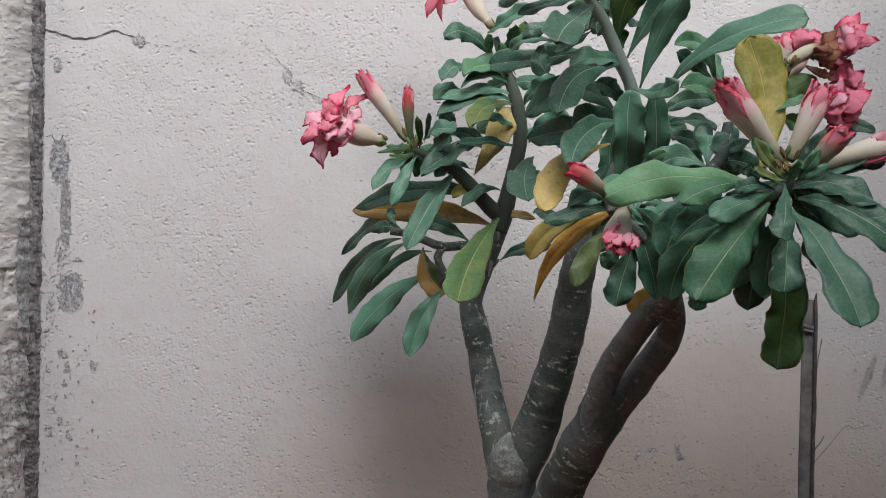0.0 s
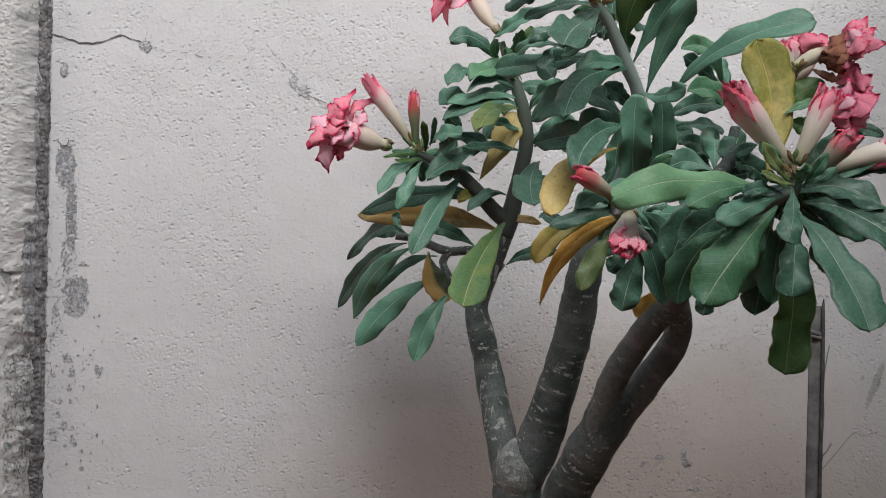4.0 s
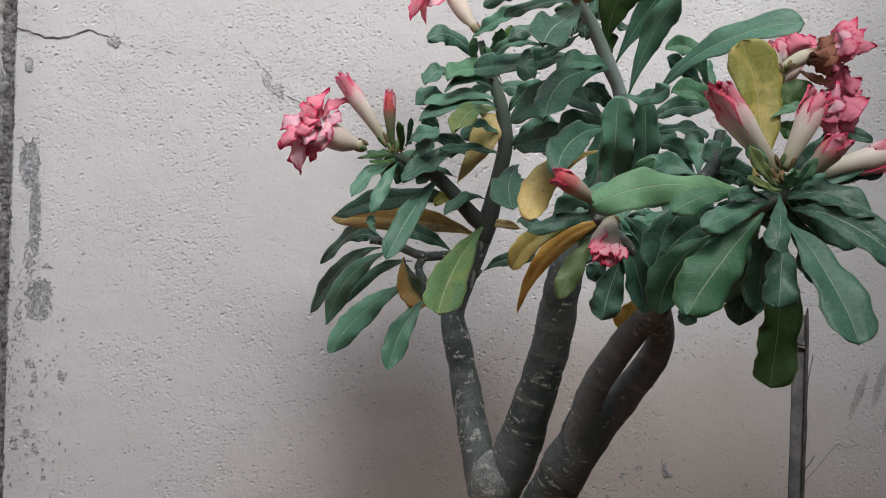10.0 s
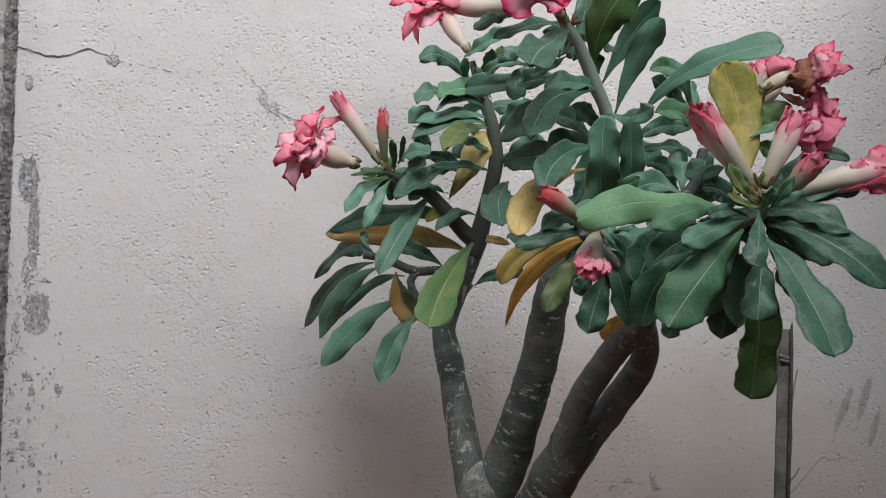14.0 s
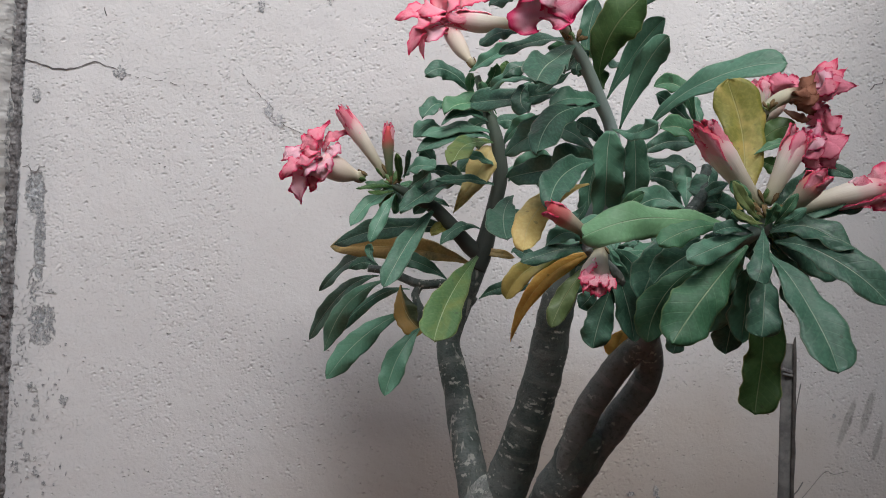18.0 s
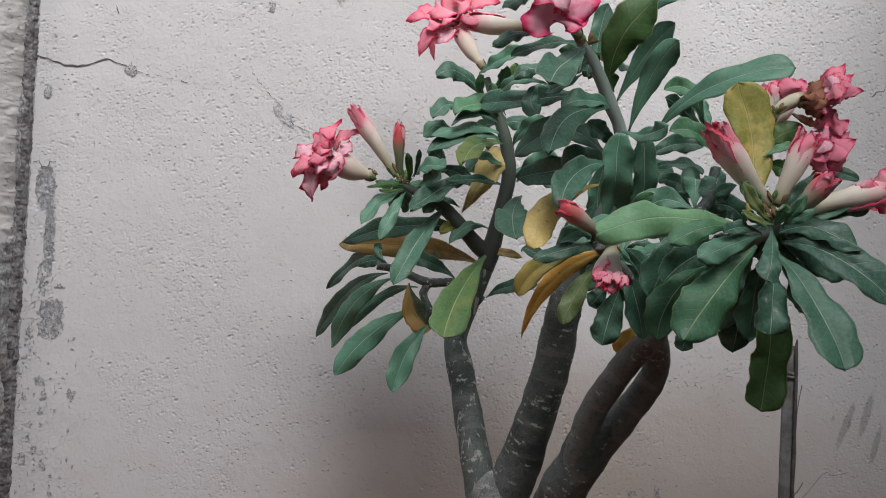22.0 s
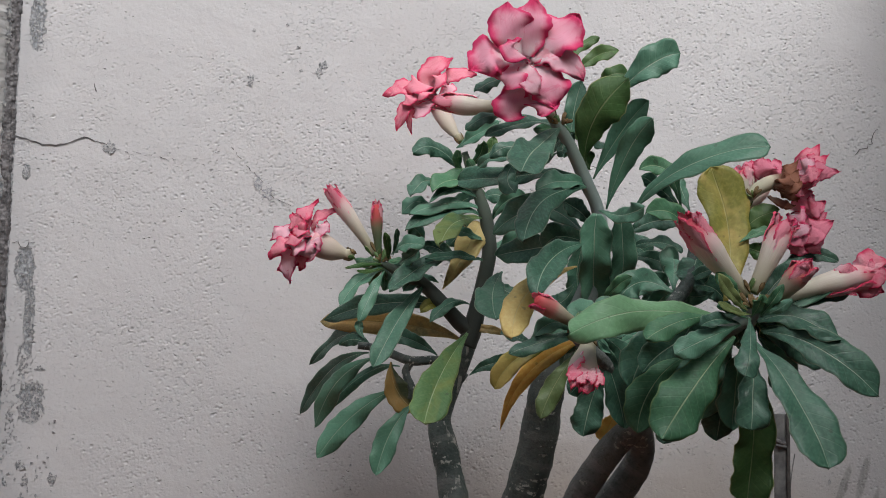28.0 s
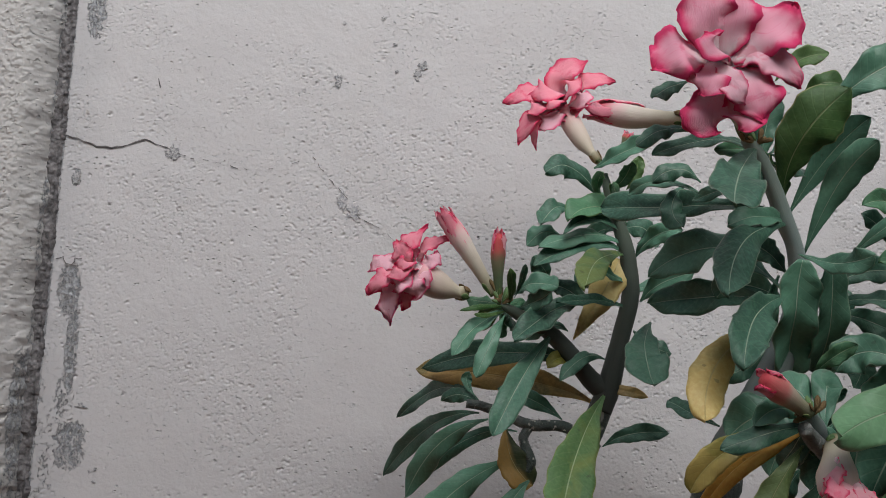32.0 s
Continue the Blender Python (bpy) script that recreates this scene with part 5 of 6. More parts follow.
bud(plant, (0.2301, 0.5820, 0.6877), (0.2503, 0.5820, 0.7314), 0.0076, BUD, scraps=5)
bud(plant, (0.2395, 0.5770, 0.6799), (0.2556, 0.5620, 0.7046), 0.0072, CORAL_BUD, scraps=4, label='greenish bud with a coral end')
long_bud = bud(plant, (0.239, 0.585, 0.680), (0.313, 0.590, 0.702), 0.0075, BUD, curl=0.04, scraps=2, ruffle=3, label='long cream bud with crumpled pink petals')
bloom = tube("flower", [(0.2337, 0.6120, 0.7440, 0.0019), (0.2374, 0.6120, 0.7494, 0.0030), (0.2435, 0.6120, 0.7561, 0.0042), (0.2504, 0.6120, 0.7605, 0.0046), (0.2574, 0.6120, 0.7641, 0.0038), (0.2621, 0.6120, 0.7660, 0.0027)], DRY, plant, 14, 5, 0.22, "withered flower with a blistered cream tube", along="unit")
petal(bloom, (0.2571, 0.6160, 0.7647), (0.2584, 0.5980, 0.7655), (0.2674, 0.6040, 0.7750), 0.0099, WITHERED, front=(-0.1, -1.0, 0.15), cup=0.3, wave=0.12, wide=1.1, shape=lobe_shape, frill=0.05)
petal(bloom, (0.2572, 0.6160, 0.7624), (0.2580, 0.5950, 0.7596), (0.2674, 0.6010, 0.7682), 0.0099, WITHERED, front=(-0.1, -1.0, 0.15), cup=0.3, wave=0.12, wide=1.1, shape=lobe_shape, frill=0.05)
petal(bloom, (0.2561, 0.6160, 0.7607), (0.2612, 0.6020, 0.7564), (0.2688, 0.6080, 0.7492), 0.0114, WITHERED, front=(-0.1, -1.0, 0.15), cup=0.3, wave=0.12, wide=1.1, shape=lobe_shape, frill=0.05)
petal(bloom, (0.2592, 0.6160, 0.7617), (0.2592, 0.5930, 0.7563), (0.2683, 0.5990, 0.7610), 0.0084, WITHERED, front=(-0.1, -1.0, 0.15), cup=0.3, wave=0.12, wide=1.1, shape=lobe_shape, frill=0.05)
petal(bloom, (0.2584, 0.6160, 0.7632), (0.2543, 0.5900, 0.7608), (0.2632, 0.5960, 0.7578), 0.0069, WITHERED, front=(-0.1, -1.0, 0.15), cup=0.3, wave=0.12, wide=1.1, shape=lobe_shape, frill=0.05)
petal(bloom, (0.2535, 0.6160, 0.7538), (0.2585, 0.6040, 0.7472), (0.2682, 0.6100, 0.7468), 0.0061, WITHERED, front=(-0.1, -1.0, 0.15), cup=0.3, wave=0.12, wide=1.1, shape=lobe_shape, frill=0.05)
petal(bloom, (0.2672, 0.6160, 0.7614), (0.2675, 0.6020, 0.7552), (0.2772, 0.6080, 0.7584), 0.0069, PETAL_DUSTY, front=(-0.1, -1.0, 0.15), cup=0.3, wave=0.12, wide=1.1, shape=lobe_shape, frill=0.05)
bud(plant, (0.2406, 0.6220, 0.7471), (0.2389, 0.6240, 0.7722), 0.0070, BUD, scraps=3, label='cream flower tube')
bloom = flower(plant, (0.124, 0.710, 0.821), (0.101, 0.683, 0.861), 0.0423, 0.0086, [(72 * k + 10, 0.55, 0.75, 0.10, 0.0) for k in range(5)], (-0.12, -1.0, 0.12), PETAL_STAR)
petal(bloom, (0.0896, 0.6760, 0.8575), (0.0719, 0.6665, 0.8585), (0.0579, 0.6698, 0.8475), 0.0283, PETAL_STAR, front=(-0.15, -1.0, 0.5), cup=0.06, wave=0.08, wide=1.38, shape=lobe_shape, frill=0.022)
petal(bloom, (0.0947, 0.6760, 0.8618), (0.0864, 0.6665, 0.8777), (0.0840, 0.6698, 0.8995), 0.0249, PETAL_STAR, front=(-0.15, -1.0, 0.5), cup=0.06, wave=0.08, wide=1.38, shape=lobe_shape, frill=0.022)
petal(bloom, (0.0992, 0.6760, 0.8620), (0.1004, 0.6676, 0.8789), (0.1033, 0.6709, 0.9046), 0.0222, PETAL_STAR, front=(-0.15, -1.0, 0.5), cup=0.06, wave=0.08, wide=1.38, shape=lobe_shape, frill=0.022)
petal(bloom, (0.1017, 0.6760, 0.8603), (0.1191, 0.6665, 0.8752), (0.1347, 0.6698, 0.8893), 0.0303, PETAL_STAR, front=(-0.15, -1.0, 0.5), cup=0.06, wave=0.08, wide=1.38, shape=lobe_shape, frill=0.022)
petal(bloom, (0.1035, 0.6760, 0.8569), (0.1211, 0.6643, 0.8584), (0.1392, 0.6676, 0.8414), 0.0175, PETAL_PALE, front=(-0.15, -1.0, 0.5), cup=0.06, wave=0.08, wide=1.38, shape=lobe_shape, frill=0.022)
petal(bloom, (0.0986, 0.6760, 0.8459), (0.0911, 0.6687, 0.8258), (0.0958, 0.6720, 0.8150), 0.0249, PETAL_STAR, front=(-0.15, -1.0, 0.5), cup=0.06, wave=0.08, wide=1.38, shape=lobe_shape, frill=0.022)
petal(bloom, (0.1037, 0.6760, 0.8462), (0.1080, 0.6660, 0.8267), (0.1066, 0.6693, 0.8167), 0.0195, PETAL_STAR, front=(-0.15, -1.0, 0.5), cup=0.06, wave=0.08, wide=1.38, shape=lobe_shape, frill=0.022)
petal(bloom, (0.1035, 0.6760, 0.8551), (0.1130, 0.6632, 0.8377), (0.1185, 0.6665, 0.8218), 0.0229, PETAL_STAR, front=(-0.15, -1.0, 0.5), cup=0.06, wave=0.08, wide=1.38, shape=lobe_shape, frill=0.022)
petal(bloom, (0.0958, 0.6760, 0.8572), (0.0858, 0.6610, 0.8424), (0.0829, 0.6643, 0.8339), 0.0195, PETAL_STAR, front=(-0.15, -1.0, 0.5), cup=0.06, wave=0.08, wide=1.38, shape=lobe_shape, frill=0.022)
petal(bloom, (0.0972, 0.6760, 0.8565), (0.0988, 0.6588, 0.8408), (0.1074, 0.6621, 0.8290), 0.0128, PETAL_PALE, front=(-0.15, -1.0, 0.5), cup=0.06, wave=0.08, wide=1.38, shape=lobe_shape, frill=0.022)
petal(bloom, (0.0993, 0.6760, 0.8588), (0.0878, 0.6577, 0.8606), (0.0832, 0.6610, 0.8677), 0.0162, PETAL_STAR, front=(-0.15, -1.0, 0.5), cup=0.06, wave=0.08, wide=1.38, shape=lobe_shape, frill=0.022)
bloom = flower(plant, (-0.0341, 0.843, 0.7237), (-0.0719, 0.838, 0.7371), 0.0330, 0.0112, [], (-0.72, -0.55, 0.28), PETAL_CORAL)
petal(bloom, (-0.0778, 0.8420, 0.7433), (-0.0805, 0.8320, 0.7573), (-0.0665, 0.8380, 0.7713), 0.0137, PETAL_CORAL, front=(-0.4, -0.9, 0.35), cup=0.14, wave=0.13, wide=1.15, shape=lobe_shape, frill=0.06)
petal(bloom, (-0.0719, 0.8420, 0.7457), (-0.0652, 0.8380, 0.7593), (-0.0489, 0.8440, 0.7637), 0.0101, PETAL_CORAL, front=(-0.4, -0.9, 0.35), cup=0.14, wave=0.13, wide=1.15, shape=lobe_shape, frill=0.06)
petal(bloom, (-0.0703, 0.8420, 0.7402), (-0.0638, 0.8320, 0.7468), (-0.0596, 0.8380, 0.7530), 0.0146, PETAL_PALE, front=(-0.4, -0.9, 0.35), cup=0.14, wave=0.13, wide=1.15, shape=lobe_shape, frill=0.06)
petal(bloom, (-0.0777, 0.8420, 0.7401), (-0.0832, 0.8280, 0.7486), (-0.0879, 0.8340, 0.7601), 0.0137, PETAL_CORAL, front=(-0.4, -0.9, 0.35), cup=0.14, wave=0.13, wide=1.15, shape=lobe_shape, frill=0.06)
petal(bloom, (-0.0758, 0.8420, 0.7401), (-0.0779, 0.8390, 0.7522), (-0.0739, 0.8450, 0.7636), 0.0110, PETAL_PALE, front=(-0.4, -0.9, 0.35), cup=0.14, wave=0.13, wide=1.15, shape=lobe_shape, frill=0.06)
petal(bloom, (-0.0795, 0.8420, 0.7386), (-0.0945, 0.8300, 0.7440), (-0.1074, 0.8360, 0.7360), 0.0137, PETAL_PALE, front=(-0.4, -0.9, 0.35), cup=0.14, wave=0.13, wide=1.15, shape=lobe_shape, frill=0.06)
petal(bloom, (-0.0803, 0.8420, 0.7363), (-0.0947, 0.8240, 0.7335), (-0.1054, 0.8300, 0.7193), 0.0155, PETAL_CORAL, front=(-0.4, -0.9, 0.35), cup=0.14, wave=0.13, wide=1.15, shape=lobe_shape, frill=0.06)
petal(bloom, (-0.0811, 0.8420, 0.7326), (-0.0910, 0.8280, 0.7231), (-0.0888, 0.8340, 0.6987), 0.0155, PETAL_PALE, front=(-0.4, -0.9, 0.35), cup=0.14, wave=0.13, wide=1.15, shape=lobe_shape, frill=0.06)
petal(bloom, (-0.0802, 0.8420, 0.7317), (-0.0884, 0.8320, 0.7180), (-0.0994, 0.8380, 0.7090), 0.0128, PETAL_CORAL, front=(-0.4, -0.9, 0.35), cup=0.14, wave=0.13, wide=1.15, shape=lobe_shape, frill=0.06)
petal(bloom, (-0.0775, 0.8420, 0.7341), (-0.0794, 0.8300, 0.7217), (-0.0807, 0.8360, 0.7098), 0.0137, PETAL_CORAL, front=(-0.4, -0.9, 0.35), cup=0.14, wave=0.13, wide=1.15, shape=lobe_shape, frill=0.06)
petal(bloom, (-0.0767, 0.8420, 0.7382), (-0.0746, 0.8200, 0.7274), (-0.0710, 0.8260, 0.7185), 0.0183, PETAL_PALE, front=(-0.4, -0.9, 0.35), cup=0.14, wave=0.13, wide=1.15, shape=lobe_shape, frill=0.06)
petal(bloom, (-0.0722, 0.8420, 0.7411), (-0.0818, 0.8160, 0.7371), (-0.0927, 0.8220, 0.7325), 0.0110, PETAL_CORAL, front=(-0.4, -0.9, 0.35), cup=0.14, wave=0.13, wide=1.15, shape=lobe_shape, frill=0.06)
petal(bloom, (-0.0776, 0.8420, 0.7373), (-0.0826, 0.8180, 0.7297), (-0.0871, 0.8240, 0.7220), 0.0146, PETAL_PALE, front=(-0.4, -0.9, 0.35), cup=0.14, wave=0.13, wide=1.15, shape=lobe_shape, frill=0.06)
petal(bloom, (-0.0749, 0.8420, 0.7401), (-0.0803, 0.8180, 0.7432), (-0.0868, 0.8240, 0.7409), 0.0119, PETAL_CORAL, front=(-0.4, -0.9, 0.35), cup=0.14, wave=0.13, wide=1.15, shape=lobe_shape, frill=0.06)
petal(bloom, (-0.0732, 0.8420, 0.7429), (-0.0688, 0.8260, 0.7343), (-0.0723, 0.8320, 0.7257), 0.0155, PETAL_PALE, front=(-0.4, -0.9, 0.35), cup=0.14, wave=0.13, wide=1.15, shape=lobe_shape, frill=0.06)
bloom = flower(plant, (0.0617, 0.8720, 0.8343), (0.0373, 0.8980, 0.8787), 0.0338, 0.0085, [(72 * k + 10, 0.45, 0.75, 0.05, 0.0) for k in range(5)], (-0.38, -0.5, 0.6), PETAL_CORAL)
petal(bloom, (0.0444, 0.9040, 0.8926), (0.0530, 0.8940, 0.9051), (0.0768, 0.9000, 0.9067), 0.0152, PETAL_CORAL, front=(-0.35, -0.85, 0.45), cup=0.10, wave=0.08, wide=1.29, shape=lobe_shape, frill=0.03)
petal(bloom, (0.0386, 0.9040, 0.8923), (0.0303, 0.8900, 0.9067), (0.0527, 0.8960, 0.9216), 0.0228, PETAL_CORAL, front=(-0.35, -0.85, 0.45), cup=0.10, wave=0.08, wide=1.29, shape=lobe_shape, frill=0.03)
petal(bloom, (0.0337, 0.9040, 0.8910), (0.0098, 0.8900, 0.8918), (-0.0137, 0.8960, 0.8828), 0.0171, PETAL_CORAL, front=(-0.35, -0.85, 0.45), cup=0.10, wave=0.08, wide=1.29, shape=lobe_shape, frill=0.03)
petal(bloom, (0.0347, 0.9040, 0.8911), (0.0205, 0.8830, 0.8924), (0.0080, 0.8890, 0.8855), 0.0209, PETAL_CORAL, front=(-0.35, -0.85, 0.45), cup=0.10, wave=0.08, wide=1.29, shape=lobe_shape, frill=0.03)
petal(bloom, (0.0312, 0.9040, 0.8829), (0.0094, 0.8860, 0.8702), (0.0010, 0.8920, 0.8483), 0.0133, PETAL_CORAL, front=(-0.35, -0.85, 0.45), cup=0.10, wave=0.08, wide=1.29, shape=lobe_shape, frill=0.03)
petal(bloom, (0.0351, 0.9040, 0.8811), (0.0232, 0.8820, 0.8700), (0.0157, 0.8880, 0.8603), 0.0181, PETAL_PALE, front=(-0.35, -0.85, 0.45), cup=0.10, wave=0.08, wide=1.29, shape=lobe_shape, frill=0.03)
petal(bloom, (0.0266, 0.9040, 0.8757), (0.0128, 0.8880, 0.8631), (0.0152, 0.8940, 0.8451), 0.0057, PETAL_CORAL, front=(-0.35, -0.85, 0.45), cup=0.10, wave=0.08, wide=1.29, shape=lobe_shape, frill=0.03)
petal(bloom, (0.0398, 0.9040, 0.8864), (0.0468, 0.8860, 0.8878), (0.0522, 0.8920, 0.8947), 0.0162, PETAL_PALE, front=(-0.35, -0.85, 0.45), cup=0.10, wave=0.08, wide=1.29, shape=lobe_shape, frill=0.03)
petal(bloom, (0.0315, 0.9040, 0.8869), (0.0142, 0.8810, 0.8788), (0.0060, 0.8870, 0.8741), 0.0133, PETAL_CORAL, front=(-0.35, -0.85, 0.45), cup=0.10, wave=0.08, wide=1.29, shape=lobe_shape, frill=0.03)
petal(bloom, (0.0368, 0.9040, 0.8892), (0.0371, 0.8800, 0.8934), (0.0461, 0.8860, 0.9044), 0.0143, PETAL_CORAL, front=(-0.35, -0.85, 0.45), cup=0.10, wave=0.08, wide=1.29, shape=lobe_shape, frill=0.03)
petal(bloom, (0.0368, 0.9040, 0.8872), (0.0248, 0.8760, 0.8819), (0.0201, 0.8820, 0.8765), 0.0123, PETAL_CORAL, front=(-0.35, -0.85, 0.45), cup=0.10, wave=0.08, wide=1.29, shape=lobe_shape, frill=0.03)
bloom = flower(plant, (0.240, 0.625, 0.744), (0.257, 0.630, 0.762), 0.0188, 0.0047, [], (0.3, -0.4, 0.8), PETAL, label="dusty pink flower seen from behind")
petal(bloom, (0.2548, 0.6400, 0.7671), (0.2486, 0.6300, 0.7719), (0.2490, 0.6360, 0.7800), 0.0134, PETAL_DUSTY, front=(-0.1, -1.0, 0.1), cup=0.05, wave=0.06, wide=1.2, frill=0.05)
petal(bloom, (0.2590, 0.6400, 0.7674), (0.2550, 0.6260, 0.7728), (0.2589, 0.6320, 0.7807), 0.0142, PETAL_DUSTY, front=(-0.1, -1.0, 0.1), cup=0.05, wave=0.06, wide=1.2, frill=0.05)
petal(bloom, (0.2619, 0.6400, 0.7668), (0.2615, 0.6280, 0.7728), (0.2671, 0.6340, 0.7800), 0.0111, PETAL_DUSTY, front=(-0.1, -1.0, 0.1), cup=0.05, wave=0.06, wide=1.2, frill=0.05)
bloom = flower(plant, (0.2682, 0.6220, 0.7633), (0.2760, 0.6200, 0.7683), 0.0154, 0.0050, [], (0.8, -0.3, 0.4), PETAL, label="half-closed pink flower")
petal(bloom, (0.2737, 0.6220, 0.7669), (0.2751, 0.6080, 0.7747), (0.2870, 0.6140, 0.7882), 0.0123, PETAL_CORAL, front=(-0.1, -1.0, 0.15), cup=0.2, wave=0.09, wide=1.2, shape=lobe_shape, frill=0.06)
petal(bloom, (0.2737, 0.6220, 0.7677), (0.2774, 0.6060, 0.7722), (0.2910, 0.6120, 0.7805), 0.0131, PETAL_CORAL, front=(-0.1, -1.0, 0.15), cup=0.2, wave=0.09, wide=1.2, shape=lobe_shape, frill=0.06)
petal(bloom, (0.2729, 0.6220, 0.7668), (0.2789, 0.6040, 0.7688), (0.2976, 0.6100, 0.7695), 0.0115, PETAL_DUSTY, front=(-0.1, -1.0, 0.15), cup=0.2, wave=0.09, wide=1.2, shape=lobe_shape, frill=0.06)
petal(bloom, (0.2736, 0.6220, 0.7693), (0.2699, 0.5980, 0.7694), (0.2794, 0.6040, 0.7774), 0.0115, PETAL_PALE, front=(-0.1, -1.0, 0.15), cup=0.2, wave=0.09, wide=1.2, shape=lobe_shape, frill=0.06)
petal(bloom, (0.2729, 0.6220, 0.7668), (0.2707, 0.5960, 0.7652), (0.2842, 0.6020, 0.7695), 0.0100, PETAL_CORAL, front=(-0.1, -1.0, 0.15), cup=0.2, wave=0.09, wide=1.2, shape=lobe_shape, frill=0.06)
petal(bloom, (0.2729, 0.6220, 0.7652), (0.2719, 0.6000, 0.7614), (0.2854, 0.6060, 0.7672), 0.0085, PETAL_DUSTY, front=(-0.1, -1.0, 0.15), cup=0.2, wave=0.09, wide=1.2, shape=lobe_shape, frill=0.06)
bloom = flower(plant, (0.2536, 0.6220, 0.7090), (0.2685, 0.6240, 0.7320), 0.0193, 0.0056, [], (0.6, -0.5, 0.35), PETAL, label="fading pink flower with folded petals")
petal(bloom, (0.2755, 0.6260, 0.7435), (0.2755, 0.6140, 0.7490), (0.2844, 0.6200, 0.7568), 0.0132, PETAL_DUSTY, front=(-0.1, -1.0, 0.15), cup=0.2, wave=0.10, wide=1.2, shape=lobe_shape, frill=0.05)
petal(bloom, (0.2771, 0.6260, 0.7420), (0.2810, 0.6120, 0.7459), (0.2909, 0.6180, 0.7498), 0.0132, PETAL_DUSTY, front=(-0.1, -1.0, 0.15), cup=0.2, wave=0.10, wide=1.2, shape=lobe_shape, frill=0.05)
petal(bloom, (0.2772, 0.6260, 0.7388), (0.2822, 0.6140, 0.7396), (0.2936, 0.6200, 0.7439), 0.0116, PETAL_DUSTY, front=(-0.1, -1.0, 0.15), cup=0.2, wave=0.10, wide=1.2, shape=lobe_shape, frill=0.05)
petal(bloom, (0.2725, 0.6260, 0.7365), (0.2765, 0.6080, 0.7306), (0.2958, 0.6140, 0.7377), 0.0132, PETAL_DUSTY, front=(-0.1, -1.0, 0.15), cup=0.2, wave=0.10, wide=1.2, shape=lobe_shape, frill=0.05)
petal(bloom, (0.2734, 0.6260, 0.7338), (0.2761, 0.6050, 0.7275), (0.2898, 0.6110, 0.7314), 0.0116, PETAL_DUSTY, front=(-0.1, -1.0, 0.15), cup=0.2, wave=0.10, wide=1.2, shape=lobe_shape, frill=0.05)
petal(bloom, (0.2747, 0.6260, 0.7307), (0.2796, 0.6100, 0.7244), (0.2878, 0.6160, 0.7161), 0.0139, PETAL_DUSTY, front=(-0.1, -1.0, 0.15), cup=0.2, wave=0.10, wide=1.2, shape=lobe_shape, frill=0.05)
petal(bloom, (0.2706, 0.6260, 0.7324), (0.2689, 0.6060, 0.7217), (0.2757, 0.6120, 0.7173), 0.0124, PETAL_DUSTY, front=(-0.1, -1.0, 0.15), cup=0.2, wave=0.10, wide=1.2, shape=lobe_shape, frill=0.05)
petal(bloom, (0.2715, 0.6260, 0.7405), (0.2676, 0.6020, 0.7397), (0.2762, 0.6080, 0.7396), 0.0116, PETAL_STAR, front=(-0.1, -1.0, 0.15), cup=0.2, wave=0.10, wide=1.2, shape=lobe_shape, frill=0.05)
petal(bloom, (0.2685, 0.6260, 0.7343), (0.2642, 0.5980, 0.7298), (0.2762, 0.6040, 0.7328), 0.0093, PETAL_PALE, front=(-0.1, -1.0, 0.15), cup=0.2, wave=0.10, wide=1.2, shape=lobe_shape, frill=0.05)
petal(bloom, (0.2695, 0.6260, 0.7295), (0.2653, 0.6000, 0.7239), (0.2757, 0.6060, 0.7276), 0.0093, PETAL_DUSTY, front=(-0.1, -1.0, 0.15), cup=0.2, wave=0.10, wide=1.2, shape=lobe_shape, frill=0.05)
petal(long_bud, (0.285, 0.586, 0.705), (0.290, 0.584, 0.696), (0.297, 0.586, 0.688), 0.0109, PETAL_CORAL, shape=lobe_shape, frill=0.03, wide=1.2, cup=0.25)
petal(long_bud, (0.286, 0.586, 0.706), (0.290, 0.582, 0.703), (0.299, 0.584, 0.697), 0.0094, PETAL_CORAL, shape=lobe_shape, frill=0.03, wide=1.2, cup=0.25)
petal(long_bud, (0.297, 0.590, 0.706), (0.305, 0.586, 0.708), (0.319, 0.590, 0.711), 0.0161, PETAL_CORAL, shape=lobe_shape, frill=0.03, wide=1.2, cup=0.25)
petal(long_bud, (0.297, 0.590, 0.704), (0.305, 0.584, 0.702), (0.319, 0.588, 0.699), 0.0160, PETAL_CORAL, shape=lobe_shape, frill=0.03, wide=1.2, cup=0.25)
petal(long_bud, (0.297, 0.590, 0.702), (0.304, 0.588, 0.696), (0.316, 0.590, 0.690), 0.0147, PETAL_CORAL, shape=lobe_shape, frill=0.03, wide=1.2, cup=0.25)
leaf(plant, (0.229, 0.586, 0.673), (0.245, 0.593, 0.673), (0.260, 0.594, 0.669), 0.0117, 15, "o")
leaf(plant, (0.229, 0.586, 0.673), (0.240, 0.590, 0.673), (0.250, 0.593, 0.668), 0.0099, 37, "m")
leaf(plant, (0.229, 0.586, 0.673), (0.243, 0.593, 0.668), (0.257, 0.596, 0.659), 0.0118, 37, "n")
leaf(plant, (0.229, 0.586, 0.673), (0.235, 0.589, 0.668), (0.245, 0.602, 0.659), 0.0099, 50, "o")
leaf(plant, (0.229, 0.586, 0.673), (0.240, 0.594, 0.663), (0.248, 0.597, 0.650), 0.0101, 15, "m")
leaf(plant, (0.229, 0.586, 0.673), (0.231, 0.590, 0.665), (0.234, 0.594, 0.654), 0.0089, 37, "m")
leaf(plant, (0.229, 0.586, 0.673), (0.231, 0.592, 0.666), (0.234, 0.599, 0.656), 0.0105, 50, "m")
leaf(plant, (0.229, 0.586, 0.673), (0.228, 0.589, 0.664), (0.228, 0.597, 0.652), 0.0108, 37, "m")
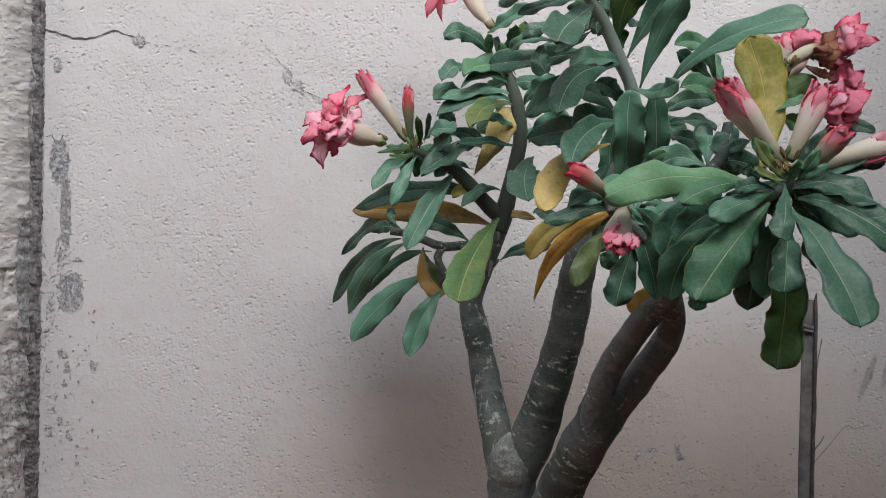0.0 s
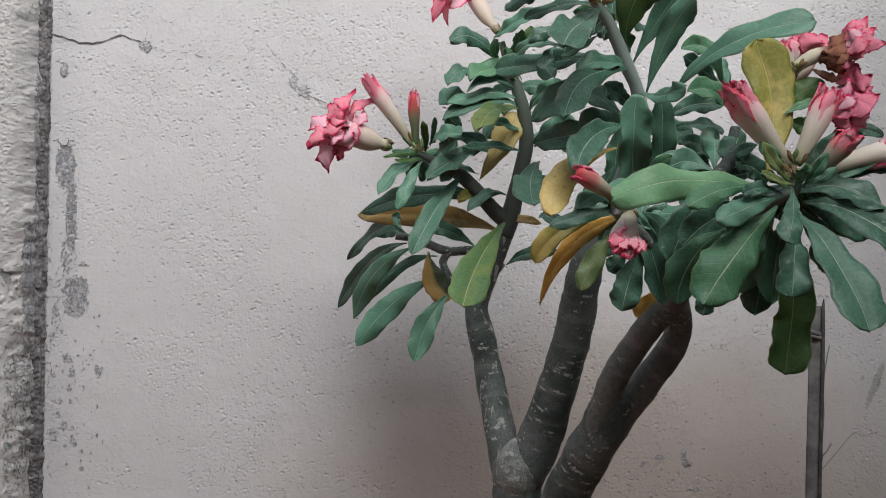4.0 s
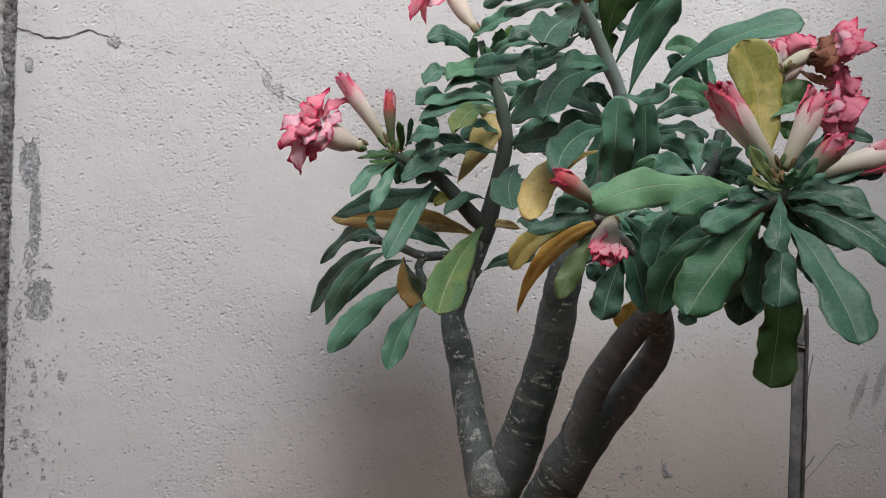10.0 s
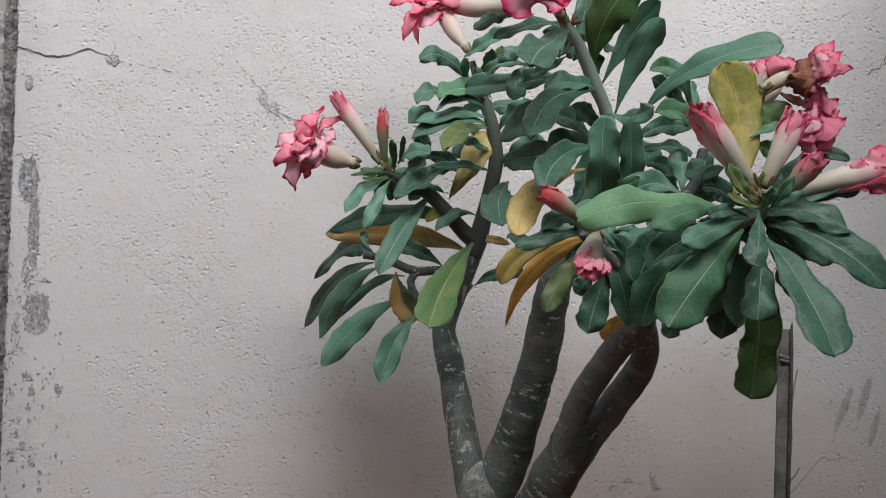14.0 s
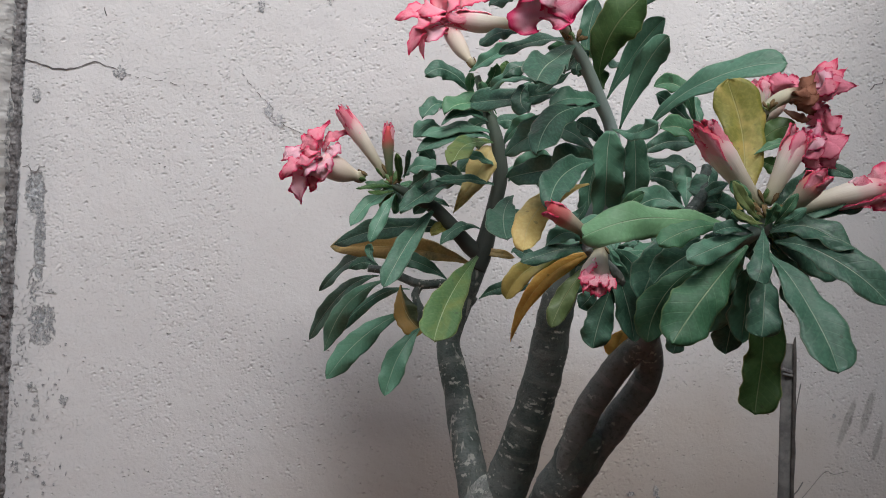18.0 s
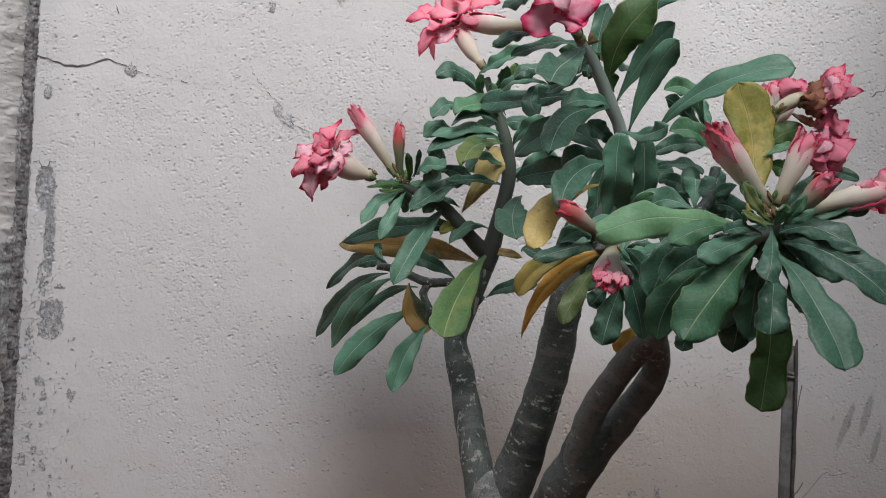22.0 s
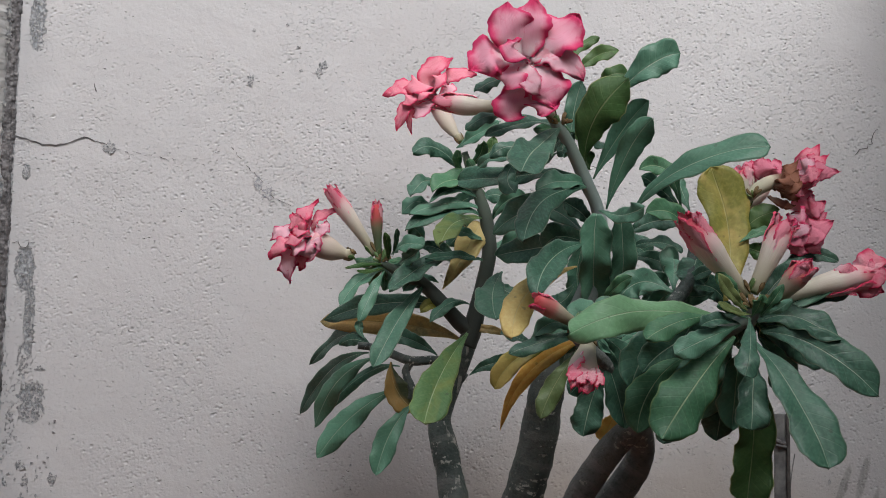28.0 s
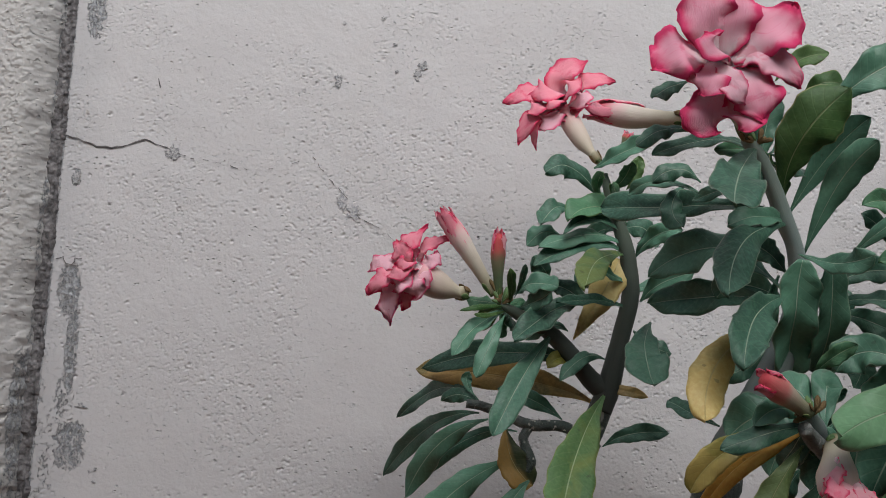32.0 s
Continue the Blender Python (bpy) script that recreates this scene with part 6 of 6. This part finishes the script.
leaf(plant, (0.229, 0.586, 0.673), (0.225, 0.590, 0.666), (0.223, 0.597, 0.655), 0.0116, 50, "m")
leaf(plant, (0.229, 0.586, 0.673), (0.222, 0.589, 0.667), (0.218, 0.602, 0.658), 0.0090, 37, "m")
leaf(plant, (0.229, 0.586, 0.673), (0.219, 0.593, 0.667), (0.208, 0.595, 0.658), 0.0132, 37, "n")
leaf(plant, (0.229, 0.586, 0.673), (0.219, 0.594, 0.672), (0.206, 0.593, 0.667), 0.0104, 37, "m")
leaf(plant, (0.135, 0.630, 0.660), (0.145, 0.636, 0.655), (0.155, 0.637, 0.647), 0.0101, 37, "m")
leaf(plant, (0.135, 0.630, 0.660), (0.141, 0.636, 0.653), (0.148, 0.646, 0.643), 0.0100, 50, "m")
leaf(plant, (0.135, 0.630, 0.660), (0.138, 0.632, 0.654), (0.143, 0.643, 0.644), 0.0106, 50, "o")
leaf(plant, (0.135, 0.630, 0.660), (0.135, 0.637, 0.652), (0.134, 0.636, 0.641), 0.0062, 15, "n")
leaf(plant, (0.135, 0.630, 0.660), (0.129, 0.633, 0.650), (0.126, 0.645, 0.637), 0.0156, 50, "m")
leaf(plant, (0.135, 0.630, 0.660), (0.129, 0.635, 0.655), (0.123, 0.637, 0.647), 0.0062, 15, "m")
leaf(plant, (0.135, 0.630, 0.660), (0.124, 0.635, 0.658), (0.114, 0.643, 0.654), 0.0131, 50, "m")
leaf(plant, (-0.007, 0.850, 0.716), (0.001, 0.857, 0.721), (0.011, 0.861, 0.722), 0.0067, 15, "n")
leaf(plant, (-0.007, 0.850, 0.716), (0.005, 0.854, 0.715), (0.018, 0.864, 0.711), 0.0089, 15, "m")
leaf(plant, (-0.007, 0.850, 0.716), (-0.002, 0.852, 0.710), (0.003, 0.859, 0.700), 0.0116, 50, "m")
leaf(plant, (-0.007, 0.850, 0.716), (-0.007, 0.856, 0.707), (-0.007, 0.859, 0.694), 0.0114, 37, "n")
leaf(plant, (-0.007, 0.850, 0.716), (-0.015, 0.857, 0.710), (-0.021, 0.859, 0.699), 0.0089, 15, "o")
leaf(plant, (-0.007, 0.850, 0.716), (-0.016, 0.854, 0.714), (-0.024, 0.859, 0.708), 0.0116, 50, "o")
leaf(plant, (-0.007, 0.850, 0.716), (-0.020, 0.853, 0.720), (-0.034, 0.865, 0.721), 0.0135, 37, "n")
leaf(plant, (0.143, 0.725, 0.816), (0.156, 0.733, 0.823), (0.168, 0.733, 0.824), 0.0121, 50, "m")
leaf(plant, (0.143, 0.725, 0.816), (0.158, 0.731, 0.813), (0.173, 0.735, 0.806), 0.0157, 50, "m")
leaf(plant, (0.143, 0.725, 0.816), (0.150, 0.729, 0.804), (0.157, 0.737, 0.789), 0.0199, 50, "o")
leaf(plant, (0.143, 0.725, 0.816), (0.140, 0.730, 0.808), (0.137, 0.738, 0.798), 0.0076, 15, "m")
leaf(plant, (0.143, 0.725, 0.816), (0.132, 0.728, 0.810), (0.123, 0.740, 0.802), 0.0145, 37, "m")
leaf(plant, (0.143, 0.725, 0.816), (0.128, 0.729, 0.819), (0.112, 0.735, 0.819), 0.0124, 15, "n")
blade("bract", (-0.010, 0.840, 0.718), (-0.013, 0.836, 0.720), (-0.017, 0.836, 0.721), 0.0024, 10, FRESH, plant, oval_shape, rows=8, cols=4)
blade("bract", (-0.010, 0.840, 0.718), (-0.012, 0.836, 0.721), (-0.015, 0.838, 0.723), 0.0022, 10, SEPAL_DRY, plant, oval_shape, rows=8, cols=4)
blade("bract", (-0.010, 0.840, 0.718), (-0.013, 0.836, 0.725), (-0.017, 0.841, 0.731), 0.0044, 10, FRESH, plant, oval_shape, rows=8, cols=4)
blade("bract", (-0.010, 0.840, 0.718), (-0.011, 0.836, 0.722), (-0.013, 0.840, 0.725), 0.0023, 10, SEPAL_DRY, plant, oval_shape, rows=8, cols=4)
blade("bract", (-0.010, 0.840, 0.718), (-0.011, 0.836, 0.725), (-0.012, 0.844, 0.730), 0.0035, 10, SEPAL_DRY, plant, oval_shape, rows=8, cols=4)
blade("bract", (-0.010, 0.840, 0.718), (-0.007, 0.836, 0.726), (-0.005, 0.838, 0.732), 0.0043, 10, FRESH, plant, oval_shape, rows=8, cols=4)
blade("bract", (-0.010, 0.840, 0.718), (-0.007, 0.836, 0.723), (-0.005, 0.835, 0.727), 0.0031, 10, FRESH, plant, oval_shape, rows=8, cols=4)
blade("bract", (-0.010, 0.840, 0.718), (-0.006, 0.836, 0.723), (-0.002, 0.836, 0.727), 0.0034, 10, SEPAL_DRY, plant, oval_shape, rows=8, cols=4)
blade("bract", (-0.010, 0.840, 0.718), (-0.005, 0.836, 0.721), (-0.001, 0.843, 0.724), 0.0031, 10, SEPAL_DRY, plant, oval_shape, rows=8, cols=4)
blade("bract", (0.227, 0.576, 0.678), (0.221, 0.572, 0.680), (0.220, 0.579, 0.680), 0.0026, 10, FRESH, plant, oval_shape, rows=8, cols=4)
blade("bract", (0.227, 0.576, 0.678), (0.221, 0.572, 0.681), (0.218, 0.579, 0.683), 0.0032, 10, SEPAL_DRY, plant, oval_shape, rows=8, cols=4)
blade("bract", (0.227, 0.576, 0.678), (0.221, 0.572, 0.684), (0.218, 0.575, 0.688), 0.0039, 10, SEPAL_DRY, plant, oval_shape, rows=8, cols=4)
blade("bract", (0.227, 0.576, 0.678), (0.225, 0.572, 0.683), (0.227, 0.580, 0.688), 0.0027, 10, SEPAL_DRY, plant, oval_shape, rows=8, cols=4)
blade("bract", (0.227, 0.576, 0.678), (0.226, 0.572, 0.683), (0.229, 0.580, 0.687), 0.0025, 10, SEPAL_DRY, plant, oval_shape, rows=8, cols=4)
blade("bract", (0.227, 0.576, 0.678), (0.226, 0.572, 0.682), (0.230, 0.579, 0.685), 0.0020, 10, SEPAL_DRY, plant, oval_shape, rows=8, cols=4)
blade("bract", (0.227, 0.576, 0.678), (0.228, 0.572, 0.682), (0.231, 0.575, 0.685), 0.0025, 10, SEPAL_DRY, plant, oval_shape, rows=8, cols=4)
blade("bract", (0.227, 0.576, 0.678), (0.231, 0.572, 0.683), (0.237, 0.572, 0.686), 0.0039, 10, SEPAL_DRY, plant, oval_shape, rows=8, cols=4)
blade("bract", (0.227, 0.576, 0.678), (0.232, 0.572, 0.680), (0.237, 0.570, 0.681), 0.0036, 10, FRESH, plant, oval_shape, rows=8, cols=4)
blade("bract", (0.130, 0.710, 0.817), (0.125, 0.706, 0.819), (0.122, 0.709, 0.820), 0.0023, 10, SEPAL_DRY, plant, oval_shape, rows=8, cols=4)
blade("bract", (0.130, 0.710, 0.817), (0.126, 0.706, 0.820), (0.123, 0.706, 0.822), 0.0023, 10, SEPAL_DRY, plant, oval_shape, rows=8, cols=4)
blade("bract", (0.130, 0.710, 0.817), (0.127, 0.706, 0.822), (0.126, 0.709, 0.826), 0.0029, 10, FRESH, plant, oval_shape, rows=8, cols=4)
blade("bract", (0.130, 0.710, 0.817), (0.131, 0.706, 0.823), (0.134, 0.713, 0.829), 0.0033, 10, SEPAL_DRY, plant, oval_shape, rows=8, cols=4)
blade("bract", (0.130, 0.710, 0.817), (0.132, 0.706, 0.820), (0.135, 0.709, 0.823), 0.0024, 10, SEPAL_DRY, plant, oval_shape, rows=8, cols=4)
blade("bract", (0.130, 0.710, 0.817), (0.134, 0.706, 0.820), (0.138, 0.704, 0.820), 0.0031, 10, SEPAL_DRY, plant, oval_shape, rows=8, cols=4)
blade("bract", (0.130, 0.615, 0.665), (0.124, 0.611, 0.664), (0.120, 0.615, 0.661), 0.0029, 10, SEPAL_DRY, plant, oval_shape, rows=8, cols=4)
blade("bract", (0.130, 0.615, 0.665), (0.124, 0.611, 0.665), (0.121, 0.616, 0.665), 0.0026, 10, SEPAL_DRY, plant, oval_shape, rows=8, cols=4)
blade("bract", (0.130, 0.615, 0.665), (0.126, 0.611, 0.669), (0.123, 0.609, 0.671), 0.0026, 10, SEPAL_DRY, plant, oval_shape, rows=8, cols=4)
blade("bract", (0.130, 0.615, 0.665), (0.127, 0.611, 0.670), (0.128, 0.619, 0.674), 0.0028, 10, FRESH, plant, oval_shape, rows=8, cols=4)
blade("bract", (0.130, 0.615, 0.665), (0.130, 0.611, 0.670), (0.131, 0.613, 0.675), 0.0032, 10, SEPAL_DRY, plant, oval_shape, rows=8, cols=4)
blade("bract", (0.130, 0.615, 0.665), (0.132, 0.611, 0.669), (0.137, 0.618, 0.672), 0.0029, 10, SEPAL_DRY, plant, oval_shape, rows=8, cols=4)
blade("bract", (0.241, 0.610, 0.751), (0.237, 0.606, 0.752), (0.237, 0.612, 0.754), 0.0015, 10, FRESH, plant, oval_shape, rows=8, cols=4)
blade("bract", (0.241, 0.610, 0.751), (0.237, 0.606, 0.754), (0.237, 0.610, 0.757), 0.0021, 10, SEPAL_DRY, plant, oval_shape, rows=8, cols=4)
blade("bract", (0.241, 0.610, 0.751), (0.239, 0.606, 0.754), (0.240, 0.609, 0.756), 0.0016, 10, FRESH, plant, oval_shape, rows=8, cols=4)
blade("bract", (0.241, 0.610, 0.751), (0.241, 0.606, 0.755), (0.244, 0.609, 0.759), 0.0025, 10, SEPAL_DRY, plant, oval_shape, rows=8, cols=4)
blade("bract", (0.241, 0.610, 0.751), (0.242, 0.606, 0.754), (0.245, 0.605, 0.756), 0.0023, 10, SEPAL_DRY, plant, oval_shape, rows=8, cols=4)
tube("crown_tip", [(0.230, 0.605, 0.665, 0.0050), (0.229, 0.593, 0.669, 0.0057), (0.228, 0.584, 0.673, 0.0059), (0.228, 0.579, 0.678, 0.0048), (0.228, 0.578, 0.682, 0.0026)], YOUNG, plant, 16, 8, 0.08, along="unit")
tube("crown_tip", [(0.141, 0.635, 0.652, 0.0040), (0.137, 0.628, 0.657, 0.0048), (0.132, 0.622, 0.662, 0.0043), (0.129, 0.618, 0.666, 0.0024)], YOUNG, plant, 16, 8, 0.08, along="unit")

# shaded leaves on the far side of the stems
behind = random.Random(8)
for x, y, z, count, reach in ((0.086, 0.865, 0.735, 2, 0.045), (0.078, 0.865, 0.780, 3, 0.035), (0.165, 0.745, 0.725, 2, 0.050), (0.205, 0.668, 0.690, 4, 0.042), (0.150, 0.650, 0.655, 6, 0.045)):
    for k in range(count):
        w = radians(360 / count * k + behind.uniform(-20, 20))
        far = reach * behind.uniform(0.75, 1.1)
        c, d = math.cos(w) * far, math.sin(w) * far * 0.6
        leaf(plant, (x, y, z), (x + c * 0.6, y + 0.012, z + d * 0.6 + 0.008), (x + c, y + 0.018, z + d - 0.004), 0.021 * behind.uniform(0.85, 1.2), behind.randint(5, 35), "m")


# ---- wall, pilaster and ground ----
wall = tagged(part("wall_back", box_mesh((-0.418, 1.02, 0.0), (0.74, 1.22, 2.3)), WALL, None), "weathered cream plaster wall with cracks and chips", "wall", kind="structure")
ground = tagged(part("ground", box_mesh((-40, -40, -0.2), (40, 40, 0.0)), EARTH, None), "bare reddish earth in front of the wall", "ground", kind="structure")
pilaster = tagged(part("wall_pilaster", box_mesh((-0.95, 0.995, 0.0), (-0.446, 1.22, 2.3), 0.004, 3), ROUGH, None), "rough plastered pilaster at the end of the wall", "wall", kind="structure")
groove = tagged(part("trim", box_mesh((-0.447, 1.0275, 0.0), (-0.4185, 1.2, 2.29)), GRIME, None), "dark mouldy gap beside the pilaster", "gap", kind="structure")
# stands out of view, added to block light from the wall's lower right
tagged(part("wall_side", box_mesh((0.565, -0.7, 0.0), (0.74, 1.018, 1.20)), DARK_CEMENT, None), "unseen dark cement side wall, added to shade the lower right", "wall", kind="structure")
# added behind the camera so the back wall gets less sun lower down
tagged(part("wall_front", box_mesh((-2.0, -0.9, 0.0), (0.74, -0.702, 2.12)), WALL, None), "unseen plain plastered wall behind the camera, added to cut low light", "wall", kind="structure")
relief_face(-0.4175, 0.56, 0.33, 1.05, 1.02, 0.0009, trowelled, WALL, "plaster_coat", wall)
relief_face(-0.431, -0.4130, 0.28, 1.08, 1.022, 0.0009, joint_fill, GRIME, "joint_mortar", groove, True)
relief_face(-0.56, -0.4190, 0.28, 1.08, 0.994, 0.00085, rough_cast, ROUGH, "rough_coat", pilaster, True)

crack("crack", wall, [(-0.4188, 0.8598, 1.0182), (-0.4071, 0.8576, 1.0182), (-0.3959, 0.8542, 1.0182), (-0.3804, 0.849, 1.0182), (-0.3651, 0.8506, 1.0182), (-0.3498, 0.8546, 1.0182), (-0.3395, 0.8585, 1.0182), (-0.3253, 0.8552, 1.0182), (-0.3147, 0.8511, 1.0182)], 0.002, None, 3)
crack("crack", wall, [(-0.3147, 0.8511, 1.0182), (-0.3004, 0.8453, 1.0182), (-0.2789, 0.8421, 1.0182), (-0.2419, 0.8367, 1.0182), (-0.2296, 0.8364, 1.0182), (-0.21, 0.8424, 1.0182), (-0.182, 0.8516, 1.0182)], 0.0009, None, 4, 0.55)
crack("crack", wall, [(-0.182, 0.8516, 1.0182), (-0.1681, 0.8359, 1.0182), (-0.1556, 0.8239, 1.0182), (-0.143, 0.8119, 1.0182)], 0.0009, None, 5, 0.5)
crack("crack", wall, [(-0.1378, 0.7997, 1.0182), (-0.1241, 0.7927, 1.0182), (-0.1105, 0.7868, 1.0182), (-0.0979, 0.7761, 1.0182)], 0.0009, None, 6, 0.4)
crack("crack", wall, [(0.5056, 0.86, 1.0182), (0.5101, 0.8655, 1.0182), (0.5199, 0.8668, 1.0182), (0.5204, 0.8721, 1.0182), (0.525, 0.8711, 1.0182), (0.5228, 0.8775, 1.0182), (0.5266, 0.8836, 1.0182), (0.5311, 0.8885, 1.0182)], 0.0014, None, 7)
crack("crack", wall, [(0.5258, 0.7988, 1.0182), (0.5321, 0.7983, 1.0182), (0.5396, 0.796, 1.0182), (0.5472, 0.7942, 1.0182)], 0.001, None, 8)
crack("crack", wall, [(-0.3317, 0.9186, 1.0182), (-0.3291, 0.9092, 1.0182)], 0.0016, None, 9)
crack("crack", wall, [(-0.411, 0.7426, 1.0182), (-0.4043, 0.7452, 1.0182), (-0.403, 0.7403, 1.0182), (-0.3986, 0.7379, 1.0182), (-0.3944, 0.7405, 1.0182), (-0.3933, 0.7454, 1.0182), (-0.3871, 0.7443, 1.0182)], 0.0014, None, 11)
ragged("chip", wall, -0.3128, 1.0182, 0.8474, 0.0135, 0.0147, CHIP, 20)
ragged("chip", wall, -0.4, 1.0182, 0.8203, 0.0092, 0.0184, CHIP, 21)
ragged("chip", wall, -0.1627, 1.0182, 0.9273, 0.0094, 0.0151, CHIP, 22)
ragged("chip", wall, -0.0853, 1.0182, 0.945, 0.0126, 0.0113, CHIP, 23)
ragged("chip", wall, -0.0893, 1.0182, 0.937, 0.0100, 0.0113, CHIP, 24)
ragged("chip", wall, -0.3876, 1.0182, 0.5074, 0.0086, 0.0086, CHIP, 25)
ragged("chip", wall, -0.3853, 1.0182, 0.4921, 0.0092, 0.0098, CHIP, 26)
ragged("chip", wall, -0.3566, 1.0182, 0.4958, 0.0110, 0.0135, CHIP, 27)
ragged("chip", wall, -0.388, 1.0182, 0.4748, 0.0061, 0.0049, CHIP, 28)
ragged("chip", wall, -0.3817, 1.0182, 0.4173, 0.0098, 0.0110, CHIP, 29)
ragged("chip", wall, -0.3932, 1.0182, 0.4349, 0.0086, 0.0135, CHIP, 30)
ragged("chip", wall, -0.404, 1.0182, 0.4254, 0.0086, 0.0147, CHIP, 31)
ragged("chip", wall, 0.2789, 1.0182, 0.4147, 0.0086, 0.0160, CHIP, 32)
ragged("chip", wall, 0.2834, 1.0182, 0.4056, 0.0110, 0.0086, CHIP, 33)
ragged("chip", wall, 0.295, 1.0182, 0.3789, 0.0110, 0.0086, CHIP, 34)
ragged("chip", wall, 0.2344, 1.0182, 0.4045, 0.0074, 0.0074, CHIP, 35)
ragged("chip", wall, 0.2514, 1.0182, 0.4122, 0.0135, 0.0049, CHIP, 36)
ragged("chip", wall, 0.4713, 1.0182, 0.5018, 0.0049, 0.0074, CHIP, 37)
ragged("chip", wall, -0.044, 1.0182, 0.5133, 0.0049, 0.0043, CHIP, 38)
ragged("chip", wall, -0.3724, 1.0182, 0.3894, 0.0086, 0.0061, CHIP, 39)
ragged("chip", wall, -0.3975, 1.0182, 0.4624, 0.0049, 0.0086, CHIP, 40)
ragged("chip", wall, -0.4056, 1.0182, 0.4898, 0.0049, 0.0061, CHIP, 41)
ragged("chip", wall, -0.1612, 1.0182, 0.9824, 0.0047, 0.0047, CHIP, 42)
ragged("chip", wall, -0.1089, 1.0182, 0.9384, 0.0042, 0.0031, CHIP, 43)
ragged("chip", wall, -0.1243, 1.0182, 0.989, 0.0049, 0.0044, CHIP, 44)
ragged("chip", wall, -0.1115, 1.0182, 0.9645, 0.0065, 0.0033, CHIP, 45)
ragged("chip", wall, -0.3925, 1.0182, 0.5085, 0.0049, 0.0049, CHIP, 46)
ragged("chip", wall, -0.3996, 1.0182, 0.447, 0.0055, 0.0098, CHIP, 47)
ragged("chip", wall, -0.3747, 1.0182, 0.6101, 0.0123, 0.0055, CHIP, 48)
ragged("chip", wall, -0.3729, 1.0182, 0.4077, 0.0055, 0.0055, CHIP, 49)
ragged("chip", wall, -0.1504, 1.0182, 0.8118, 0.0147, 0.0209, FAINT, 301)
ragged("chip", wall, -0.1397, 1.0182, 0.8022, 0.0184, 0.0160, FAINT, 302)

# small flecks of lost paint along the wall's damp end
fleck_rnd = random.Random(41)
for k in range(60):
    fx = -0.4091 + 0.062 * fleck_rnd.random() ** 1.7
    fz = fleck_rnd.uniform(0.3642, 0.5602)
    ragged("chip", wall, fx, 1.0182, fz, fleck_rnd.uniform(0.0012, 0.0048), fleck_rnd.uniform(0.002, 0.0065), CHIP, 400 + k, points=18)



# ---- stake and dry twigs ----
stake = thing("garden_stake", "weathered grey cane stake split at its top, standing beside the plant", "stake", (0.341, 0.888, 0.0))
tube("pole", [(0.3668, 0.8880, 0.5846, 0.0050), (0.3668, 0.8880, 0.5838, 0.0059), (0.3669, 0.8880, 0.5600, 0.0061), (0.3668, 0.8880, 0.5000, 0.0063), (0.3662, 0.8880, 0.4055, 0.0065), (0.3655, 0.8880, 0.2015, 0.0068), (0.3645, 0.8880, 0.0000, 0.0070)], CANE, stake, 12, 6, 0.04, flat=0.5)
tube("splinter", [(0.3727, 0.8840, 0.5925, 0.0004), (0.3722, 0.8840, 0.5833, 0.0015), (0.3727, 0.8840, 0.5540, 0.0017), (0.3724, 0.8840, 0.5006, 0.0017), (0.3717, 0.8840, 0.4066, 0.0018), (0.3712, 0.8840, 0.2500, 0.0018)], DARK_CANE, stake, 7, 6, 0.1, "dark split sliver of cane")
tube("node", [(0.3610, 0.8842, 0.5622, 0.0016), (0.3640, 0.8835, 0.5604, 0.0022), (0.3672, 0.8835, 0.5592, 0.0024), (0.3705, 0.8842, 0.5590, 0.0014)], GRIME, stake, 8, 4, 0.2, "dark broken ring of the cane")
tube("node_lip", [(0.3612, 0.8838, 0.5572, 0.0013), (0.3650, 0.8828, 0.5566, 0.0018), (0.3706, 0.8838, 0.5556, 0.0012)], CANE, stake, 8, 4, 0.15, "pale lip under the ring")
tagged(tube("dry_twig", [(0.3889, 0.9000, 0.4537, 0.0006), (0.3829, 0.8970, 0.4461, 0.0006), (0.3769, 0.8920, 0.4412, 0.0006), (0.3750, 0.8900, 0.4190, 0.0006)], CANE, None, 6, 5, 0.15), "thin dry brown twig leaning on the stake", "twig", group="dry twigs by the stake")
tagged(tube("dry_twig", [(0.4610, 0.9600, 0.4541, 0.0003), (0.4392, 0.9450, 0.4532, 0.0003), (0.4233, 0.9300, 0.4582, 0.0003), (0.3982, 0.9100, 0.4430, 0.0003), (0.3768, 0.8920, 0.4304, 0.0003)], CANE, None, 6, 5, 0.15), "thin dry brown twig bent towards the wall", "twig", group="dry twigs by the stake")
tagged(tube("dry_twig", [(0.3853, 0.9000, 0.5472, 0.0005), (0.3793, 0.8950, 0.5233, 0.0005), (0.3775, 0.8930, 0.4992, 0.0005), (0.3777, 0.8920, 0.4778, 0.0005), (0.3743, 0.8900, 0.4314, 0.0005), (0.3735, 0.8900, 0.3950, 0.0005)], CANE, None, 6, 5, 0.15), "thin dry upright stalk behind the stake", "twig", group="dry twigs by the stake")
